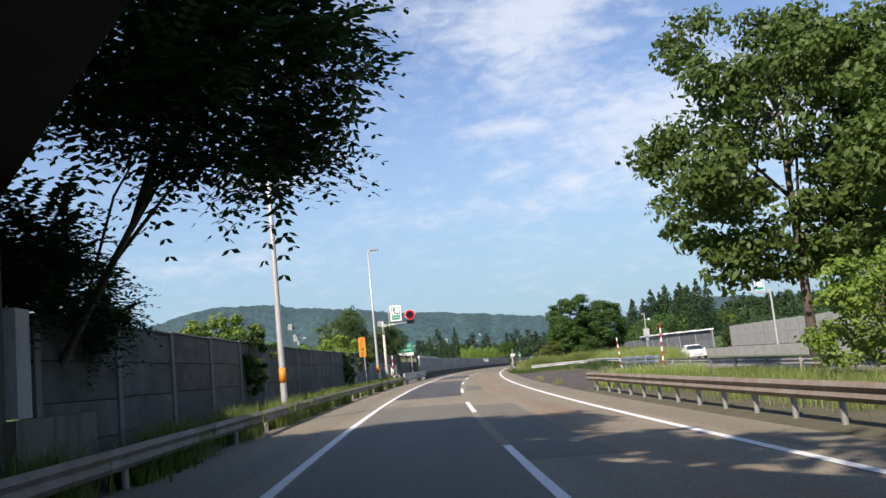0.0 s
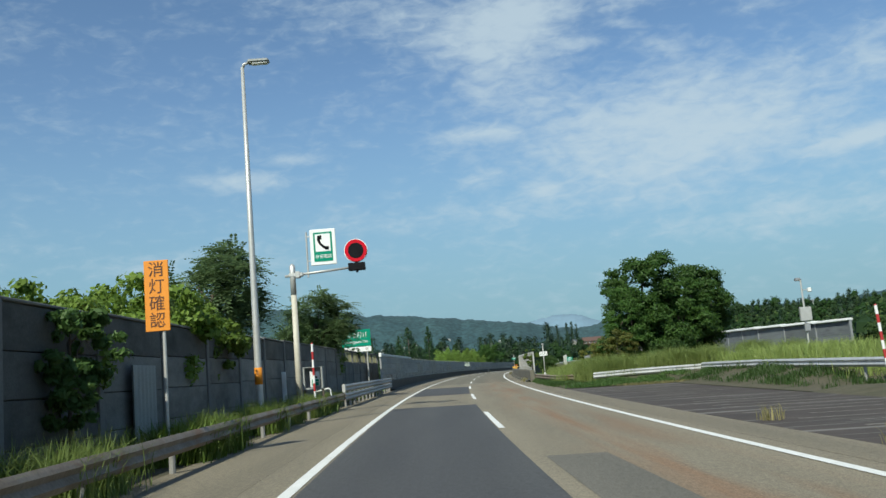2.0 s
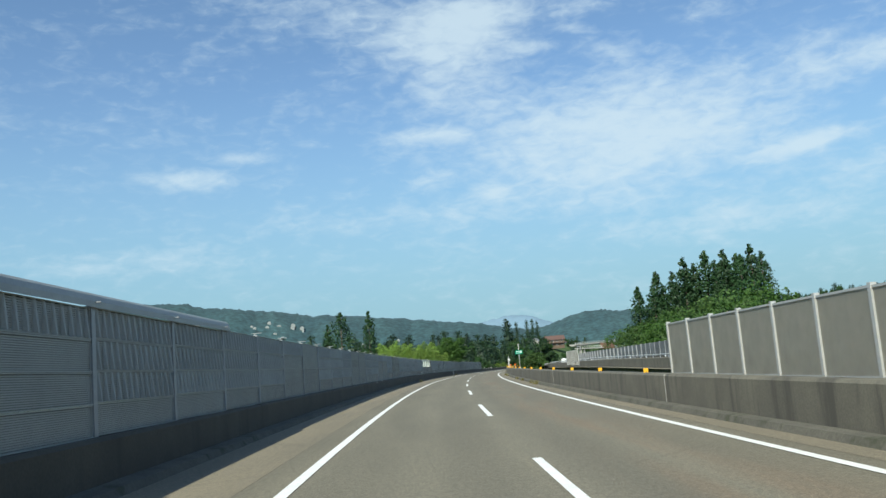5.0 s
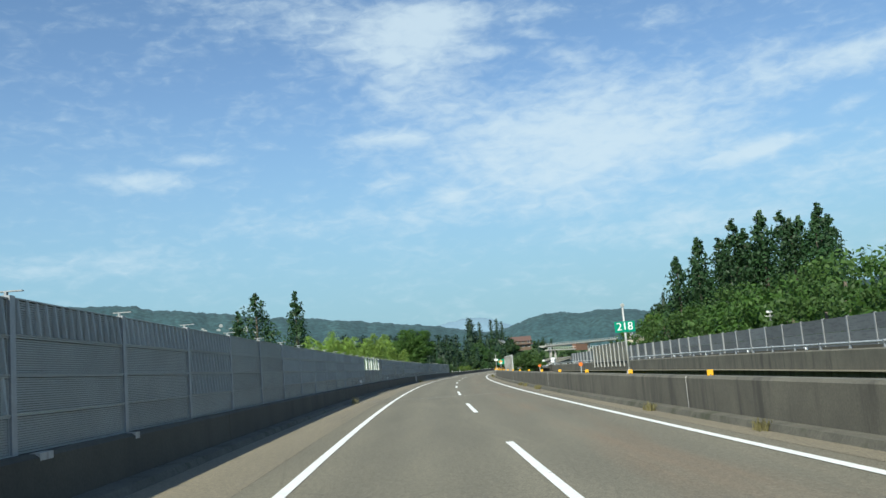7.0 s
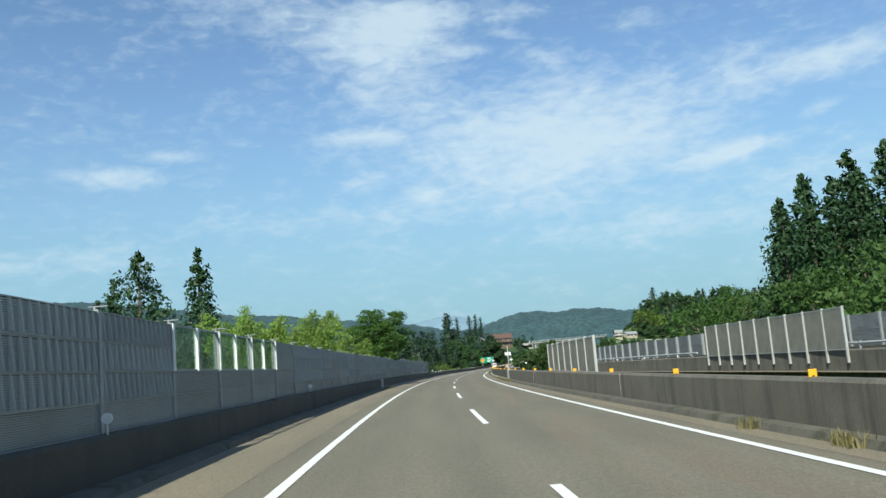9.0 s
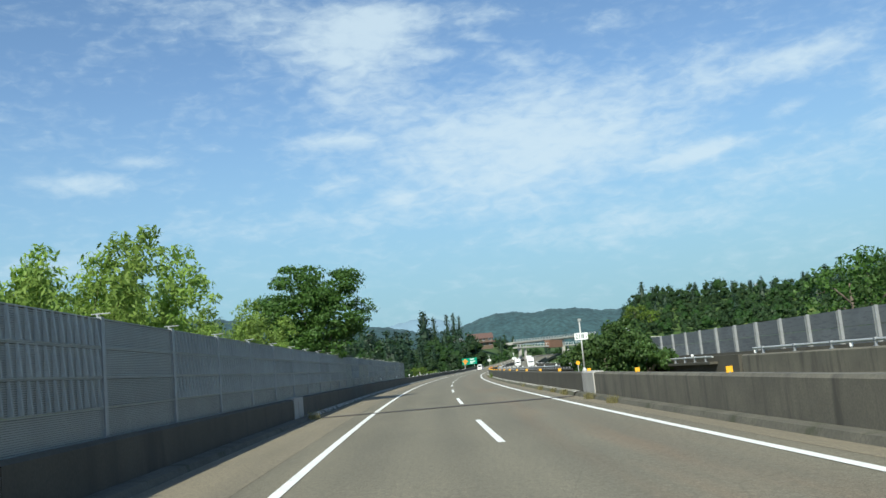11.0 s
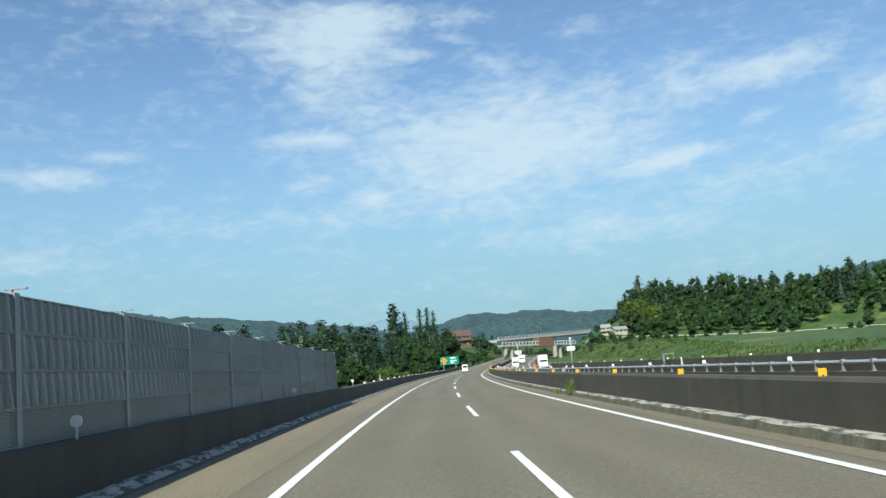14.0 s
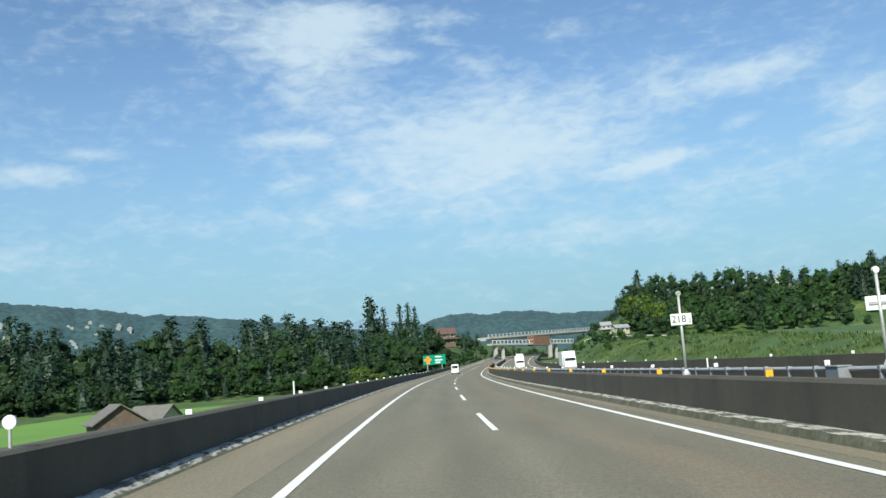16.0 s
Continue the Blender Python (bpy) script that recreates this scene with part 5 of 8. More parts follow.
def broadleaf(name, label, height, radius, seed, leaf_mat, leaf=0.16, clumps=70, per=90, style="leaf", low=0.28, group="", limbs=7, trunk_r=None, clump_r=None, squash=1.0, category="tree", boughs=13, fan=0.46, lean=(0, 0), reaches=(0.50, 0.74), flat=0.62):
    """A broad-leaved tree: trunk, main limbs that carry boughs, and on the boughs clumps of leaves with gaps between."""
    rng = np.random.default_rng(seed)
    t = thing(name, Matrix(), label, category, group)
    zc, rz = height * (1 + low) / 2, height * (1 - low) / 2
    # boughs spread evenly over the crown by the golden angle, a few near its heart
    i = np.arange(boughs)
    zz = 1 - 2 * (i + 0.5) / boughs
    ang = i * 2.39996 + rng.random() * 6.28 + rng.normal(size=boughs) * 0.3
    bd = np.stack([np.sqrt(1 - zz**2) * np.cos(ang), np.sqrt(1 - zz**2) * np.sin(ang), zz], 1)
    reach = reaches[0] + (reaches[1] - reaches[0]) * rng.random(boughs)
    bc = bd * reach[:, None] * np.array([radius, radius * squash, rz])
    br = radius * fan * (0.65 + 0.6 * rng.random(boughs))
    pick = rng.integers(0, boughs, clumps)
    d = unit(rng.normal(size=(clumps, 3)) + bd[pick] * 0.7) * (0.45 + 0.55 * rng.random(clumps) ** 0.5)[:, None]
    d[:, 2] *= 0.72
    c = bc[pick] + d * br[pick][:, None] + np.array([0, 0, zc])
    c[:, 2] = np.clip(c[:, 2], height * low, height)
    c[:, 0] += lean[0]
    c[:, 1] += lean[1]
    cr = (clump_r or radius * 0.20) * (0.6 + 0.8 * rng.random(clumps))
    far = np.argsort(-reach)[:limbs]
    tips = [(0.15 + 0.8 * rng.random(), (bc[k] + np.array([0, 0, zc])) * np.array([0.9, 0.9, 0.97])) for k in far]
    woody(t, height, trunk_r or height * 0.022, [(f, q + np.array([*lean, 0])) for f, q in tips], (lean[0] * 0.8, lean[1] * 0.8))
    if style == "leaf":
        v = scatter_leaves(rng, c, per, cr, leaf, flat)
    else:
        v = scatter_fronds(rng, c, per, leaf * 4.2, leaf)
    leaf_part("crown", v, leaf_mat, t)
    return t


def cedar(name, label, height, radius, seed, leaf_mat, tiers=16, per=8, leaves=12, spray=0.55, bare=0.10, group="", category="conifer", taper=0.62):
    """A conifer: straight trunk with tiers of dense drooping tufts that narrow to a blunt tip."""
    rng = np.random.default_rng(seed)
    t = thing(name, Matrix(), label, category, group)
    bm = tube(bmesh.new(), [(0, 0, -0.6), (0, 0, height * 0.5), (0, 0, height * 0.97)], [height * 0.020, height * 0.013, height * 0.003], 7)
    part("trunk", bm, BARK, t, smooth=True)
    pts, rad_c = [], []
    for k in range(tiers):
        f = k / (tiers - 1)
        z = height * (bare + (0.98 - bare) * f)
        r = radius * ((1 - f) ** taper * (0.80 + 0.3 * rng.random()) + 0.03)
        n = max(3, int(per * (0.35 + 0.65 * (1 - f))))
        a = rng.random() * 6.283 + np.arange(n) * 6.283 / n + rng.normal(size=n) * 0.25
        rad = r * (0.30 + 0.5 * rng.random(n))
        pts.append(np.stack([np.cos(a) * rad, np.sin(a) * rad, z - 0.25 * rad + rng.normal(size=n) * height * 0.015], 1))
        rad_c.append(np.full(n, 0.36 * r + 0.30) * (0.75 + 0.5 * rng.random(n)))
    c, cr = np.concatenate(pts), np.concatenate(rad_c)
    leaf_part("crown", scatter_leaves(rng, c, leaves, cr, spray, flat=0.95, wide=0.5), leaf_mat, t)
    return t


def bamboo(name, label, height, seed, culms=8, group=""):
    """A clump of arching bamboo culms with feathery drooping tops."""
    rng = np.random.default_rng(seed)
    t = thing(name, Matrix(), label, "bamboo", group)
    cs = []
    for i in range(culms):
        a = rng.random() * 6.283
        b = np.array([math.cos(a), math.sin(a)]) * rng.random() * height * 0.12
        bend = np.array([math.cos(a), math.sin(a)]) * height * (0.12 + 0.22 * rng.random())
        hh = height * (0.75 + 0.3 * rng.random())
        pts = [(b[0] + bend[0] * f * f, b[1] + bend[1] * f * f, hh * (f - 0.12 * f**3)) for f in (0, 0.3, 0.6, 0.85, 1.0)]
        part("culm", tube(bmesh.new(), [Vector(p) - Vector((0, 0, 0.4 if k == 0 else 0)) for k, p in enumerate(pts)], [0.05, 0.045, 0.035, 0.02, 0.006], 6), GRASS_BLADE, t, smooth=True)
        for f in np.linspace(0.36, 1.0, 13):
            q = np.array([b[0] + bend[0] * f * f, b[1] + bend[1] * f * f, hh * (f - 0.12 * f**3)])
            for _ in range(3):
                d = unit(rng.normal(size=(1, 3)) * np.array([1, 1, 0.3]))[0]
                for k in range(3):
                    r = height * (0.02 + 0.030 * k) * (1.25 - 0.6 * f)
                    cs.append(q + d * r + np.array([0, 0, -0.012 * height * k * k]))
    c = np.array(cs)
    leaf_part("crown", scatter_leaves(rng, c, 18, height * 0.030, 0.20, flat=0.6, wide=0.34), LEAF_BAMBOO, t)
    return t


def spot(s, u, h=None, turn=0.0, scale=1.0, tall=1.0):
    """Pose for a plant beside the road; without h it stands on the land."""
    p = road(s, u, 0)
    z = land(p.x, p.y) if h is None else road(s, u, h).z
    return Matrix.Translation((p.x, p.y, z)) @ Matrix.Rotation(radians(turn), 4, "Z") @ Matrix.Diagonal((scale, scale, scale * tall, 1))


def plant(base, poses):
    """Puts a plant at the first pose and copies of it at the others."""
    for m in poses[1:]:
        copy_thing(base, m)
    base.matrix_basis = poses[0]
    return base


# trees behind the noise wall at the start, leaning over the road
t = broadleaf("roadside_tree", "tall dark feathery-leaved tree leaning over the noise wall", 11.6, 4.6, 11, LEAF_DARK, leaf=0.30, clumps=270, per=9, style="frond", low=0.44, boughs=24, limbs=12, lean=(3.1, -7.0))
plant(t, [spot(18.4, -8.6, 0.0, 0)])
t = broadleaf("roadside_tree", "low dark leafy tree growing over the noise wall", 5.2, 1.9, 13, LEAF_DARK, leaf=0.24, clumps=110, per=9, style="frond", low=0.46, trunk_r=0.07, lean=(0.8, -2.6))
plant(t, [spot(17.2, -7.6, 0.0, 0), spot(19.5, -7.8, 0.0, 10, 0.8)])
t = broadleaf("roadside_tree", "slanting dark feathery-leaved tree reaching over the road", 7.4, 2.2, 14, LEAF_DARK, leaf=0.27, clumps=100, per=9, style="frond", low=0.60, trunk_r=0.09, lean=(5.0, -4.2), boughs=8)
plant(t, [spot(17.6, -7.4, 0.0, 0)])
# unseen tall trees behind the start, added to cast shade over the first metres
t = broadleaf("roadside_tree", "tall dark leafy tree out of view, added to shade the road", 21.0, 7.5, 12, LEAF_DARK, leaf=0.80, clumps=240, per=40, low=0.22, boughs=20)
plant(t, [spot(-6.5, -10.5, 0.0, 0), spot(-15.0, -9.5, 0.0, 80), spot(-24.0, -9.5, 0.0, 190), spot(-36.0, -9.0, 0.0, 10), spot(-2.0, -14.0, 0.0, 250, 0.92)])
t = broadleaf("sumac_tree", "slender tree with feathery compound leaves behind the wall", 7.2, 2.3, 21, LEAF_SUMAC, leaf=0.25, clumps=90, per=18, style="frond", low=0.36, limbs=9, boughs=11)
plant(t, [spot(101.5, -7.3, 0.0, 10, 0.93), spot(85.6, -9.3, 0.0, 75, 1.06)])
t = broadleaf("wall_shrub", "leafy green shrub growing over the noise wall", 3.9, 1.55, 31, LEAF_PALE, leaf=0.15, clumps=110, per=70, low=0.30, trunk_r=0.06, category="shrub")
plant(t, [spot(37.3, -8.1, 0.0, 0, 1.14), spot(64.0, -7.4, 0.0, 200, 0.98), spot(71.0, -7.5, 0.0, 300, 1.2), spot(74.0, -7.2, 0.0, 45, 1.05), spot(103.0, -7.3, 0.0, 160, 0.95), spot(111.0, -8.6, 0.0, 220, 1.0), spot(53.0, -7.5, 0.0, 80, 0.90), spot(56.5, -7.6, 0.0, 260, 0.86), spot(91.0, -8.0, 0.0, 20, 0.92)])
t = broadleaf("wall_ivy", "thick green creeper hanging down the noise wall", 3.4, 0.72, 33, LEAF_MID, leaf=0.15, clumps=110, per=60, low=0.12, trunk_r=0.05, squash=1.7, category="creeper", fan=0.6)
plant(t, [spot(33.4, -6.15, 0.0, 0, 1.15), spot(62.3, -5.95, 0.0, 0, 1.0)])
t = broadleaf("roadside_tree", "broad-leaved tree with large pale leaves behind the river sign", 5.1, 1.7, 35, LEAF_MID, leaf=0.26, clumps=120, per=34, low=0.42, limbs=7, trunk_r=0.08, boughs=12)
plant(t, [spot(113.2, -9.2, 0.0, 0, 1.16), spot(110.0, -9.9, 0.0, 120, 1.0)])
# median trees
t = broadleaf("median_tree", "large leafy tree with pale sunlit leaves on the median", 17.5, 5.4, 41, LEAF_SUN, leaf=0.32, clumps=380, per=85, low=0.13, limbs=12, trunk_r=0.20, boughs=20, fan=0.40, reaches=(0.45, 0.85), flat=0.45, clump_r=1.15)
plant(t, [spot(38.8, 16.8, 0.0, 30), spot(33.0, 21.2, 0.0, 140, 0.9)])
t = broadleaf("median_bush", "yellow-green bush on the grassy median", 4.3, 2.2, 43, LEAF_PALE, leaf=0.17, clumps=110, per=70, low=0.10, trunk_r=0.07, category="bush")
plant(t, [spot(25.5, 13.6, 0.0, 0), spot(30.0, 16.5, 0.0, 90, 0.8)])
t = broadleaf("median_tree", "dense round dark-green tree on the grassy median", 9.9, 3.1, 45, LEAF, leaf=0.20, clumps=320, per=90, low=0.04, limbs=9, trunk_r=0.16, boughs=18, flat=0.5, reaches=(0.48, 0.82))
plant(t, [spot(110.3, 14.4, 0.4, 0, 0.94), spot(113.8, 18.6, 0.4, 100, 0.88), spot(109.0, 13.2, 0.4, 215, 0.66), spot(111.6, 17.0, 0.4, 310, 0.72)])
t = broadleaf("median_bush", "small bush with yellowing leaves below the trees", 3.2, 1.2, 47, LEAF_YELLOW, leaf=0.10, clumps=70, per=90, low=0.2, trunk_r=0.04, category="bush")
plant(t, [spot(106.5, 11.6, 0.2, 0), spot(109.5, 10.4, 0.2, 60, 0.75)])
t = broadleaf("median_bush", "dense green bush below the median trees", 3.4, 1.9, 48, LEAF_MID, leaf=0.17, clumps=120, per=60, low=0.04, trunk_r=0.05, category="bush")
plant(t, [spot(109.0, 13.0, 0.1, 0), spot(112.0, 16.6, 0.1, 90, 1.05), spot(107.6, 15.2, 0.1, 200, 0.8), spot(115.0, 12.4, 0.1, 30, 0.9), spot(122.2, 36.6, 0.0, 10, 1.1)])
t = broadleaf("hanging_creeper", "bright green creeper spilling over the screen fence", 1.5, 0.7, 49, LEAF_PALE, leaf=0.11, clumps=35, per=45, low=0.1, trunk_r=0.03, category="creeper")
plant(t, [spot(121.3, 6.95, 0.95, 0, 1.15)])
# trees between the two decks beyond the bridge
t = broadleaf("embankment_tree", "leafy green tree between the two carriageways", 7.0, 2.3, 51, LEAF_MID, leaf=0.25, clumps=160, per=50, low=0.2, boughs=14)
plant(t, [spot(325.0, 10.9, -3.5, 0, 1.0), spot(328.0, 12.8, -3.2, 120, 1.02), spot(324.5, 13.4, -3.6, 240, 0.85), spot(331.5, 12.6, -3.6, 60, 0.9)])
# the big tree and the bamboo behind the barrier
t = broadleaf("roadside_tree", "big dark broad-leaved tree above the noise barrier", 12.6, 2.75, 61, LEAF, leaf=0.175, clumps=400, per=90, low=0.54, limbs=14, trunk_r=0.17, boughs=26, fan=0.50, reaches=(0.35, 1.0), flat=0.40, clump_r=0.72)
plant(t, [spot(325.8, -6.5, -4.6, 30, 1.02)])
t = bamboo("bamboo_clump", "pale green feathery bamboo behind the noise barrier", 11.5, 63)
plant(t, [spot(s, u, -4.6, a, k) for s, u, a, k in ((313, -11.0, 0, 1.0), (306, -11.5, 70, 1.2), (299, -12.0, 150, 1.22), (317, -13.5, 210, 1.12), (309, -15.0, 300, 1.22), (303, -15.5, 20, 1.28), (320.5, -10.4, 260, 1.08), (311.0, -9.6, 120, 0.95), (323.5, -12.8, 80, 1.15), (324, -18.0, 40, 1.2), (314, -19.0, 100, 1.25))])
t = cedar("cedar_tree", "tall dark conifer rising behind the bamboo", 20.0, 5.0, 65, LEAF_CEDAR, tiers=30, per=10, leaves=34, spray=0.42, group="conifers", taper=0.85)
plant(t, [spot(312.7, -22.3, -5.5, 0, 1.0), spot(316.0, -32.0, -5.5, 200, 0.9), spot(307.0, -30.0, -5.5, 45, 0.75)])

t = cedar("cedar_tree", "broad ragged dark conifer with a bare tip behind the bamboo", 20.5, 9.0, 66, LEAF_CEDAR, tiers=22, per=9, leaves=60, spray=0.45, group="conifers", taper=0.7)
plant(t, [spot(314.0, -28.6, -5.5, 90, 1.0)])
# the wood beside the opposite bridge
MID_CEDARS = [cedar("cedar_tree", "dark green conifer in the wood beside the bridge", 17.0, 5.0, 75 + k, LEAF_CEDAR, tiers=24, per=10, leaves=30, spray=0.52, taper=0.72, group="conifers beside the bridge") for k in range(2)]
MID_TREES = [broadleaf("woodland_tree", "dense green tree in the wood beside the bridge", 10.0, 3.9, 85 + k, (LEAF_MID, LEAF)[k], leaf=0.32, clumps=110, per=27, low=0.04, limbs=3, group="trees beside the bridge", boughs=16) for k in range(2)]
# the woods far off
def skirts(rng, height, radius, tiers, sides, bare=0.06, taper=0.75):
    """Ragged hanging skirts of a conifer's crown, one above the other, as separate blades."""
    out = []
    for k in range(tiers):
        f = k / tiers
        z0, z1 = height * (bare + (1 - bare) * (f - 0.35 / tiers)), height * (bare + (1 - bare) * min(1.0, f + 1.35 / tiers))
        r0, r1 = radius * ((1 - f) ** taper) * (0.85 + 0.3 * rng.random()), radius * max(0.02, (1 - f) ** taper * 0.35)
        a = rng.random() * 6.283 + np.arange(sides + 1) * 6.283 / sides
        rr = r0 * (0.70 + 0.55 * rng.random(sides + 1))
        zz = z0 + rng.normal(size=sides + 1) * height * 0.016
        rr[-1], zz[-1] = rr[0], zz[0]
        lo = np.stack([np.cos(a) * rr, np.sin(a) * rr, zz], 1)
        hi = np.stack([np.cos(a) * r1, np.sin(a) * r1, np.full(sides + 1, z1)], 1)
        out.append(np.stack([lo[:-1], lo[1:], hi[1:], hi[:-1]], 1).reshape(-1, 3))
    return np.concatenate(out)


def billows(rng, centres, radii, around=7, rows=4):
    """Uneven leafy billows about the centres, each a closed shell of blades."""
    out = []
    for c, r in zip(centres, radii):
        v = np.zeros((rows + 1, around + 1, 3))
        for q in range(rows + 1):
            th = math.pi * q / rows
            for w in range(around):
                ph = 6.283 * (w + 0.5 * (q % 2)) / around
                k = r * (0.78 + 0.44 * rng.random())
                v[q, w] = c + k * np.array([math.sin(th) * math.cos(ph), math.sin(th) * math.sin(ph), 0.8 * math.cos(th)])
            v[q, around] = v[q, 0]
        out.append(np.stack([v[:-1, :-1], v[1:, :-1], v[1:, 1:], v[:-1, 1:]], 2).reshape(-1, 3))
    return np.concatenate(out)


def far_conifer(label, height, radius, seed, mat, group):
    rng = np.random.default_rng(seed)
    t = thing("cedar_tree", Matrix(), label, "conifer", group)
    part("trunk", tube(bmesh.new(), [(0, 0, -0.6), (0, 0, height * 0.5), (0, 0, height * 0.95)], [height * 0.020, height * 0.013, height * 0.003], 6), BARK, t)
    k = 96
    f = rng.random(k) ** 1.15
    a = rng.random(k) * 6.283
    r = radius * (1 - f) ** 0.72 * (0.50 + 0.52 * rng.random(k))
    c = np.stack([np.cos(a) * r, np.sin(a) * r, height * (0.04 + 0.93 * f)], 1)
    leaf_part("crown", np.concatenate([skirts(rng, height * 0.93, radius * 0.50, 7, 6), scatter_leaves(rng, c, 5, 0.60 + 0.13 * radius, 0.78, flat=1.1, wide=0.5)]), mat, t)
    return t


def far_broad(label, height, radius, seed, mat, group):
    rng = np.random.default_rng(seed)
    t = thing("woodland_tree", Matrix(), label, "tree", group)
    part("trunk", tube(bmesh.new(), [(0, 0, -0.6), (0, 0, height * 0.3), (0, 0, height * 0.6)], [0.28, 0.22, 0.10], 6), BARK, t)
    n = 9
    d = unit(rng.normal(size=(n, 3)))
    c = d * np.array([radius * 0.62, radius * 0.62, height * 0.30]) * (0.5 + 0.5 * rng.random(n))[:, None] + np.array([0, 0, height * 0.50])
    rad = radius * (0.28 + 0.16 * rng.random(n))
    k = 62
    q = unit(rng.normal(size=(k, 3)))
    edge = c[rng.integers(0, n, k)] + q * radius * (0.26 + 0.20 * rng.random(k))[:, None]
    leaf_part("crown", np.concatenate([billows(rng, c, rad * 0.85, 6, 3), scatter_leaves(rng, edge, 6, 0.85, 0.66, flat=0.75, wide=0.6)]), mat, t)
    return t


FAR_CEDARS = [far_conifer("dark green conifer in the hillside wood", 17.0, (3.6, 4.2, 3.1)[k], 70 + k, LEAF_FAR_CEDAR, "hillside conifers") for k in range(3)]
FAR_TREES = [far_broad("round dark-green tree in the hillside wood", 11.0, 4.6, 80 + k, (LEAF_FAR, LEAF_DARK, LEAF_FAR)[k], "woodland trees") for k in range(3)]
PALE_TREES = [broadleaf("woodland_tree", "paler green tree at the edge of the wood", 9.0, 4.2, 90, LEAF_PALE, leaf=0.6, clumps=90, per=14, low=0.05, limbs=3, group="woodland trees", clump_r=0.9)]
rng = random.Random(9)
wood = {id(b): [] for b in MID_CEDARS + MID_TREES + FAR_CEDARS + FAR_TREES + PALE_TREES}


def sow(base, x, y, k, z=None, tall=1.0):
    z = land(x, y) if z is None else z
    wood[id(base)].append(Matrix.Translation((x, y, z - 0.3)) @ Matrix.Rotation(rng.random() * 6.28, 4, "Z") @ Matrix.Diagonal((k, k, k * tall, 1)))


def sow_road(base, s, u, k, tall=1.0):
    p = road(s, u)
    sow(base, p.x, p.y, k, None, tall)


def sow_top(base, s, u, top, height):
    """A tree whose top comes to a height above the roadway."""
    p = road(s, u, top)
    z = land(p.x, p.y)
    sow(base, p.x, p.y, (p.z - z) / height)


# conifers: along, across, height of the tip over the roadway
for s, u, top in ((312, 34.5, 15.5), (318, 39.2, 18.8), (322, 46.0, 21.5), (324, 51.0, 23.0), (331, 56.5, 23.5), (338, 43.5, 17.0), (329, 62.0, 24.0), (315, 43.0, 16.0), (317, 57.0, 21.0), (345, 50.0, 20.0), (350, 58.0, 23.0), (336, 66.0, 23.0), (314, 38.0, 15.0), (320, 43.0, 18.5), (327, 49.0, 20.5), (321, 54.5, 21.0), (330, 59.0, 22.5)):
    sow_top(rng.choice(MID_CEDARS), s, u, top, 17.0)
# broad trees in front of them
for s, u, top in ((338, 31.8, 7.0), (332, 34.0, 8.0), (326, 34.2, 8.6), (320, 33.8, 8.4), (314, 34.0, 8.2), (308, 34.6, 8.0), (302, 35.0, 8.6), (296, 35.5, 8.0), (290, 35.5, 8.2), (284, 36.0, 8.6), (278, 36.2, 8.0), (271, 36.5, 8.8), (264, 37.0, 8.0), (256, 37.5, 8.4), (248, 38.0, 7.6), (240, 38.5, 8.0), (303, 41.0, 11.5), (291, 43.0, 12.0), (277, 44.0, 12.5), (263, 45.0, 11.5), (322, 41.0, 12.0), (350, 39.0, 8.3)):
    sow_top(rng.choice(MID_TREES), s + rng.uniform(-1, 1), u, top + 1.0 + rng.uniform(-0.7, 0.9), 10.0)
for i in range(6):
    sow_road(rng.choice(MID_TREES), rng.uniform(150, 238), rng.uniform(37, 54), rng.uniform(0.5, 0.85))
for i in range(34):
    sow_road(rng.choice(FAR_TREES), rng.uniform(60, 190), rng.uniform(44, 80), rng.uniform(0.8, 1.15))
for s, u, k in ((610, 92, 0.7), (560, 96, 0.5), (590, 70, 0.35), (650, 60, 0.4), (670, 52, 0.4), (690, 47, 0.5), (705, 44, 0.5), (720, 42, 0.5), (735, 41, 0.55), (500, 112, 0.6)):
    sow_road(rng.choice(FAR_TREES), s, u, k)
for s, u, k in ((336, -17, 0.8), (341, -22, 0.9), (352, -25, 0.95), (358, -19, 0.75), (334, -27, 0.95)):
    sow_road(rng.choice(MID_TREES), s, u, k)
for x, y, k in ((178, 866, 1.35), (184, 872, 1.4), (172, 880, 1.3), (190, 880, 1.25), (165, 890, 1.3)):
    sow(rng.choice(FAR_CEDARS), x, y, k)
sow(PALE_TREES[0], 116, 676, 1.0)
sow(PALE_TREES[0], 124, 682, 0.7)
sow(PALE_TREES[0], 270, 768, 1.75, None, 1.25)
sow(PALE_TREES[0], 281, 770, 1.4, None, 1.2)


# woods that stand far off: too many trees to count
def far_wood(label, spots, seed):
    """spots: (s, u, scale, conifer?)"""
    rnd = random.Random(seed)
    groups = {}
    for s, u, k, con in spots:
        base = rnd.choice(FAR_CEDARS if con else FAR_TREES)
        p = road(s, u)
        m = Matrix.Translation((p.x, p.y, land(p.x, p.y) - 0.5)) @ Matrix.Rotation(rnd.random() * 6.28, 4, "Z") @ Matrix.Diagonal((k * (1.5 if con else 1.0), k * (1.5 if con else 1.0), k * (rnd.uniform(0.62, 1.0) if con else rnd.uniform(0.85, 1.15)), 1))
        groups.setdefault(base, []).append(m)
    for base, mats in groups.items():
        crown = [c for c in base.children if c.name.startswith("crown")][0]
        arr = np.empty(len(crown.data.vertices) * 3, dtype=np.float32)
        crown.data.vertices.foreach_get("co", arr)
        v = stack(mats, arr.reshape(-1, 3))
        ob = leaf_part("far_wood", v, crown.data.materials[0], None)
        tagged(ob, label, "wood", kind="stuff")


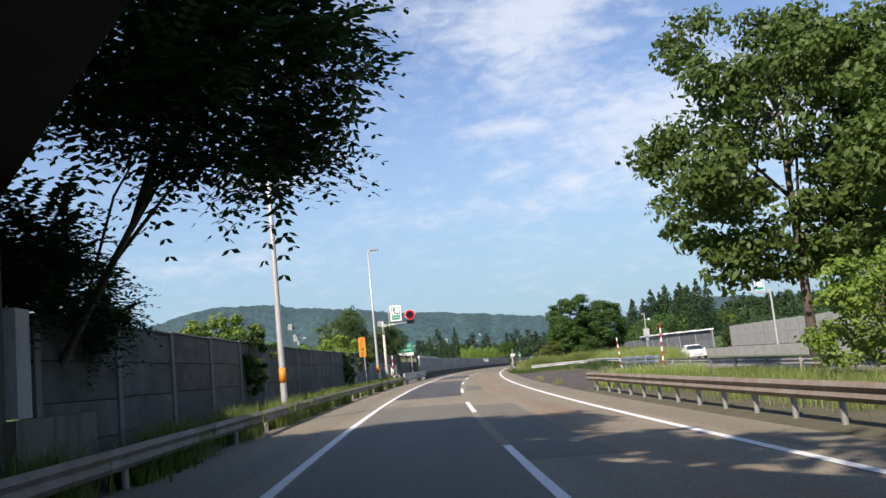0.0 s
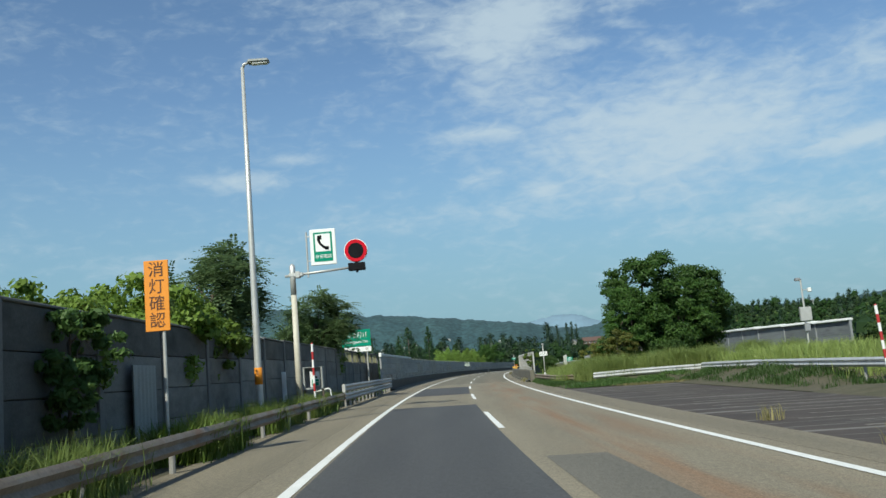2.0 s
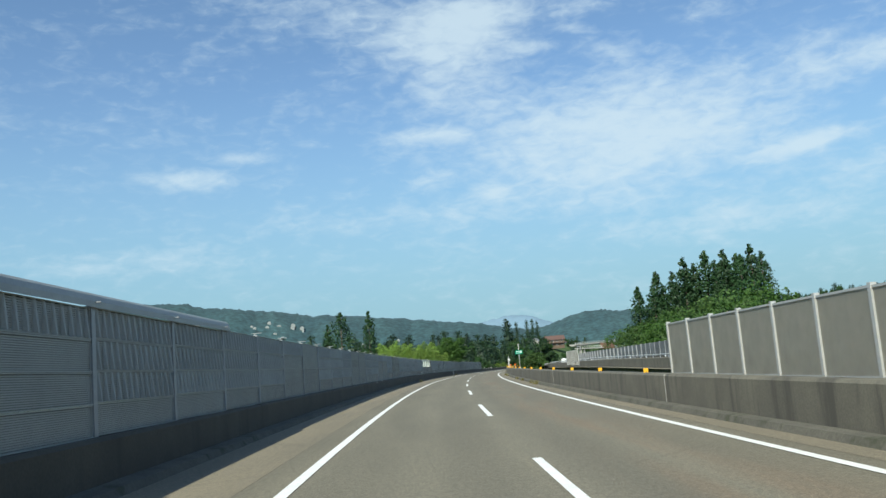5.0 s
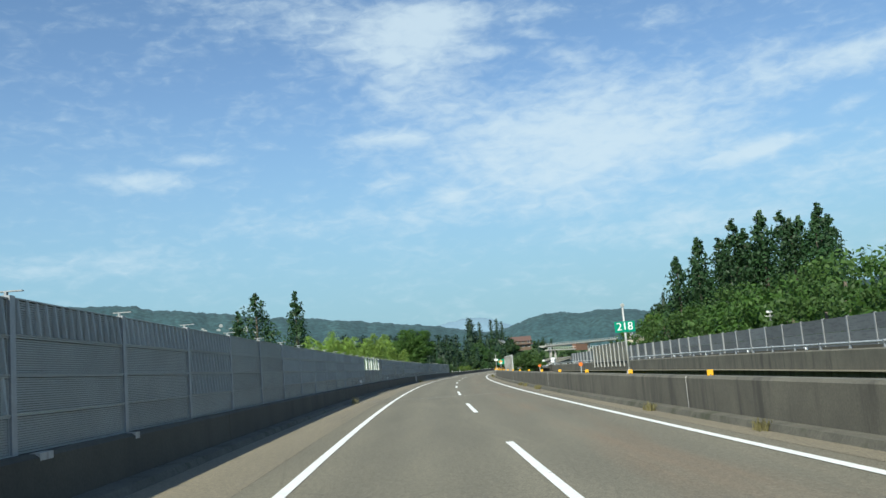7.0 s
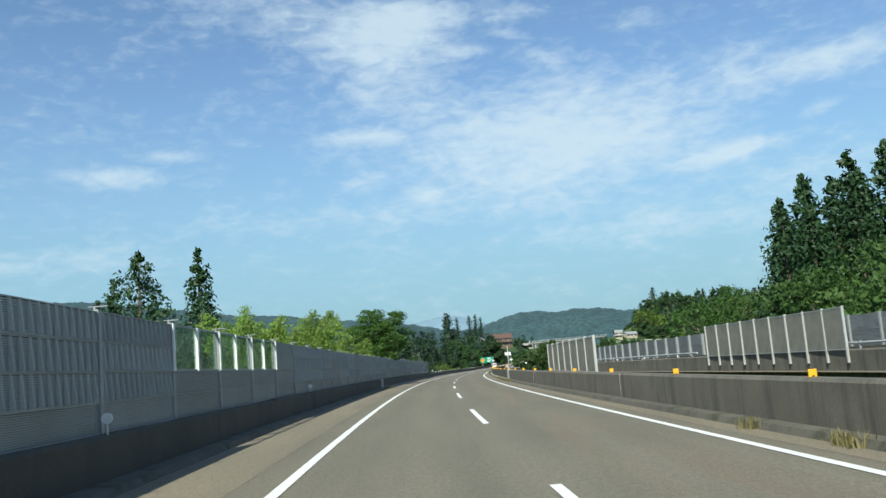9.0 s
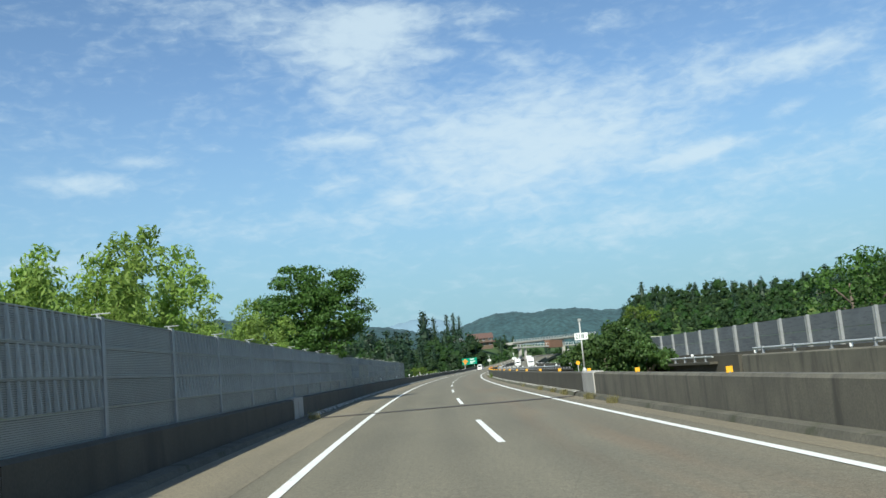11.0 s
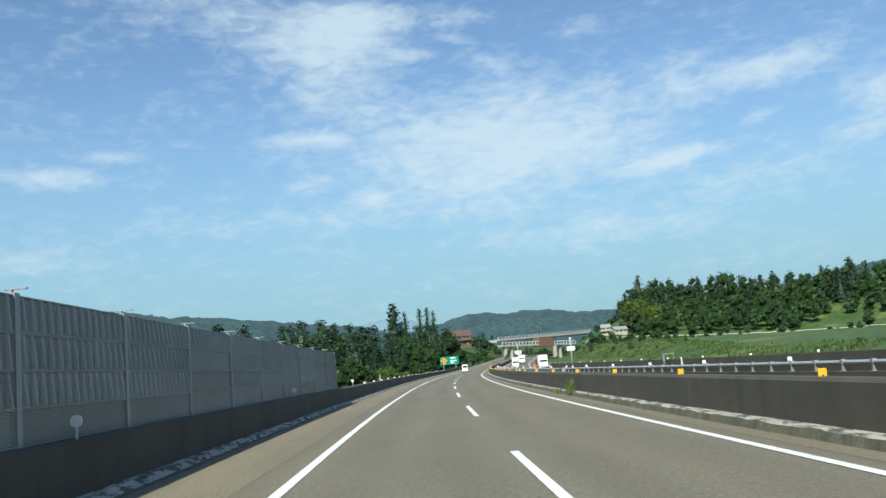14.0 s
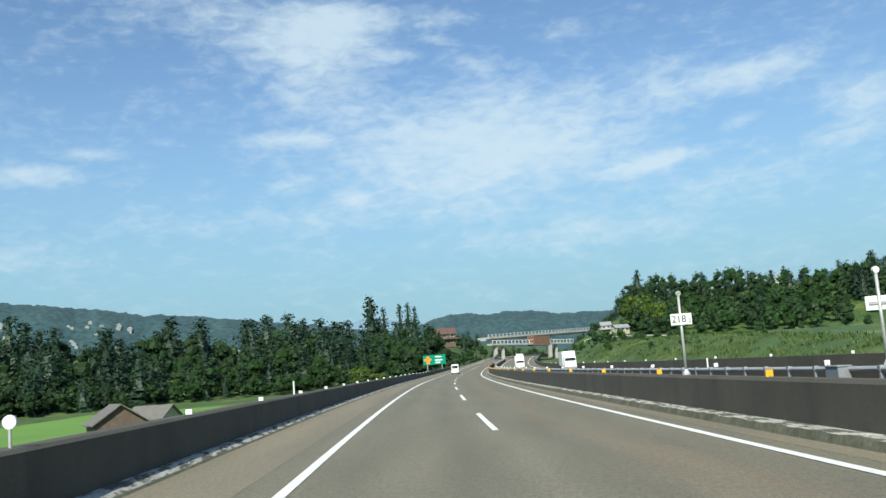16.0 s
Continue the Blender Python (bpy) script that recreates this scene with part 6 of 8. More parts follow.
def fill(n, seed, inside, kmin, kmax, share, gap=6.0):
    """Random spots kept a little apart; inside(a, b) maps two fractions to s, u."""
    rnd = random.Random(seed)
    out, tries = [], 0
    while len(out) < n and tries < n * 30:
        tries += 1
        x, y = inside(rnd.random(), rnd.random())
        if any((x - p[0]) ** 2 + (y - p[1]) ** 2 < gap * gap for p in out):
            continue
        out.append((x, y, rnd.uniform(kmin, kmax), rnd.random() < share))
    return out


def left_strip(d0, d1):
    return lambda a, b: (left_edge(24 + 190 * a) + d0 + (d1 - d0) * b, -(24 + 190 * a))


def right_strip(u0, u1, d0, d1):
    return lambda a, b: (right_edge(u0 + (u1 - u0) * a) + d0 + (d1 - d0) * b, u0 + (u1 - u0) * a)


far_wood("dark wood of conifers and broad trees beyond the rice fields",
         fill(90, 21, left_strip(1, 12), 0.45, 0.9, 0.1, 3.4) + fill(110, 22, left_strip(10, 36), 0.75, 1.3, 0.22, 4.4)
         + fill(160, 23, left_strip(30, 110), 0.95, 1.75, 0.42, 5.0), 31)
far_wood("dark wood on the slope below the hilltop house",
         fill(40, 28, lambda a, b: (720 + 190 * a, -18 - 12 * b), 0.35, 0.7, 0.1, 5.0) + fill(30, 29, lambda a, b: (930 + 80 * a, -24 - 60 * b), 0.5, 0.8, 0.15, 6.0), 32)
far_wood("wooded hillside of broad trees with conifers on the crest",
         fill(60, 24, right_strip(62, 140, 1, 12), 0.8, 1.1, 0.0, 6.0) + fill(64, 25, right_strip(58, 150, 14, 60), 0.9, 1.2, 0.08, 7.5)
         + fill(40, 35, right_strip(130, 215, 30, 70), 0.7, 1.1, 0.05, 8.0) + fill(70, 36, right_strip(58, 240, 60, 95), 0.9, 1.25, 0.2, 7.5)
         + fill(84, 26, right_strip(56, 260, 92, 112), 0.40, 0.85, 0.4, 4.5), 33)
far_wood("low scrub scattered over the meadow", fill(70, 38, lambda a, b: (540 + 260 * a, 32 + 140 * b ** 1.3), 0.14, 0.40, 0.0, 4.0) + fill(80, 39, lambda a, b: (500 + 290 * a, 32.5 + 12 * b), 0.08, 0.2, 0.0, 3.5), 35)
far_wood("woods closing the valley far behind the bridge",
         fill(18, 27, lambda a, b: (850 + 180 * a, 30 + 34 * b), 0.6, 0.9, 0.2, 7.0)
         + fill(24, 37, lambda a, b: (960 + 120 * b, -50 + 90 * a), 0.6, 0.9, 0.3, 7.0), 34)
for b in MID_CEDARS + MID_TREES + FAR_CEDARS + FAR_TREES + PALE_TREES:
    if not wood[id(b)]:
        sow_road(b, 860.0, 110.0, 1.0)
    plant(b, wood[id(b)])


# ---- grass and weeds ----
def blades(name, label, spots, height, mat, seed, per=6, spread=0.25, width=0.02, category="grass"):
    """Tufts of bent grass blades, too many to count."""
    rng = np.random.default_rng(seed)
    base = np.repeat(np.array(spots), per, 0)
    n = len(base)
    base[:, :2] += rng.normal(size=(n, 2)) * spread
    h = height * (0.45 + 0.75 * rng.random(n))
    a = rng.random(n) * 6.283
    d = np.stack([np.cos(a), np.sin(a), np.zeros(n)], 1)
    w = np.stack([-np.sin(a), np.cos(a), np.zeros(n)], 1) * (width * (0.6 + 0.8 * rng.random(n)))[:, None]
    bend = (0.12 + 0.75 * rng.random(n))[:, None] * h[:, None]
    up = np.array([0, 0, 1.0])
    m = base + up * (h * 0.6)[:, None] + d * bend * 0.35
    tip = base + up * (h * (1.02 - 0.35 * bend[:, 0] / h))[:, None] + d * bend
    v = np.stack([base - w, base + w, m + w * 0.8, m - w * 0.8, tip], 1).reshape(-1, 3)
    i = np.arange(n)[:, None] * 5
    faces = np.concatenate([i + np.array([0, 1, 2, 3])], 0).tolist() + (i + np.array([3, 2, 4])).tolist()
    me = bpy.data.meshes.new(name)
    me.from_pydata(v.tolist(), [], faces)
    me.materials.append(mat)
    return tagged(new(name, me), label, category, kind="stuff")


def strew(seed, n, s0, s1, u0, u1, h=0.0, clump=0.0):
    rng = random.Random(seed)
    out = []
    while len(out) < n:
        s, u = rng.uniform(s0, s1), rng.uniform(u0, u1)
        if clump and noise.noise(Vector((s * 0.35, u * 0.6, seed))) < clump - 0.35:
            continue
        out.append(road(s, u, h(s, u) if callable(h) else h))
    return out


blades("verge_grass", "tall green weeds and grass behind the guardrail", strew(1, 1000, 2, 86, -5.3, -4.38, 0.0, 0.45), 0.9, GRASS_BLADE, 1, per=20, spread=0.20, width=0.009)
blades("verge_grass", "tall green weeds at the foot of the wall", strew(2, 300, 60, 113, -6.0, -4.9, 0.0, 0.5), 0.70, GRASS_BLADE, 2, per=16, spread=0.2, width=0.009)
blades("verge_weeds", "leafy weeds along the foot of the guardrail", strew(3, 420, 0, 84, -4.6, -4.25, -0.02, 0.5), 0.45, LEAF_PALE, 3, per=16, spread=0.14, width=0.018)
blades("verge_weeds", "tall leafy weeds with pale tips behind the guardrail", strew(13, 380, 26, 90, -5.2, -4.45, 0.0, 0.5), 0.82, LEAF_PALE, 13, per=26, spread=0.16, width=0.015)
blades("median_grass", "tall pale-green grass on the median", strew(4, 1300, -4, 40, 8.3, 14.0, 0.05, 0.15), 0.62, PAMPAS, 4, per=18, spread=0.3, width=0.009)
blades("median_grass", "tall bright pampas grass on the median island", strew(5, 760, 98.0, 104.0, 8.2, 21.5, mound, 0.52), 1.2, PAMPAS, 5, per=36, spread=0.27, width=0.009)
blades("median_grass", "tall pampas grass below the median trees", strew(15, 420, 104, 119, 7.8, 14.0, mound, 0.42), 1.12, PAMPAS, 15, per=26, spread=0.34, width=0.009)
blades("median_grass", "rough tall grass behind the crossover guardrail", strew(6, 420, 79, 98, 15.7, 21.0, mound, 0.25), 0.95, PAMPAS, 6, per=22, spread=0.34, width=0.010)
blades("median_grass", "tall bright grass round the end of the median guardrail", strew(19, 180, 36.0, 40.6, 7.4, 11.5, 0.05, 0.2), 0.95, PAMPAS, 19, per=24, spread=0.26, width=0.009)
blades("median_weeds", "low leafy weeds before the crossover guardrail", strew(16, 520, 95.2, 98.2, 7.2, 15.4, mound, 0.30), 0.24, LEAF_MID, 16, per=14, spread=0.2, width=0.014)
blades("median_weeds", "low leafy weeds before the crossover guardrail", strew(17, 380, 77, 96, 13.2, 15.4, mound, 0.2), 0.28, LEAF_MID, 17, per=12, spread=0.2, width=0.014)
blades("dry_tufts", "dry straw along the edge of the crossover", strew(18, 90, 94.2, 95.4, 9.5, 14.5, 0.02), 0.16, DRY_GRASS, 18, per=16, spread=0.15, width=0.012)
blades("median_weeds", "low leafy weeds under the median guardrail", strew(7, 800, 99, 119, 6.75, 8.4, -0.02, 0.2), 0.32, LEAF_MID, 7, per=16, spread=0.15, width=0.014)
blades("dry_tufts", "dry grass tufts in the kerb joint", [road(s, 6.15 + 0.05 * (k % 3), 0.0) for k, s in enumerate(v for c, n in ((181, 14), (185, 10), (195, 6), (203, 8), (238, 10), (242, 6), (229.5, 18), (299, 10), (303, 14), (309, 16), (313, 10), (318, 12), (328, 6), (382, 14), (396, 6)) for v in [c + 0.09 * j for j in range(n)])], 0.26, DRY_GRASS, 8, per=14, spread=0.07, width=0.008)
blades("dry_tufts", "dry grass tufts in the asphalt joint", [road(s, u, 0.0) for s, u in ((50.5, 7.2), (51, 7.1), (60.0, 7.0), (66, 7.3), (305.8, -4.1), (306.2, -4.0), (226.6, -3.8), (122.8, 6.2), (121.5, 6.3))], 0.4, DRY_GRASS, 9, per=60, spread=0.12, width=0.008)
blades("kerb_weed", "tall single weed growing from the kerb", [road(378.9, 6.2, 0.1), road(379.2, 6.25, 0.1)], 0.75, GRASS_BLADE, 10, per=40, spread=0.10, width=0.012)


def meadow_spots(seed, n, s0, s1, u0, u1):
    rng = random.Random(seed)
    out = []
    while len(out) < n:
        s, u = rng.uniform(s0, s1), rng.uniform(u0, u1)
        if noise.noise(Vector((s * 0.12, u * 0.25, seed))) > -0.12:
            q = road(s, u)
            out.append(Vector((q.x, q.y, land(q.x, q.y) - 0.05)))
    return out


blades("meadow_grass", "rough tall grass on the bank beyond the far parapet", meadow_spots(21, 1500, 425, 620, 30.5, 42.0), 0.42, GRASS_BLADE, 21, per=9, spread=0.5, width=0.045)
blades("meadow_grass", "dark green weeds in the rough bank", meadow_spots(22, 600, 425, 640, 30.5, 44.0), 0.5, LEAF_MID, 22, per=9, spread=0.45, width=0.07)


# ---- guardrails ----
def w_beam(name, path, top, mat, parent, height=0.34, depth=0.075, face=-1):
    """A corrugated steel beam along (s, u) points; face -1 bulges to the left."""
    prof = []
    for k, d in enumerate((0.0, 0.55, 1.0, 0.55, 0.12, 0.55, 1.0, 0.55, 0.0)):
        prof.append((face * depth * d, top - height * k / 8))
    prof += [(x - face * 0.008, z) for x, z in prof[::-1]]
    path = [tuple(q) + (0.0,) * (3 - len(q)) for q in path]
    pts = []
    for p, q in zip(path, path[1:]):
        n = max(1, int(math.dist(p, q) / 3.0))
        pts += [tuple(x + (y - x) * i / n for x, y in zip(p, q)) for i in range(n)]
    pts.append(path[-1])
    inv = parent.matrix_world.inverted()
    verts, faces = [], []
    k = len(prof)
    for i, (s, u, lift) in enumerate(pts):
        p, q = pts[max(i - 1, 0)], pts[min(i + 1, len(pts) - 1)]
        d = math.dist(p[:2], q[:2])
        ns, nu = (p[1] - q[1]) / d, (q[0] - p[0]) / d
        verts += [inv @ road(s + ns * x, u + nu * x, z + lift) for x, z in prof]
    for i in range(len(pts) - 1):
        for j in range(k):
            a, b = i * k + j, i * k + (j + 1) % k
            faces.append((a, b, b + k, a + k))
    faces += [tuple(range(k))[::-1], tuple((len(pts) - 1) * k + j for j in range(k))]
    bm = bmesh.new()
    vs = [bm.verts.new(v) for v in verts]
    for f in faces:
        bm.faces.new([vs[i] for i in f])
    return part(name, bm, mat, parent)


def guardrail(path, tops, mat, label, step=4.0, face=-1, post_mat=None, sink=-0.05):
    path = [tuple(q) + (0.0,) * (3 - len(q)) for q in path]
    g = thing("guardrail", place(path[0][0], path[0][1], 0.0), label, "guardrail")
    inv = g.matrix_world.inverted()
    for top in tops:
        w_beam("beam", path, top, mat, g, face=face)
    side = -face * 0.10
    post = mesh_of("post", tube(bmesh.new(), [(side, 0, sink - 0.3), (side, 0, max(tops) - 0.05)], 0.057, 10), post_mat or ZINC)
    block_me = mesh_of("spacer", boxes((min(side, 0.0), max(side, 0.0), -0.04, 0.04, max(tops) - 0.24, max(tops) - 0.10)), ZINC)
    for p, q in zip(path, path[1:]):
        d = math.dist(p[:2], q[:2])
        n = max(1, round(d / step))
        for i in range(n):
            s, u, lift = (x + (y - x) * (i + 0.5) / n for x, y in zip(p, q))
            m = inv @ place(s, u, lift, math.degrees(math.atan2(p[1] - q[1], q[0] - p[0])))
            shared("post", post, g, m)
            shared("spacer", block_me, g, m)
    return g


guardrail(((-60, -4.2), (88.5, -4.2)), (0.66,), RUSTY_RAIL, "rusty steel guardrail along the weedy verge", 4.0, face=1)
g = guardrail(((88.0, -4.12), (115.2, -4.12)), (1.04, 0.64), ZINC, "double-beam galvanised guardrail before the bridge", 2.0, face=1)
part("end_block", boxes((-0.10, 0.06, -0.06, 0.10, 0.68, 1.05), bevel=0.02), POLE_ZINC, g, "pale end block")
part("end_plate", boxes((-0.16, 0.10, 27.10, 27.25, 0.1, 1.12), bevel=0.01), ZINC, g, "steel end plate on the parapet")
guardrail(((-60, 7.4), (30.0, 7.1), (36.0, 7.1), (38.4, 6.95)), (0.78,), RUSTY_RAIL, "rusty brown steel guardrail on the median", 2.0)
guardrail(((102.0, 8.8), (106.0, 7.5), (119.6, 7.0)), (0.60,), RUSTY_RAIL, "rusty sagging guardrail in the median weeds", 4.0)
guardrail(((97.6, 8.6, -0.08), (97.7, 11.0, 0.0), (98.0, 14.6, 0.04), (97.2, 18.2, 0.34)), (0.82,), SILVER, "silvery galvanised guardrail across the end of the crossover", 4.0, face=1)
guardrail(((76.2, 15.05), (90.0, 15.25), (96.9, 14.5, -0.06)), (1.0,), SILVER, "silvery galvanised guardrail leading to the gate barrier", 4.0)
guardrail(((61.5, 15.6), (40.0, 15.9), (0.0, 16.2)), (0.8,), ZINC, "galvanised guardrail along the far side of the median", 4.0)
guardrail(((-20.0, 34.4), (60.0, 34.4), (118.0, 34.4)), (0.95,), ZINC, "galvanised guardrail before the pale noise wall", 4.0)

gb = thing("gate_barrier", place(76.0, 15.1, 0.05), "blue-grey steel gate barrier across the crossover", "barrier")
for k in range(7):
    y = -2.0 * k
    part("leg", boxes((-0.12, 0.12, y - 0.16, y - 0.04, 0.0, 0.62), (-0.28, 0.28, y - 0.2, y, 0.0, 0.05), bevel=0.01), BLUE_STEEL, gb)
for z in (0.45, 0.72):
    part("beam", boxes((-0.16, 0.16, -14.2, 0.2, z, z + 0.20), bevel=0.03), BLUE_STEEL, gb)
for y in (-3.0, -7.0, -11.0):
    part("bracket", boxes((-0.19, 0.19, y - 0.12, y + 0.12, 0.40, 0.98), bevel=0.01), STEEL, gb)


# ---- poles, lamps, signs ----
def banded_pole(s, u, h, height, r, label, lean=0.0):
    p = thing("marker_pole", place(s, u, h) @ Matrix.Rotation(radians(lean), 4, "Y"), label, "marker pole", "red and white poles")
    n = max(4, round(height / 0.3))
    st = height / n
    for k in range(n):
        part("band", rod((0, 0, k * st - (0.3 if k == 0 else 0)), (0, 0, (k + 1) * st), r, sides=12), WHITE if k % 2 == 0 else RED_PAINT, p, smooth=False)
    part("tip", tube(bmesh.new(), [(0, 0, height), (0, 0, height + 0.05)], [r * 0.9, r * 0.4], 10), RED_PAINT, p)
    return p


banded_pole(82.0, -4.56, 0.0, 2.75, 0.045, "red and white striped snow pole behind the guardrail")
banded_pole(76.4, 15.0, 0.1, 2.6, 0.05, "red and white striped pole at the gate barrier", -3)
banded_pole(61.6, 15.4, 0.1, 3.1, 0.05, "red and white striped pole at the gate barrier", 2)


def street_lamp(s, u, height, label, band_h):
    l = thing("street_lamp", place(s, u, 0.0), label, "street lamp", "street lamps")
    part("pole", tube(bmesh.new(), [(0, 0, -0.3), (0, 0, 0.6), (0, 0, height * 0.5), (0, 0, height - 0.15)], [0.115, 0.115, 0.09, 0.055], 14), POLE_ZINC, l, smooth=True)
    part("base_plate", boxes((-0.2, 0.2, -0.2, 0.2, -0.05, 0.03), bevel=0.01), POLE_ZINC, l)
    part("reflective_band", rod((0, 0, band_h), (0, 0, band_h + 0.5), 0.119, 0.117, 14), ORANGE_SIGN, l, "yellow reflective band", smooth=True)
    part("arm", tube(bmesh.new(), [(0, 0, height - 0.2), (0.05, 0, height - 0.05), (0.22, 0, height)], [0.05, 0.05, 0.04], 10), POLE_ZINC, l, smooth=True)
    hd = part("lamp_head", boxes((0.18, 0.85, -0.16, 0.16, height - 0.05, height + 0.07), bevel=0.04), PALE_METAL, l, "flat grey lamp head")
    part("lens", boxes((0.30, 0.78, -0.11, 0.11, height - 0.075, height - 0.048)), WHITE, hd)
    return l


street_lamp(30.8, -4.5, 12.4, "tall galvanised street lamp behind the guardrail", 1.35)
street_lamp(74.0, -5.05, 11.4, "tall galvanised street lamp behind the guardrail", 1.35)

# orange warning board
ob = thing("warning_sign", place(64.4, -5.05, 0.0), "narrow orange warning board on a thin post", "sign")
part("post", rod((0.1, 0.05, -0.3), (0.1, 0.05, 2.9), 0.035), POLE_ZINC, ob)
bd = part("board", boxes((-0.24, 0.24, -0.012, 0.012, 2.55, 3.95), bevel=0.008), ORANGE_SIGN, ob)
INK = material("dark_ink", (0.09, 0.035, 0.012), (0.08, 0.03, 0.012), scale=4, amount=0.1, rough=0.6, bump=0)
for k, ch in enumerate("消灯確認"):
    lettering("lettering", ch, 0.32, INK, bd, Matrix.Translation((0, -0.016, 3.75 - 0.335 * k)) @ FACE_BACK)

# emergency telephone sign on a cantilever post, with the signal disc
ps = thing("telephone_sign", place(82.0, -5.15, 0.0), "cantilever post with emergency telephone sign and signal disc", "sign")
part("post", tube(bmesh.new(), [(0, 0, -0.3), (0, 0, 4.7)], [0.13, 0.11], 14), POLE_CREAM, ps, "cream painted lower post", smooth=True)
part("upper_post", tube(bmesh.new(), [(0, 0, 4.7), (0, 0, 5.85), (0, 0, 5.95)], [0.115, 0.115, 0.03], 14), POLE_ZINC, ps, smooth=True)
part("bracket", boxes((-0.15, 0.42, -0.12, 0.12, 5.42, 5.56), (0.12, 0.30, -0.14, 0.14, 5.36, 5.62), bevel=0.02), POLE_ZINC, ps)
part("arm", tube(bmesh.new(), [(-0.3, 0, 5.46), (2.45, 0, 5.62)], [0.055, 0.045], 12), POLE_ZINC, ps, smooth=True)
part("sign_rail", rod((0.62, 0, 5.35), (0.62, 0, 7.15), 0.035), POLE_ZINC, ps)
part("stay", boxes((0.62, 0.9, -0.02, 0.02, 5.98, 6.02), (0.62, 0.9, -0.02, 0.02, 6.95, 6.99)), POLE_ZINC, ps)
pn = part("sign_panel", boxes((0.76, 1.78, -0.03, 0.03, 5.80, 7.24), bevel=0.02), WHITE, ps, "white sign panel with green border")
part("green_field", boxes((0.90, 1.64, -0.040, -0.031, 5.94, 7.11)), GREEN_SIGN, pn)
part("white_field", boxes((0.97, 1.57, -0.046, -0.041, 6.34, 7.04)), WHITE, pn)
bm = bmesh.new()
tube(bm, [(1.12, -0.052, 6.95), (1.10, -0.052, 6.82), (1.16, -0.052, 6.66), (1.28, -0.052, 6.53), (1.43, -0.052, 6.45)], [0.055, 0.05, 0.045, 0.05, 0.055], 10)
block(bm, 1.08, 1.23, -0.060, -0.045, 6.82, 6.98)
block(bm, 1.36, 1.50, -0.060, -0.045, 6.40, 6.53)
part("handset", bm, BLACK, pn, "black handset symbol")
lettering("lettering", "非常電話", 0.165, WHITE, pn, Matrix.Translation((1.27, -0.044, 6.13)) @ FACE_BACK)
sg = part("signal_disc", disc(bmesh.new(), (2.55, -0.02, 6.27), 0.44, 0.06, 36), RED, ps, "red ring signal with a dark face")
part("rim", disc(bmesh.new(), (2.55, 0.0, 6.27), 0.465, 0.03, 36), WHITE, sg)
part("face", disc(bmesh.new(), (2.55, -0.055, 6.27), 0.305, 0.02, 30), BLACK, sg)
part("signal_box", boxes((2.22, 2.88, -0.14, 0.14, 5.48, 5.78), (2.50, 2.60, -0.04, 0.04, 5.40, 5.84), bevel=0.015), BLACK, ps)

# roadside telephone booth and cabinets
tb = thing("telephone_box", place(83.2, -4.78, 0.10), "grey open-fronted emergency telephone box with a handset label", "telephone box")
part("back_panel", boxes((-0.36, 0.36, 0.40, 0.44, 0.92, 1.74), bevel=0.008), STEEL, tb)
for x in (-0.36, 0.36):
    part("side_panel", boxes((x - 0.018, x + 0.018, 0.0, 0.44, 0.92, 1.74), bevel=0.006), STEEL, tb)
    part("front_post", boxes((x - 0.035, x + 0.035, -0.03, 0.03, 0.88, 1.74), bevel=0.008), PALE_METAL, tb)
    part("leg", boxes((x - 0.05, x + 0.05, 0.05, 0.15, -0.4, 0.88), bevel=0.008), BARK, tb, "brown timber leg")
part("front_rail", boxes((-0.325, 0.325, -0.03, 0.03, 0.88, 0.95), bevel=0.006), PALE_METAL, tb)
part("roof", boxes((-0.40, 0.40, -0.04, 0.48, 1.742, 1.772), bevel=0.008), PALE_METAL, tb)
part("shelf", boxes((-0.34, 0.34, 0.032, 0.40, 0.90, 0.94), bevel=0.006), STEEL, tb)
lb = part("label_panel", boxes((-0.08, 0.26, 0.03, 0.09, 0.99, 1.58), (-0.12, -0.082, 0.02, 0.10, 0.97, 1.60)), WHITE, tb, "white label with a handset symbol")
part("green_bar", boxes((-0.05, 0.23, 0.020, 0.027, 1.02, 1.16)), GREEN_SIGN, lb)
part("green_bar", boxes((-0.05, 0.23, 0.020, 0.027, 1.18, 1.27)), GREEN_SIGN, lb)
part("handset", tube(bmesh.new(), [(0.02, 0.02, 1.55), (0.02, 0.02, 1.48), (0.07, 0.02, 1.39), (0.16, 0.02, 1.34)], [0.036, 0.026, 0.026, 0.036], 8), BLACK, lb)
for x, w in ((-5.92, 0.16), (-5.37, 0.11)):
    cb = thing("cabinet", place(83.0, x, 0.0), "white metal equipment cabinet beside the post", "cabinet", "equipment cabinets")
    part("body", boxes((-w / 2, w / 2, 0.0, 0.14, -0.1, 1.74), bevel=0.012), WHITE, cb)
    part("door", boxes((-w / 2 + 0.02, w / 2 - 0.02, -0.015, -0.002, 0.25, 1.64)), WHITE, cb)
hr = thing("handrail", place(85.0, -4.85, 0.0), "white bent pipe handrail beside the telephone box", "handrail")
part("pipe", tube(bmesh.new(), [(-0.1, 0, 0.85), (0.40, 0, 0.95), (0.5, 0, 0.90), (0.52, 0, 0.7), (0.52, 0, -0.1)], 0.025, 8), WHITE, hr, smooth=True)

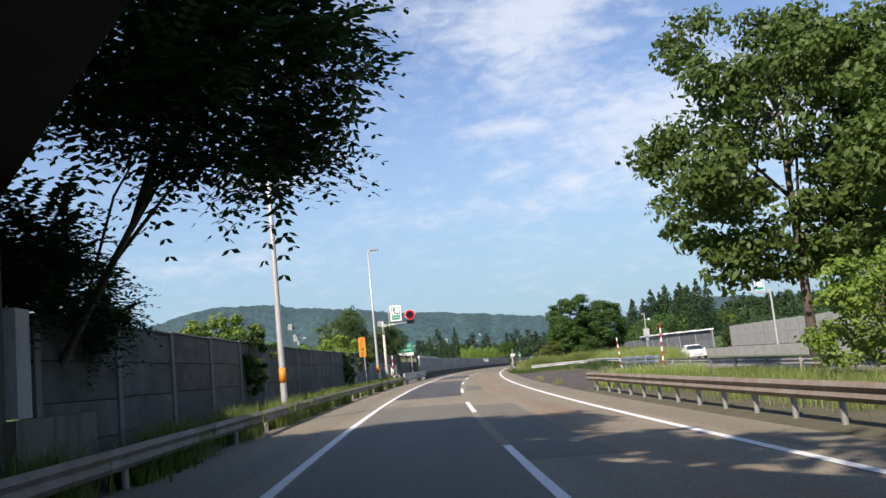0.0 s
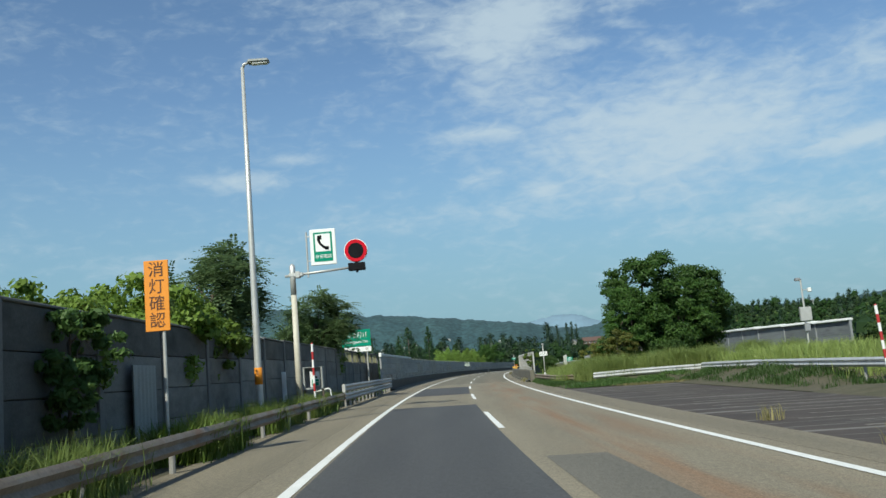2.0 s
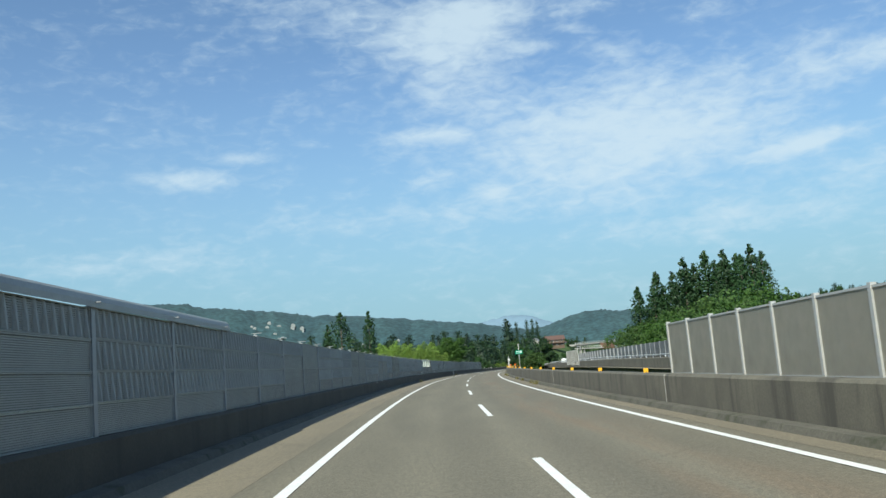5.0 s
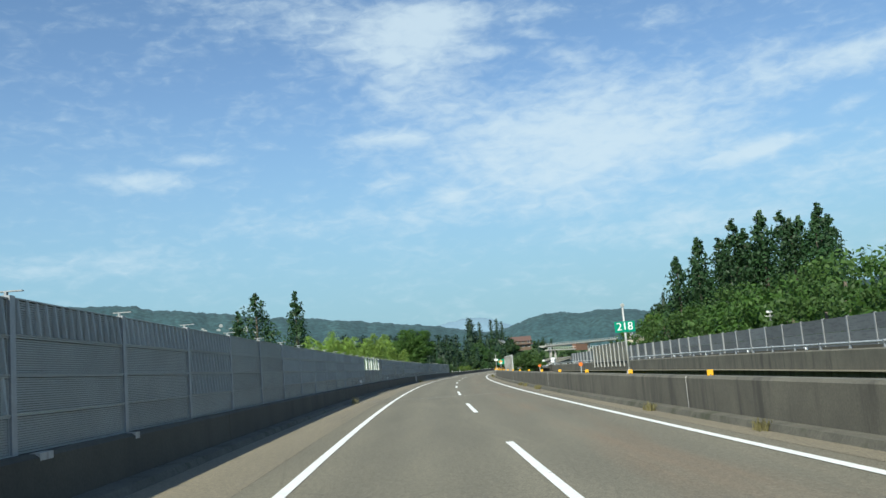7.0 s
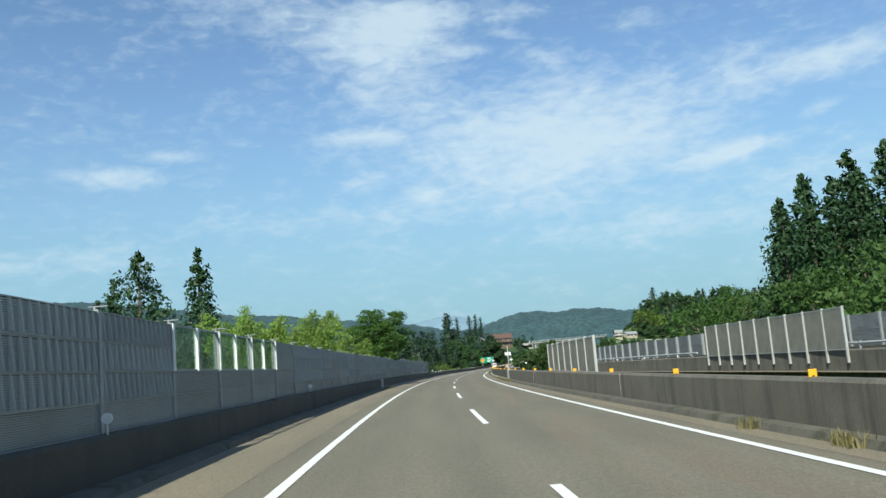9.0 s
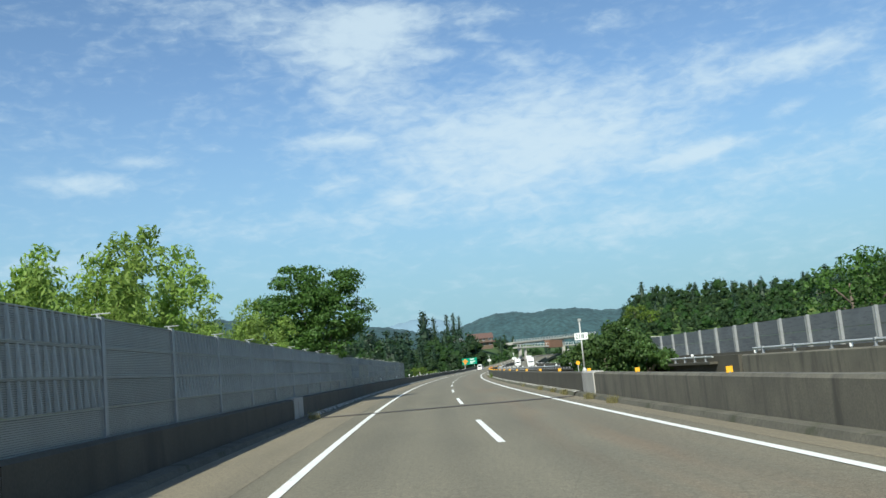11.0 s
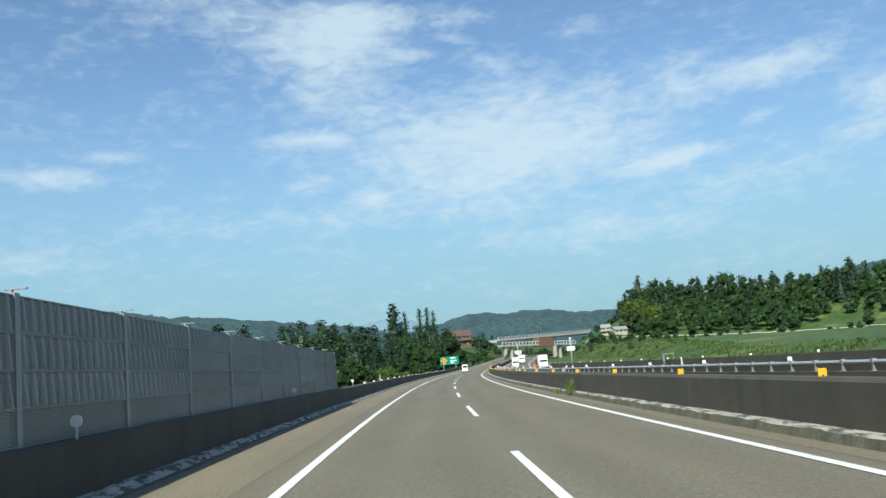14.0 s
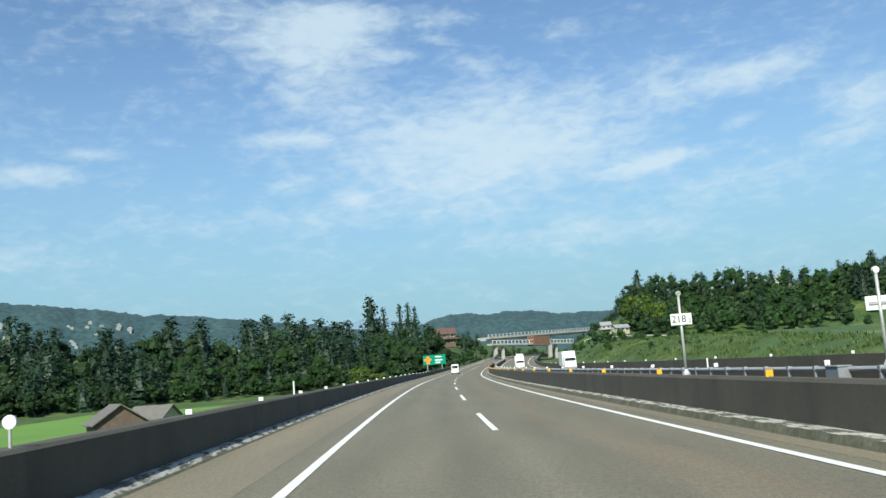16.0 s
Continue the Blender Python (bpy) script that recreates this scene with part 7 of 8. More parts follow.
# corrugated sheet leaning in the creeper
cs = thing("corrugated_sheet", place(66.2, -5.95, 0.0), "pale corrugated metal sheet in front of the wall", "metal sheet")
bm = bmesh.new()
prev = None
for i in range(37):
    y = -0.75 + 1.5 * i / 36
    x = 0.035 * math.cos(i * math.pi / 3)
    row = [bm.verts.new((x, y, 0.1)), bm.verts.new((x, y, 1.95)), bm.verts.new((x - 0.004, y, 1.95)), bm.verts.new((x - 0.004, y, 0.1))]
    if prev:
        for j in range(4):
            bm.faces.new((prev[j], prev[(j + 1) % 4], row[(j + 1) % 4], row[j]))
    prev = row
part("sheet", bm, PALE_METAL, cs)

# green river sign behind the wall
gs = thing("river_sign", place(112.0, -6.15, 0.0), "green river name sign on posts behind the noise wall", "sign")
for x in (-0.72, 0.72):
    part("post", rod((x, 0.09, -0.2), (x, 0.09, 4.6), 0.05), POLE_ZINC, gs)
bd = part("board", boxes((-1.05, 1.05, -0.02, 0.02, 3.42, 4.64), bevel=0.02), GREEN_SIGN, gs)
lettering("lettering", "魚野川", 0.50, WHITE, bd, Matrix.Translation((0, -0.026, 4.22)) @ FACE_BACK @ Matrix.Diagonal((1.05, 0.92, 1, 1)))
lettering("lettering", "Uonogawa Riv.", 0.29, WHITE, bd, Matrix.Translation((0, -0.026, 3.76)) @ FACE_BACK)
lw = part("lower_panel", boxes((-1.02, 1.04, -0.02, 0.02, 3.04, 3.40), bevel=0.01), WHITE, gs, "white panel half hidden by leaves")
lettering("lettering", "m", 0.30, INK, lw, Matrix.Translation((0.72, -0.026, 3.24)) @ FACE_BACK)
t = broadleaf("hanging_creeper", "leafy creeper growing over the river sign", 1.0, 0.55, 111, LEAF, leaf=0.15, clumps=16, per=26, low=0.05, trunk_r=0.02, limbs=2, category="creeper")
t.matrix_basis = spot(111.75, -6.15, 2.62, 0, 0.72)


def kilometre_post(s, u, h, text, small, green):
    k = thing("kilometre_post", place(s, u, h), ("green" if green else "white") + " kilometre plate on a thin galvanised post", "kilometre post", "kilometre posts")
    top, half, mid = (2.18, 0.335, 1.52) if green else (2.02, 0.27, 1.40)
    part("post", rod((0, 0, -0.03), (0, 0, top), 0.036, 0.032), POLE_ZINC, k, smooth=True)
    part("foot", tube(bmesh.new(), [(0, 0, -0.02), (0, 0, 0.05), (0, 0, 0.14)], [0.10, 0.09, 0.04], 12), POLE_ZINC, k)
    hd = part("reflector_head", tube(bmesh.new(), [(0, -0.04, top + 0.04), (0, 0.05, top + 0.04)], [0.065, 0.055], 14), POLE_ZINC, k, "round grey reflector head")
    part("lens", disc(bmesh.new(), (0, -0.045, top + 0.04), 0.045, 0.01, 14), PALE_METAL, hd)
    part("clamp", boxes((-0.05, 0.05, -0.03, 0.045, mid - 0.03, mid + 0.03), bevel=0.005), POLE_ZINC, k)
    pl = part("plate", boxes((-half, half, -0.055, -0.038, mid - half * 0.53, mid + half * 0.53), bevel=0.004), GREEN_SIGN if green else WHITE, k)
    ink = WHITE if green else INK_GREEN
    if small:
        lettering("lettering", text, 0.25, ink, pl, Matrix.Translation((-0.06, -0.058, mid)) @ FACE_BACK)
        lettering("lettering", small, 0.15, ink, pl, Matrix.Translation((0.21, -0.058, mid - 0.05)) @ FACE_BACK)
    else:
        lettering("lettering", text, 0.36, ink, pl, Matrix.Translation((0, -0.058, mid)) @ FACE_BACK)
    return k


INK_GREEN = material("dark_green_ink", (0.012, 0.06, 0.045), (0.012, 0.055, 0.04), scale=4, amount=0.1, rough=0.6, bump=0)
kilometre_post(109.3, 6.98, 0.66, "217", "9", False)
kilometre_post(208.2, 6.80, 0.92, "218", "", True)
kilometre_post(307.6, 6.80, 0.94, "218", "1", False)
kilometre_post(410.2, 6.78, 0.92, "218", "2", False)
kb = thing("kilometre_post", place_opp(407.3, 18.1, 0.90, 180), "white kilometre plate facing the other carriageway", "kilometre post", "kilometre posts")
part("post", rod((0, 0, -0.03), (0, 0, 2.1), 0.036), POLE_ZINC, kb, smooth=True)
part("plate", boxes((-0.30, 0.30, -0.055, -0.038, 1.24, 1.56), bevel=0.004), WHITE, kb)
part("clamp", boxes((-0.24, 0.24, -0.036, -0.01, 1.37, 1.43)), POLE_ZINC, kb)
part("foot", tube(bmesh.new(), [(0, 0, -0.02), (0, 0, 0.05), (0, 0, 0.14)], [0.10, 0.09, 0.04], 12), POLE_ZINC, kb)
part("reflector_head", disc(bmesh.new(), (0, 0, 2.14), 0.075, 0.08, 14), WHITE, kb)
jb = thing("junction_box", place_opp(408.6, 17.6, 0.62), "dark steel box beside the pipe rail", "junction box")
part("body", boxes((-0.16, 0.16, -0.35, 0.35, 0.0, 0.30), bevel=0.02), STEEL, jb)
part("lid", boxes((-0.18, 0.18, -0.37, 0.37, 0.30, 0.33), bevel=0.005), PALE_METAL, jb)
for s in (380.3, 419.2):
    wp = thing("marker_post", place_opp(s, 18.1, 0.90), "thin white marker post on the opposite parapet", "marker post", "opposite marker posts")
    part("post", rod((0, 0, -0.02), (0, 0, 0.34), 0.028), WHITE, wp)


def delineator(s, u, h, mat, label, group, kind="square"):
    d = thing("delineator", place(s, u, h), label, "reflector", group)
    part("stem", boxes((-0.02, 0.02, -0.02, 0.02, -0.02, 0.05)), STEEL, d)
    if kind == "square":
        part("reflector", boxes((-0.07, 0.07, -0.02, 0.02, 0.02, 0.155), bevel=0.006), mat, d)
    else:
        part("post", rod((0, 0, 0), (0, 0, 0.30), 0.02), POLE_ZINC, d)
        part("reflector", disc(bmesh.new(), (0, 0, 0.36), 0.085, 0.04, 18), mat, d)
    return d


yd = delineator(199.4, 6.70, 0.905, YELLOW, "small yellow reflector on the median parapet", "yellow reflectors")
for k in range(-6, 46):
    if k:
        copy_thing(yd, place(199.4 + 8.2 * k, 6.70, 0.905))
for s in (239.7, 263.8, 353.7, 374.3):
    delineator(s, -4.62, par_h(s) - 0.12, WHITE, "round white reflector in front of the noise barrier", "white reflectors", "round")
wd = delineator(406.7, -4.78, 0.87, WHITE, "small white reflector on the outer parapet", "white reflectors")
for k in range(1, 20):
    copy_thing(wd, place(406.7 + 8.15 * k, -4.78, 0.87))
delineator(398.5, -4.78, 0.87, WHITE, "round white reflector on a short post", "white reflectors", "round")
od = delineator(217.5, 6.75, 0.92, ORANGE, "round orange reflector on a short post", "orange reflectors", "round")
copy_thing(od, place(233.6, 6.75, 0.92))
delineator(308.8, 6.75, 0.92, YELLOW, "round yellow reflector on a short post", "orange reflectors", "round")
copy_thing(od, place(397.6, 6.75, 0.92))
vd = delineator(156.0, 18.12, 0.90 + opp(156.0), WHITE, "small white reflector on the opposite parapet", "opposite reflectors")
for k in range(1, 52):
    s = 156.0 + 8.2 * k
    if not 262 < s < 283:
        copy_thing(vd, place_opp(s, 18.12, 0.90))
for k in range(22):
    s = 370.0 + 10.0 * k
    copy_thing(vd, place_opp(s, 28.5, 0.86))
lp = thing("marker_post", place(421.5, -4.8, 0.87), "thin white marker post on the parapet", "marker post")
part("post", rod((0, 0, -0.02), (0, 0, 0.55), 0.03), WHITE, lp)

# steps over the opposite wall
ld = thing("access_ladder", place_opp(418.0, 27.9) @ Matrix.Diagonal((0.6, 0.6, 0.78, 1)), "grey steel access ladder over the far parapet", "ladder")
for x in (-0.35, 0.35):
    part("stile", boxes((-0.5, -0.42, x - 0.03, x + 0.03, 0.0, 1.75), (0.9, 0.98, x - 0.03, x + 0.03, -0.2, 1.75), (-0.5, 0.98, x - 0.03, x + 0.03, 1.70, 1.78)), STEEL, ld)
part("tread_plate", boxes((-0.5, 0.95, -0.35, 0.35, 1.72, 1.78), (-0.56, -0.50, -0.35, 0.35, 0.9, 1.8)), STEEL, ld)
cm = thing("camera_pole", place(269.7, 33.5, -0.5), "grey pole with a small traffic camera behind the wall", "camera pole")
part("pole", rod((0, 0, -3), (0, 0, 5.3), 0.06), POLE_ZINC, cm)
part("camera", boxes((-0.35, 0.25, -0.12, 0.12, 5.25, 5.5), (-0.6, 0.5, -0.05, 0.05, 4.9, 4.98), bevel=0.02), WHITE, cm)

ep = thing("equipment_pole", place(99.6, 21.5, mound(99.6, 21.5)), "grey pole with a pale control box and a small camera", "equipment pole")
part("pole", rod((0, 0, -0.3), (0, 0, 4.75), 0.06, 0.05), POLE_ZINC, ep)
part("control_box", boxes((-0.35, 0.30, -0.28, -0.06, 2.35, 3.15), bevel=0.02), POLE_ZINC, ep, "pale grey control box")
part("meter_box", boxes((-0.16, 0.16, -0.20, -0.06, 1.75, 2.2), bevel=0.015), STEEL, ep)
part("camera", boxes((-0.32, -0.06, -0.12, 0.14, 4.70, 4.88), (-0.10, 0.06, -0.04, 0.04, 4.76, 4.82), bevel=0.02), STEEL, ep)
lmp = part("side_arm", rod((0, 0, 4.15), (0.42, 0, 4.15), 0.022), POLE_ZINC, ep)
part("lamp_head", boxes((0.34, 0.54, -0.1, 0.1, 4.02, 4.26), bevel=0.03), WHITE, lmp, "small white lamp head")

# guide sign far ahead
ds = thing("direction_sign", place(612.0, -7.2, -0.3), "green direction sign with an orange block by the road", "sign")
for x in (-1.8, 1.8):
    part("post", rod((x, 0.1, -2.5), (x, 0.1, 4.3), 0.09), POLE_ZINC, ds)
bd = part("board", boxes((-2.8, 2.8, -0.03, 0.03, 2.2, 4.6), bevel=0.02), GREEN_SIGN, ds)
part("orange_block", boxes((-2.0, -1.2, -0.045, -0.031, 2.4, 4.3)), ORANGE_SIGN, bd)
part("orange_block", boxes((-2.6, -0.7, -0.045, -0.031, 3.2, 3.75)), ORANGE_SIGN, bd)
for z, w in ((4.1, 1.6), (3.3, 1.9), (2.7, 1.2)):
    part("text_bar", boxes((0.2, 0.2 + w, -0.045, -0.031, z - 0.14, z + 0.14)), WHITE, bd)


# ---- vehicles ----
def wheels(v, xs, ys, r=0.33, w=0.2):
    for x in xs:
        for y in ys:
            a = part("wheel", tube(bmesh.new(), [(x - w / 2, y, r), (x + w / 2, y, r)], r, 20), TYRE, v)
            part("rim", tube(bmesh.new(), [(x - w / 2 - 0.01, y, r), (x + w / 2 + 0.01, y, r)], r * 0.6, 16), STEEL, a)


def loft(bm, rows):
    """Body shell from cross-sections: (y, half width at foot, half width at roof, z0, z waist, z1)."""
    rings = []
    for y, w0, w1, z0, zw, z1 in rows:
        rings.append([bm.verts.new(p) for p in ((-w0, y, z0), (w0, y, z0), (w0, y, zw), (w1, y, z1), (-w1, y, z1), (-w0, y, zw))])
    for a, b in zip(rings, rings[1:]):
        for k in range(6):
            bm.faces.new((a[k], a[(k + 1) % 6], b[(k + 1) % 6], b[k]))
    bm.faces.new(rings[0][::-1])
    bm.faces.new(rings[-1])
    return bm


van = thing("van", place(566.0, 0.1, 0.0), "small white van driving ahead in the lane", "van")
bm = loft(bmesh.new(), ((-1.75, 0.72, 0.60, 0.35, 1.0, 1.75), (-1.68, 0.75, 0.64, 0.25, 1.0, 1.86), (0.9, 0.75, 0.64, 0.25, 1.0, 1.88), (1.45, 0.75, 0.62, 0.25, 1.0, 1.35), (1.75, 0.70, 0.55, 0.3, 0.8, 0.95)))
part("body", bm, WHITE, van)
part("rear_window", boxes((-0.55, 0.55, -1.78, -1.70, 1.10, 1.62), bevel=0.02), GLASS, van, "dark rear window")
for x in (-0.70, 0.70):
    part("side_window", boxes((x - 0.03, x + 0.03, -1.4, 0.9, 1.12, 1.6)), GLASS, van)
    part("tail_lamp", boxes((x * 0.95 - 0.06, x * 0.95 + 0.06, -1.79, -1.72, 0.72, 1.02)), LAMP_RED, van)
part("bumper", boxes((-0.74, 0.74, -1.84, -1.70, 0.28, 0.5), bevel=0.03), WHITE, van)
part("number_plate", boxes((-0.17, 0.17, -1.86, -1.84, 0.55, 0.7)), YELLOW, van)
wheels(van, (-0.62, 0.62), (-1.15, 1.15), 0.28, 0.16)


def truck(s, u, label, cargo=True, k=1.0):
    tr = thing("truck", place_opp(s, u, 0.0, 180) @ Matrix.Scale(k, 4), label, "truck", "oncoming trucks")
    bm = loft(bmesh.new(), ((0.0, 1.05, 1.0, 0.55, 1.6, 2.6), (1.55, 1.05, 0.95, 0.5, 1.5, 2.5), (1.85, 1.02, 0.9, 0.5, 1.4, 1.6)))
    part("cab", bm, WHITE, tr)
    part("windscreen", boxes((-0.88, 0.88, 1.60, 1.80, 1.52, 2.25), bevel=0.02), GLASS, tr)
    part("bumper", boxes((-1.06, 1.06, 1.75, 1.98, 0.4, 0.75), bevel=0.03), STEEL, tr)
    for x in (-0.8, 0.8):
        part("headlamp", boxes((x - 0.14, x + 0.14, 1.84, 1.92, 0.82, 1.02)), WHITE, tr)
    if cargo:
        part("cargo_box", boxes((-1.15, 1.15, -6.0, -0.12, 0.95, 3.45), bevel=0.04), WHITE, tr)
        part("wind_deflector", loft(bmesh.new(), ((0.0, 0.9, 0.9, 2.6, 3.0, 3.4), (0.9, 0.85, 0.7, 2.58, 2.62, 2.7))), WHITE, tr)
    part("chassis", boxes((-0.45, 0.45, -5.8, 1.3, 0.55, 0.9)), BLACK, tr)
    wheels(tr, (-0.9, 0.9), (0.95, -4.4), 0.45, 0.26)
    return tr


truck(505.0, 26.0, "white box truck coming on the opposite carriageway", k=0.74)
truck(560.0, 22.6, "white box truck farther off on the opposite carriageway", k=0.76)
truck(640.0, 24.0, "white truck far off on the opposite carriageway", k=0.85)


car = thing("car", place_opp(92.0, 24.6, 0.02, 180), "white saloon car coming on the opposite carriageway", "car")
part("body", loft(bmesh.new(), ((-2.2, 0.80, 0.72, 0.38, 0.72, 0.92), (-1.95, 0.88, 0.80, 0.24, 0.78, 1.00), (1.0, 0.90, 0.82, 0.22, 0.76, 0.98), (1.95, 0.86, 0.78, 0.24, 0.66, 0.80), (2.25, 0.72, 0.66, 0.32, 0.52, 0.62))), WHITE, car)
part("roof", loft(bmesh.new(), ((-1.55, 0.74, 0.58, 0.96, 1.18, 1.36), (-0.9, 0.76, 0.60, 0.96, 1.22, 1.45), (0.1, 0.76, 0.60, 0.96, 1.22, 1.45), (0.35, 0.76, 0.60, 0.96, 1.18, 1.38))), WHITE, car)
part("windscreen", loft(bmesh.new(), ((0.34, 0.735, 0.575, 0.96, 1.15, 1.37), (1.12, 0.76, 0.72, 0.93, 0.96, 1.0))), GLASS, car)
for x in (-1, 1):
    part("side_window", boxes((x * 0.70 - 0.05, x * 0.70 + 0.05, -1.2, 0.3, 1.02, 1.30), bevel=0.02), GLASS, car)
    part("headlamp", boxes((x * 0.62 - 0.16, x * 0.62 + 0.16, 2.0, 2.2, 0.58, 0.72), bevel=0.03), PALE_METAL, car)
    part("mirror", boxes((x * 0.98 - 0.09, x * 0.98 + 0.09, 0.55, 0.68, 0.95, 1.08), bevel=0.03), WHITE, car)
part("grille", boxes((-0.5, 0.5, 2.12, 2.25, 0.36, 0.54), bevel=0.02), BLACK, car)
wheels(car, (-0.80, 0.80), (-1.35, 1.40), 0.32, 0.2)

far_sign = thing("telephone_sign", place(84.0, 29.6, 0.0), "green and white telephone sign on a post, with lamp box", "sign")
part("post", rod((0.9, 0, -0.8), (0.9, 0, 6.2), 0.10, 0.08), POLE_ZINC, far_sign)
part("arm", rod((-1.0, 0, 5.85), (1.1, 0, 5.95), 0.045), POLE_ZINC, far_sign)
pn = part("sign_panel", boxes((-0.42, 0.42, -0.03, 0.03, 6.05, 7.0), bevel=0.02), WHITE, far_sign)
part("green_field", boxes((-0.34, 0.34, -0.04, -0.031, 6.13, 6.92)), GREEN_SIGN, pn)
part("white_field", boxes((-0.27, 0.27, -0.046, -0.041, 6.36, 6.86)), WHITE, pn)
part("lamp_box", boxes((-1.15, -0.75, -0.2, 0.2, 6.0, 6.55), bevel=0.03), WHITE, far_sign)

# ---- houses, the overbridge, fences far off ----
def gable(bm, x0, x1, y0, y1, z, rise, over=0.6, thick=0.18):
    """A pitched roof slab along x with overhanging eaves."""
    ym = (y0 + y1) / 2
    prof = ((y0 - over, z - over * rise / (ym - y0)), (ym, z + rise), (y1 + over, z - over * rise / (y1 - ym)))
    low = [(y, h - thick) for y, h in prof]
    ring = list(prof) + low[::-1]
    a = [bm.verts.new((x0 - over, y, h)) for y, h in ring]
    b = [bm.verts.new((x1 + over, y, h)) for y, h in ring]
    for k in range(6):
        bm.faces.new((a[k], a[(k + 1) % 6], b[(k + 1) % 6], b[k]))
    bm.faces.new(a[::-1])
    bm.faces.new(b)
    return bm


def house(x, y, z, turn, w, d, floors, label, wall, roof, k=1.0):
    hs = thing("house", Matrix.Translation((x, y, z)) @ Matrix.Rotation(radians(turn), 4, "Z") @ Matrix.Scale(k, 4), label, "house", "houses")
    h = 2.7 * floors
    bm = boxes((-w / 2, w / 2, -d / 2, d / 2, -1.5, h))
    part("wall", bm, wall, hs)
    bm = gable(bmesh.new(), -w / 2, w / 2, -d / 2, d / 2, h, d * 0.34)
    part("roof", bm, roof, hs)
    for e in (-1, 1):
        bm = bmesh.new()
        x0, x1 = sorted((e * (w / 2 - 0.15), e * (w / 2 - 0.01)))
        a, b = [[bm.verts.new(q) for q in ((xx, -d / 2, h), (xx, d / 2, h), (xx, 0, h + d * 0.34 - 0.15))] for xx in (x0, x1)]
        bm.faces.new(a)
        bm.faces.new(b[::-1])
        for k in range(3):
            bm.faces.new((a[k], b[k], b[(k + 1) % 3], a[(k + 1) % 3]))
        part("gable_wall", bm, wall, hs)
    if floors > 1:
        part("lower_roof", gable(bmesh.new(), -w / 2 - 1.2, w / 2 + 1.2, -d / 2 - 1.4, d / 2 + 1.4, 2.6, 0.9, 0.3), roof, hs)
    for f in range(floors):
        for i in range(max(2, int(w / 3))):
            xx = -w / 2 + w * (i + 0.5) / max(2, int(w / 3))
            wn = part("window", boxes((xx - 0.8, xx + 0.8, -d / 2 - 0.06, -d / 2 + 0.02, 2.7 * f + 0.7, 2.7 * f + 2.0)), WHITE, hs)
            part("pane", boxes((xx - 0.72, xx + 0.72, -d / 2 - 0.075, -d / 2 - 0.055, 2.7 * f + 0.78, 2.7 * f + 1.92)), GLASS, wn)
    return hs


FARM_ROOF = material("farm_roof", (0.17, 0.155, 0.14), (0.12, 0.11, 0.10), scale=1.5, fine=9, amount=0.3, rough=0.7)
p = road(528.0, -52.0)
zf = land(p.x, p.y)
house(p.x, p.y, zf, 104, 8.0, 7.4, 1, "low farmhouse with a grey-brown metal roof in the rice field", WOOD_WALL, FARM_ROOF)
house(p.x + 5.5, p.y + 8.0, zf, -35, 6.5, 5.0, 1, "farm shed with a grey roof beside the farmhouse", HOUSE_WALL, FARM_ROOF)
house(201, 869, 15.5, -8, 14, 8, 2, "large traditional house with brown tiled roofs on the hill", WOOD_WALL, ROOF, 1.15)
house(186, 874, 15.5, 60, 8, 7, 2, "white house with a grey roof behind the trees", PALE_CONCRETE, GREY_ROOF, 1.1)
house(247, 757, land(247, 757), -20, 6, 6, 2, "pale two-storey house above the road bank", HOUSE_WALL, GREY_ROOF, 0.72)
house(257, 762, land(257, 762), 5, 9, 5, 1, "low pale house beside the larger one", HOUSE_WALL, GREY_ROOF, 0.8)
house(385, 812, land(385, 812) + 1.0, -25, 5, 4, 1, "small white house on the wooded slope", WHITE, GREY_ROOF)

# the overbridge: a pale upper deck and a lower one with a white fence
def span(name, a, b, z0, z1, half, thick, mat, parent, label=""):
    """A beam between two plan points at given heights, in the parent's frame."""
    inv = parent.matrix_world.inverted()
    a, b = Vector(a), Vector(b)
    side = Vector((b.y - a.y, a.x - b.x)).normalized() * half
    bm = bmesh.new()
    ring = []
    for p, z in ((a, z0), (b, z1)):
        ring.append([bm.verts.new(inv @ Vector((p.x + e * side.x, p.y + e * side.y, z + d))) for e, d in ((-1, 0), (1, 0), (1, thick), (-1, thick))])
    for k in range(4):
        bm.faces.new((ring[0][k], ring[0][(k + 1) % 4], ring[1][(k + 1) % 4], ring[1][k]))
    bm.faces.new(ring[0][::-1])
    bm.faces.new(ring[1])
    return part(name, bm, mat, parent, label)


BR_A, BR_B = (176.0, 724.0), (236.0, 757.0)
br = thing("overbridge", Matrix.Translation((*BR_A, 4.0)), "pale road bridge crossing over the carriageways", "bridge")
span("deck", BR_A, BR_B, 12.7, 14.2, 3.0, 0.7, PALE_CONCRETE, br)
span("girder", BR_A, BR_B, 12.1, 13.5, 1.6, 0.6, PALE_CONCRETE, br)
for k in range(31):
    f = k / 30
    m = Matrix.Translation((60 * f, 33 * f, 1.5 * f + 9.4)) @ Matrix.Rotation(radians(28.8), 4, "Z")
    part("baluster", boxes((-0.14, 0.14, -3.02, -2.88, 0.0, 1.1)), WHITE, br).matrix_basis = m
off = Vector((0.482, -0.876)) * 2.95
for dz, th in ((13.45, 0.25), (14.3, 0.2)):
    span("rail", Vector(BR_A) + off, Vector(BR_B) + off, dz, dz + 1.5, 0.08, th, PALE_METAL, br)
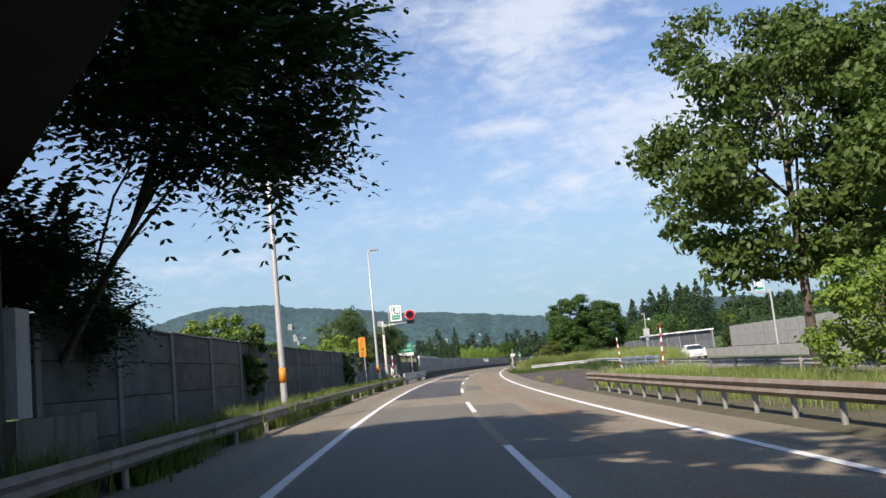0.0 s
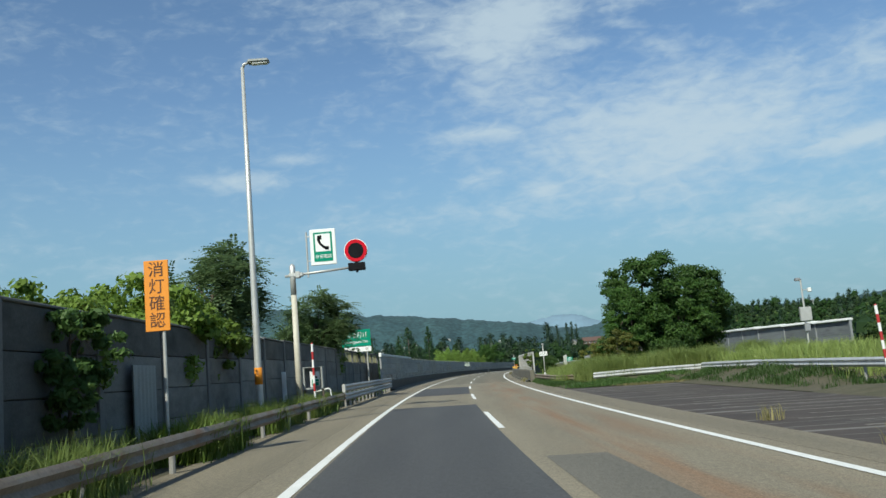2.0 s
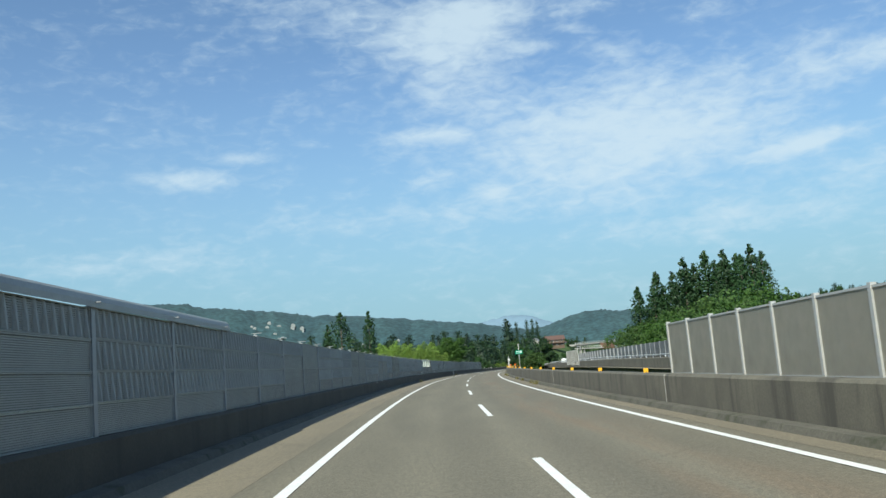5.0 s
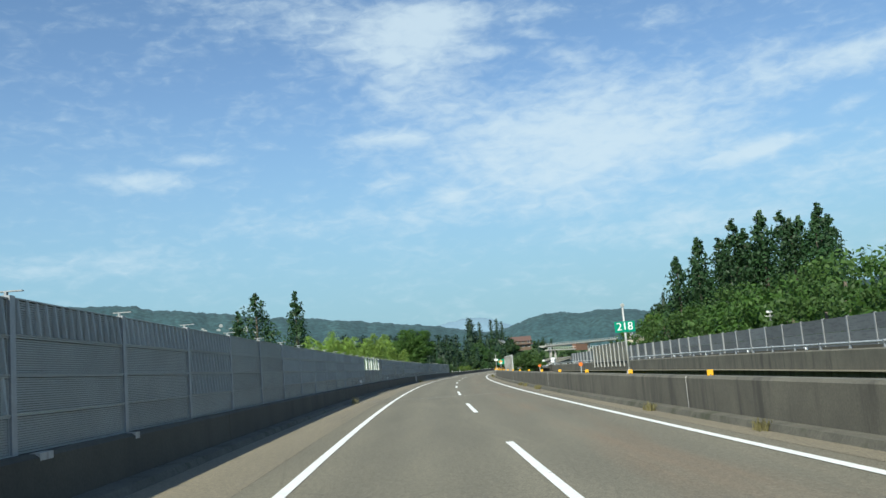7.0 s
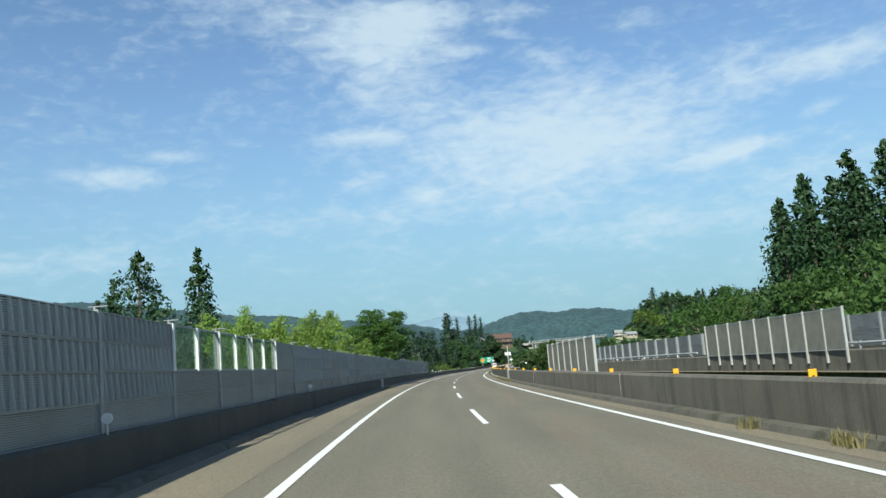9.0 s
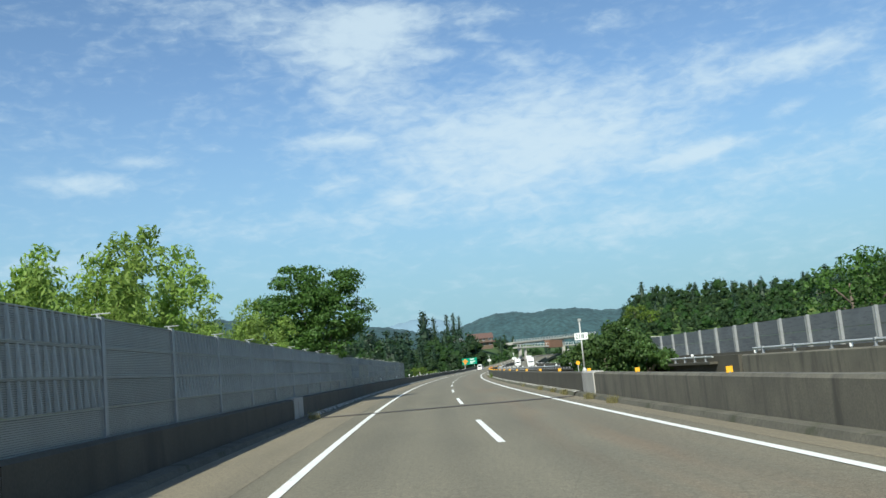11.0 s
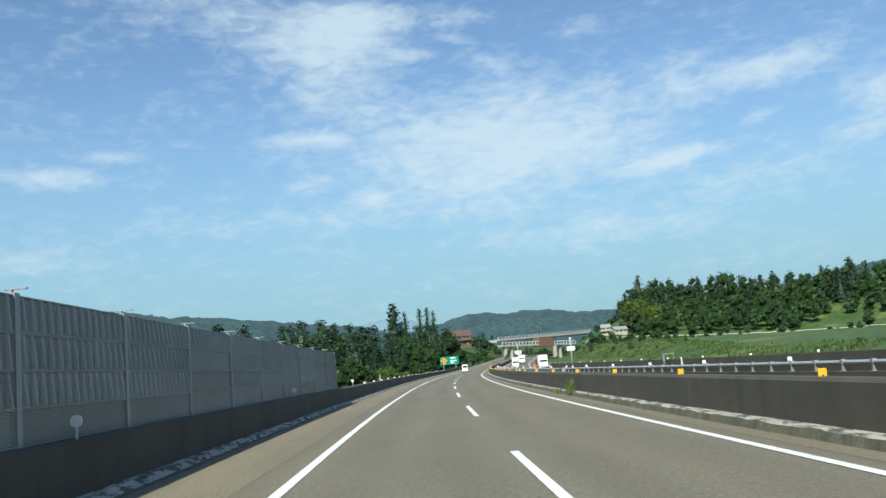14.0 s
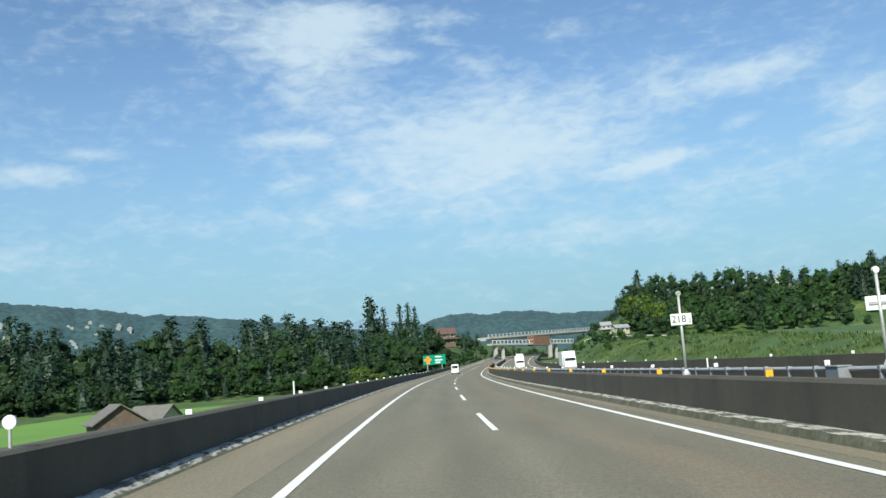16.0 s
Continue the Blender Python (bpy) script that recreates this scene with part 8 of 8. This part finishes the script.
for f in (0.10, 0.62):
    p = Vector(BR_A).lerp(Vector(BR_B), f)
    part("pier", boxes((p.x - BR_A[0] - 0.8, p.x - BR_A[0] + 0.8, p.y - BR_A[1] - 0.8, p.y - BR_A[1] + 0.8, -3.0, 8.1 + 1.4 * f), bevel=0.08), PALE_CONCRETE, br)
lb = thing("footbridge", Matrix.Translation((177.0, 719.0, 4.0)), "lower pale bridge with a white fence and a brown middle", "bridge")
LO_A, LO_B = (177.0, 719.0), (222.0, 742.0)
span("deck", LO_A, LO_B, 10.0, 8.9, 1.6, 0.7, PALE_CONCRETE, lb)
for k in range(24):
    f = k / 23
    if 0.46 < f < 0.66:
        continue
    m = Matrix.Translation((45 * f, 23 * f, 6.7 - 1.1 * f)) @ Matrix.Rotation(radians(27), 4, "Z")
    part("baluster", boxes((-0.12, 0.12, -1.62, -1.50, 0.0, 1.2)), WHITE, lb).matrix_basis = m
off = Vector((0.455, -0.89)) * 1.56
span("rail", Vector(LO_A) + off, Vector(LO_B) + off, 11.8, 10.7, 0.07, 0.16, WHITE, lb)
m0, m1 = Vector(LO_A).lerp(Vector(LO_B), 0.48), Vector(LO_A).lerp(Vector(LO_B), 0.68)
span("brown_panel", m0 - Vector((0, 0.4)), m1 - Vector((0, 0.4)), 9.0, 8.7, 1.8, 4.0, RUST_DECK, lb, "rust-brown middle part")
for f in (0.14, 0.80):
    p = Vector(LO_A).lerp(Vector(LO_B), f) - Vector(LO_A)
    part("pier", boxes((p.x - 0.6, p.x + 0.6, p.y - 0.6, p.y + 0.6, -3.0, 5.7), bevel=0.08), PALE_CONCRETE, lb)

# white guard fence along the hill lane
p = road(float(right_edge(38.0)) - 1.5, 38.0)
fn = thing("guard_fence", Matrix.Translation((p.x, p.y, land(p.x, p.y))), "low white guard fence along the hillside lane", "fence")
inv = fn.matrix_world.inverted()
pts = []
for k in range(42):
    u = 38.0 + 4.5 * k
    q = road(float(right_edge(u)) - 1.5, u)
    pts.append(inv @ Vector((q.x, q.y, land(q.x, q.y) + 0.8)))
part("rail", tube(bmesh.new(), pts, 0.28, 5), PALE_CONCRETE, fn)
pm = mesh_of("post", boxes((-0.1, 0.1, -0.1, 0.1, -1.2, 0.0)), WHITE)
for q in pts[::2]:
    shared("post", pm, fn, Matrix.Translation(q))

# rice fields on the left, laid a little above the meadow
def field(s0, s1, u0, u1, label):
    verts, faces = [], []
    n, k = 14, 7
    for i in range(n + 1):
        for j in range(k + 1):
            q = road(s0 + (s1 - s0) * i / n, u0 + (u1 - u0) * j / k)
            verts.append((q.x, q.y, land(q.x, q.y) + 0.22))
    for i in range(n):
        for j in range(k):
            a = i * (k + 1) + j
            faces.append((a, a + 1, a + k + 2, a + k + 1))
    return tagged(link_mesh("rice_field", verts, faces, FIELD), label, "rice field", "rice fields", "structure")


field(398, 505, -58, -16, "bright green rice field below the road")
field(508, 600, -44, -18, "bright green rice field beside the farmhouse")
field(420, 640, -110, -62, "bright green rice field farther from the road")
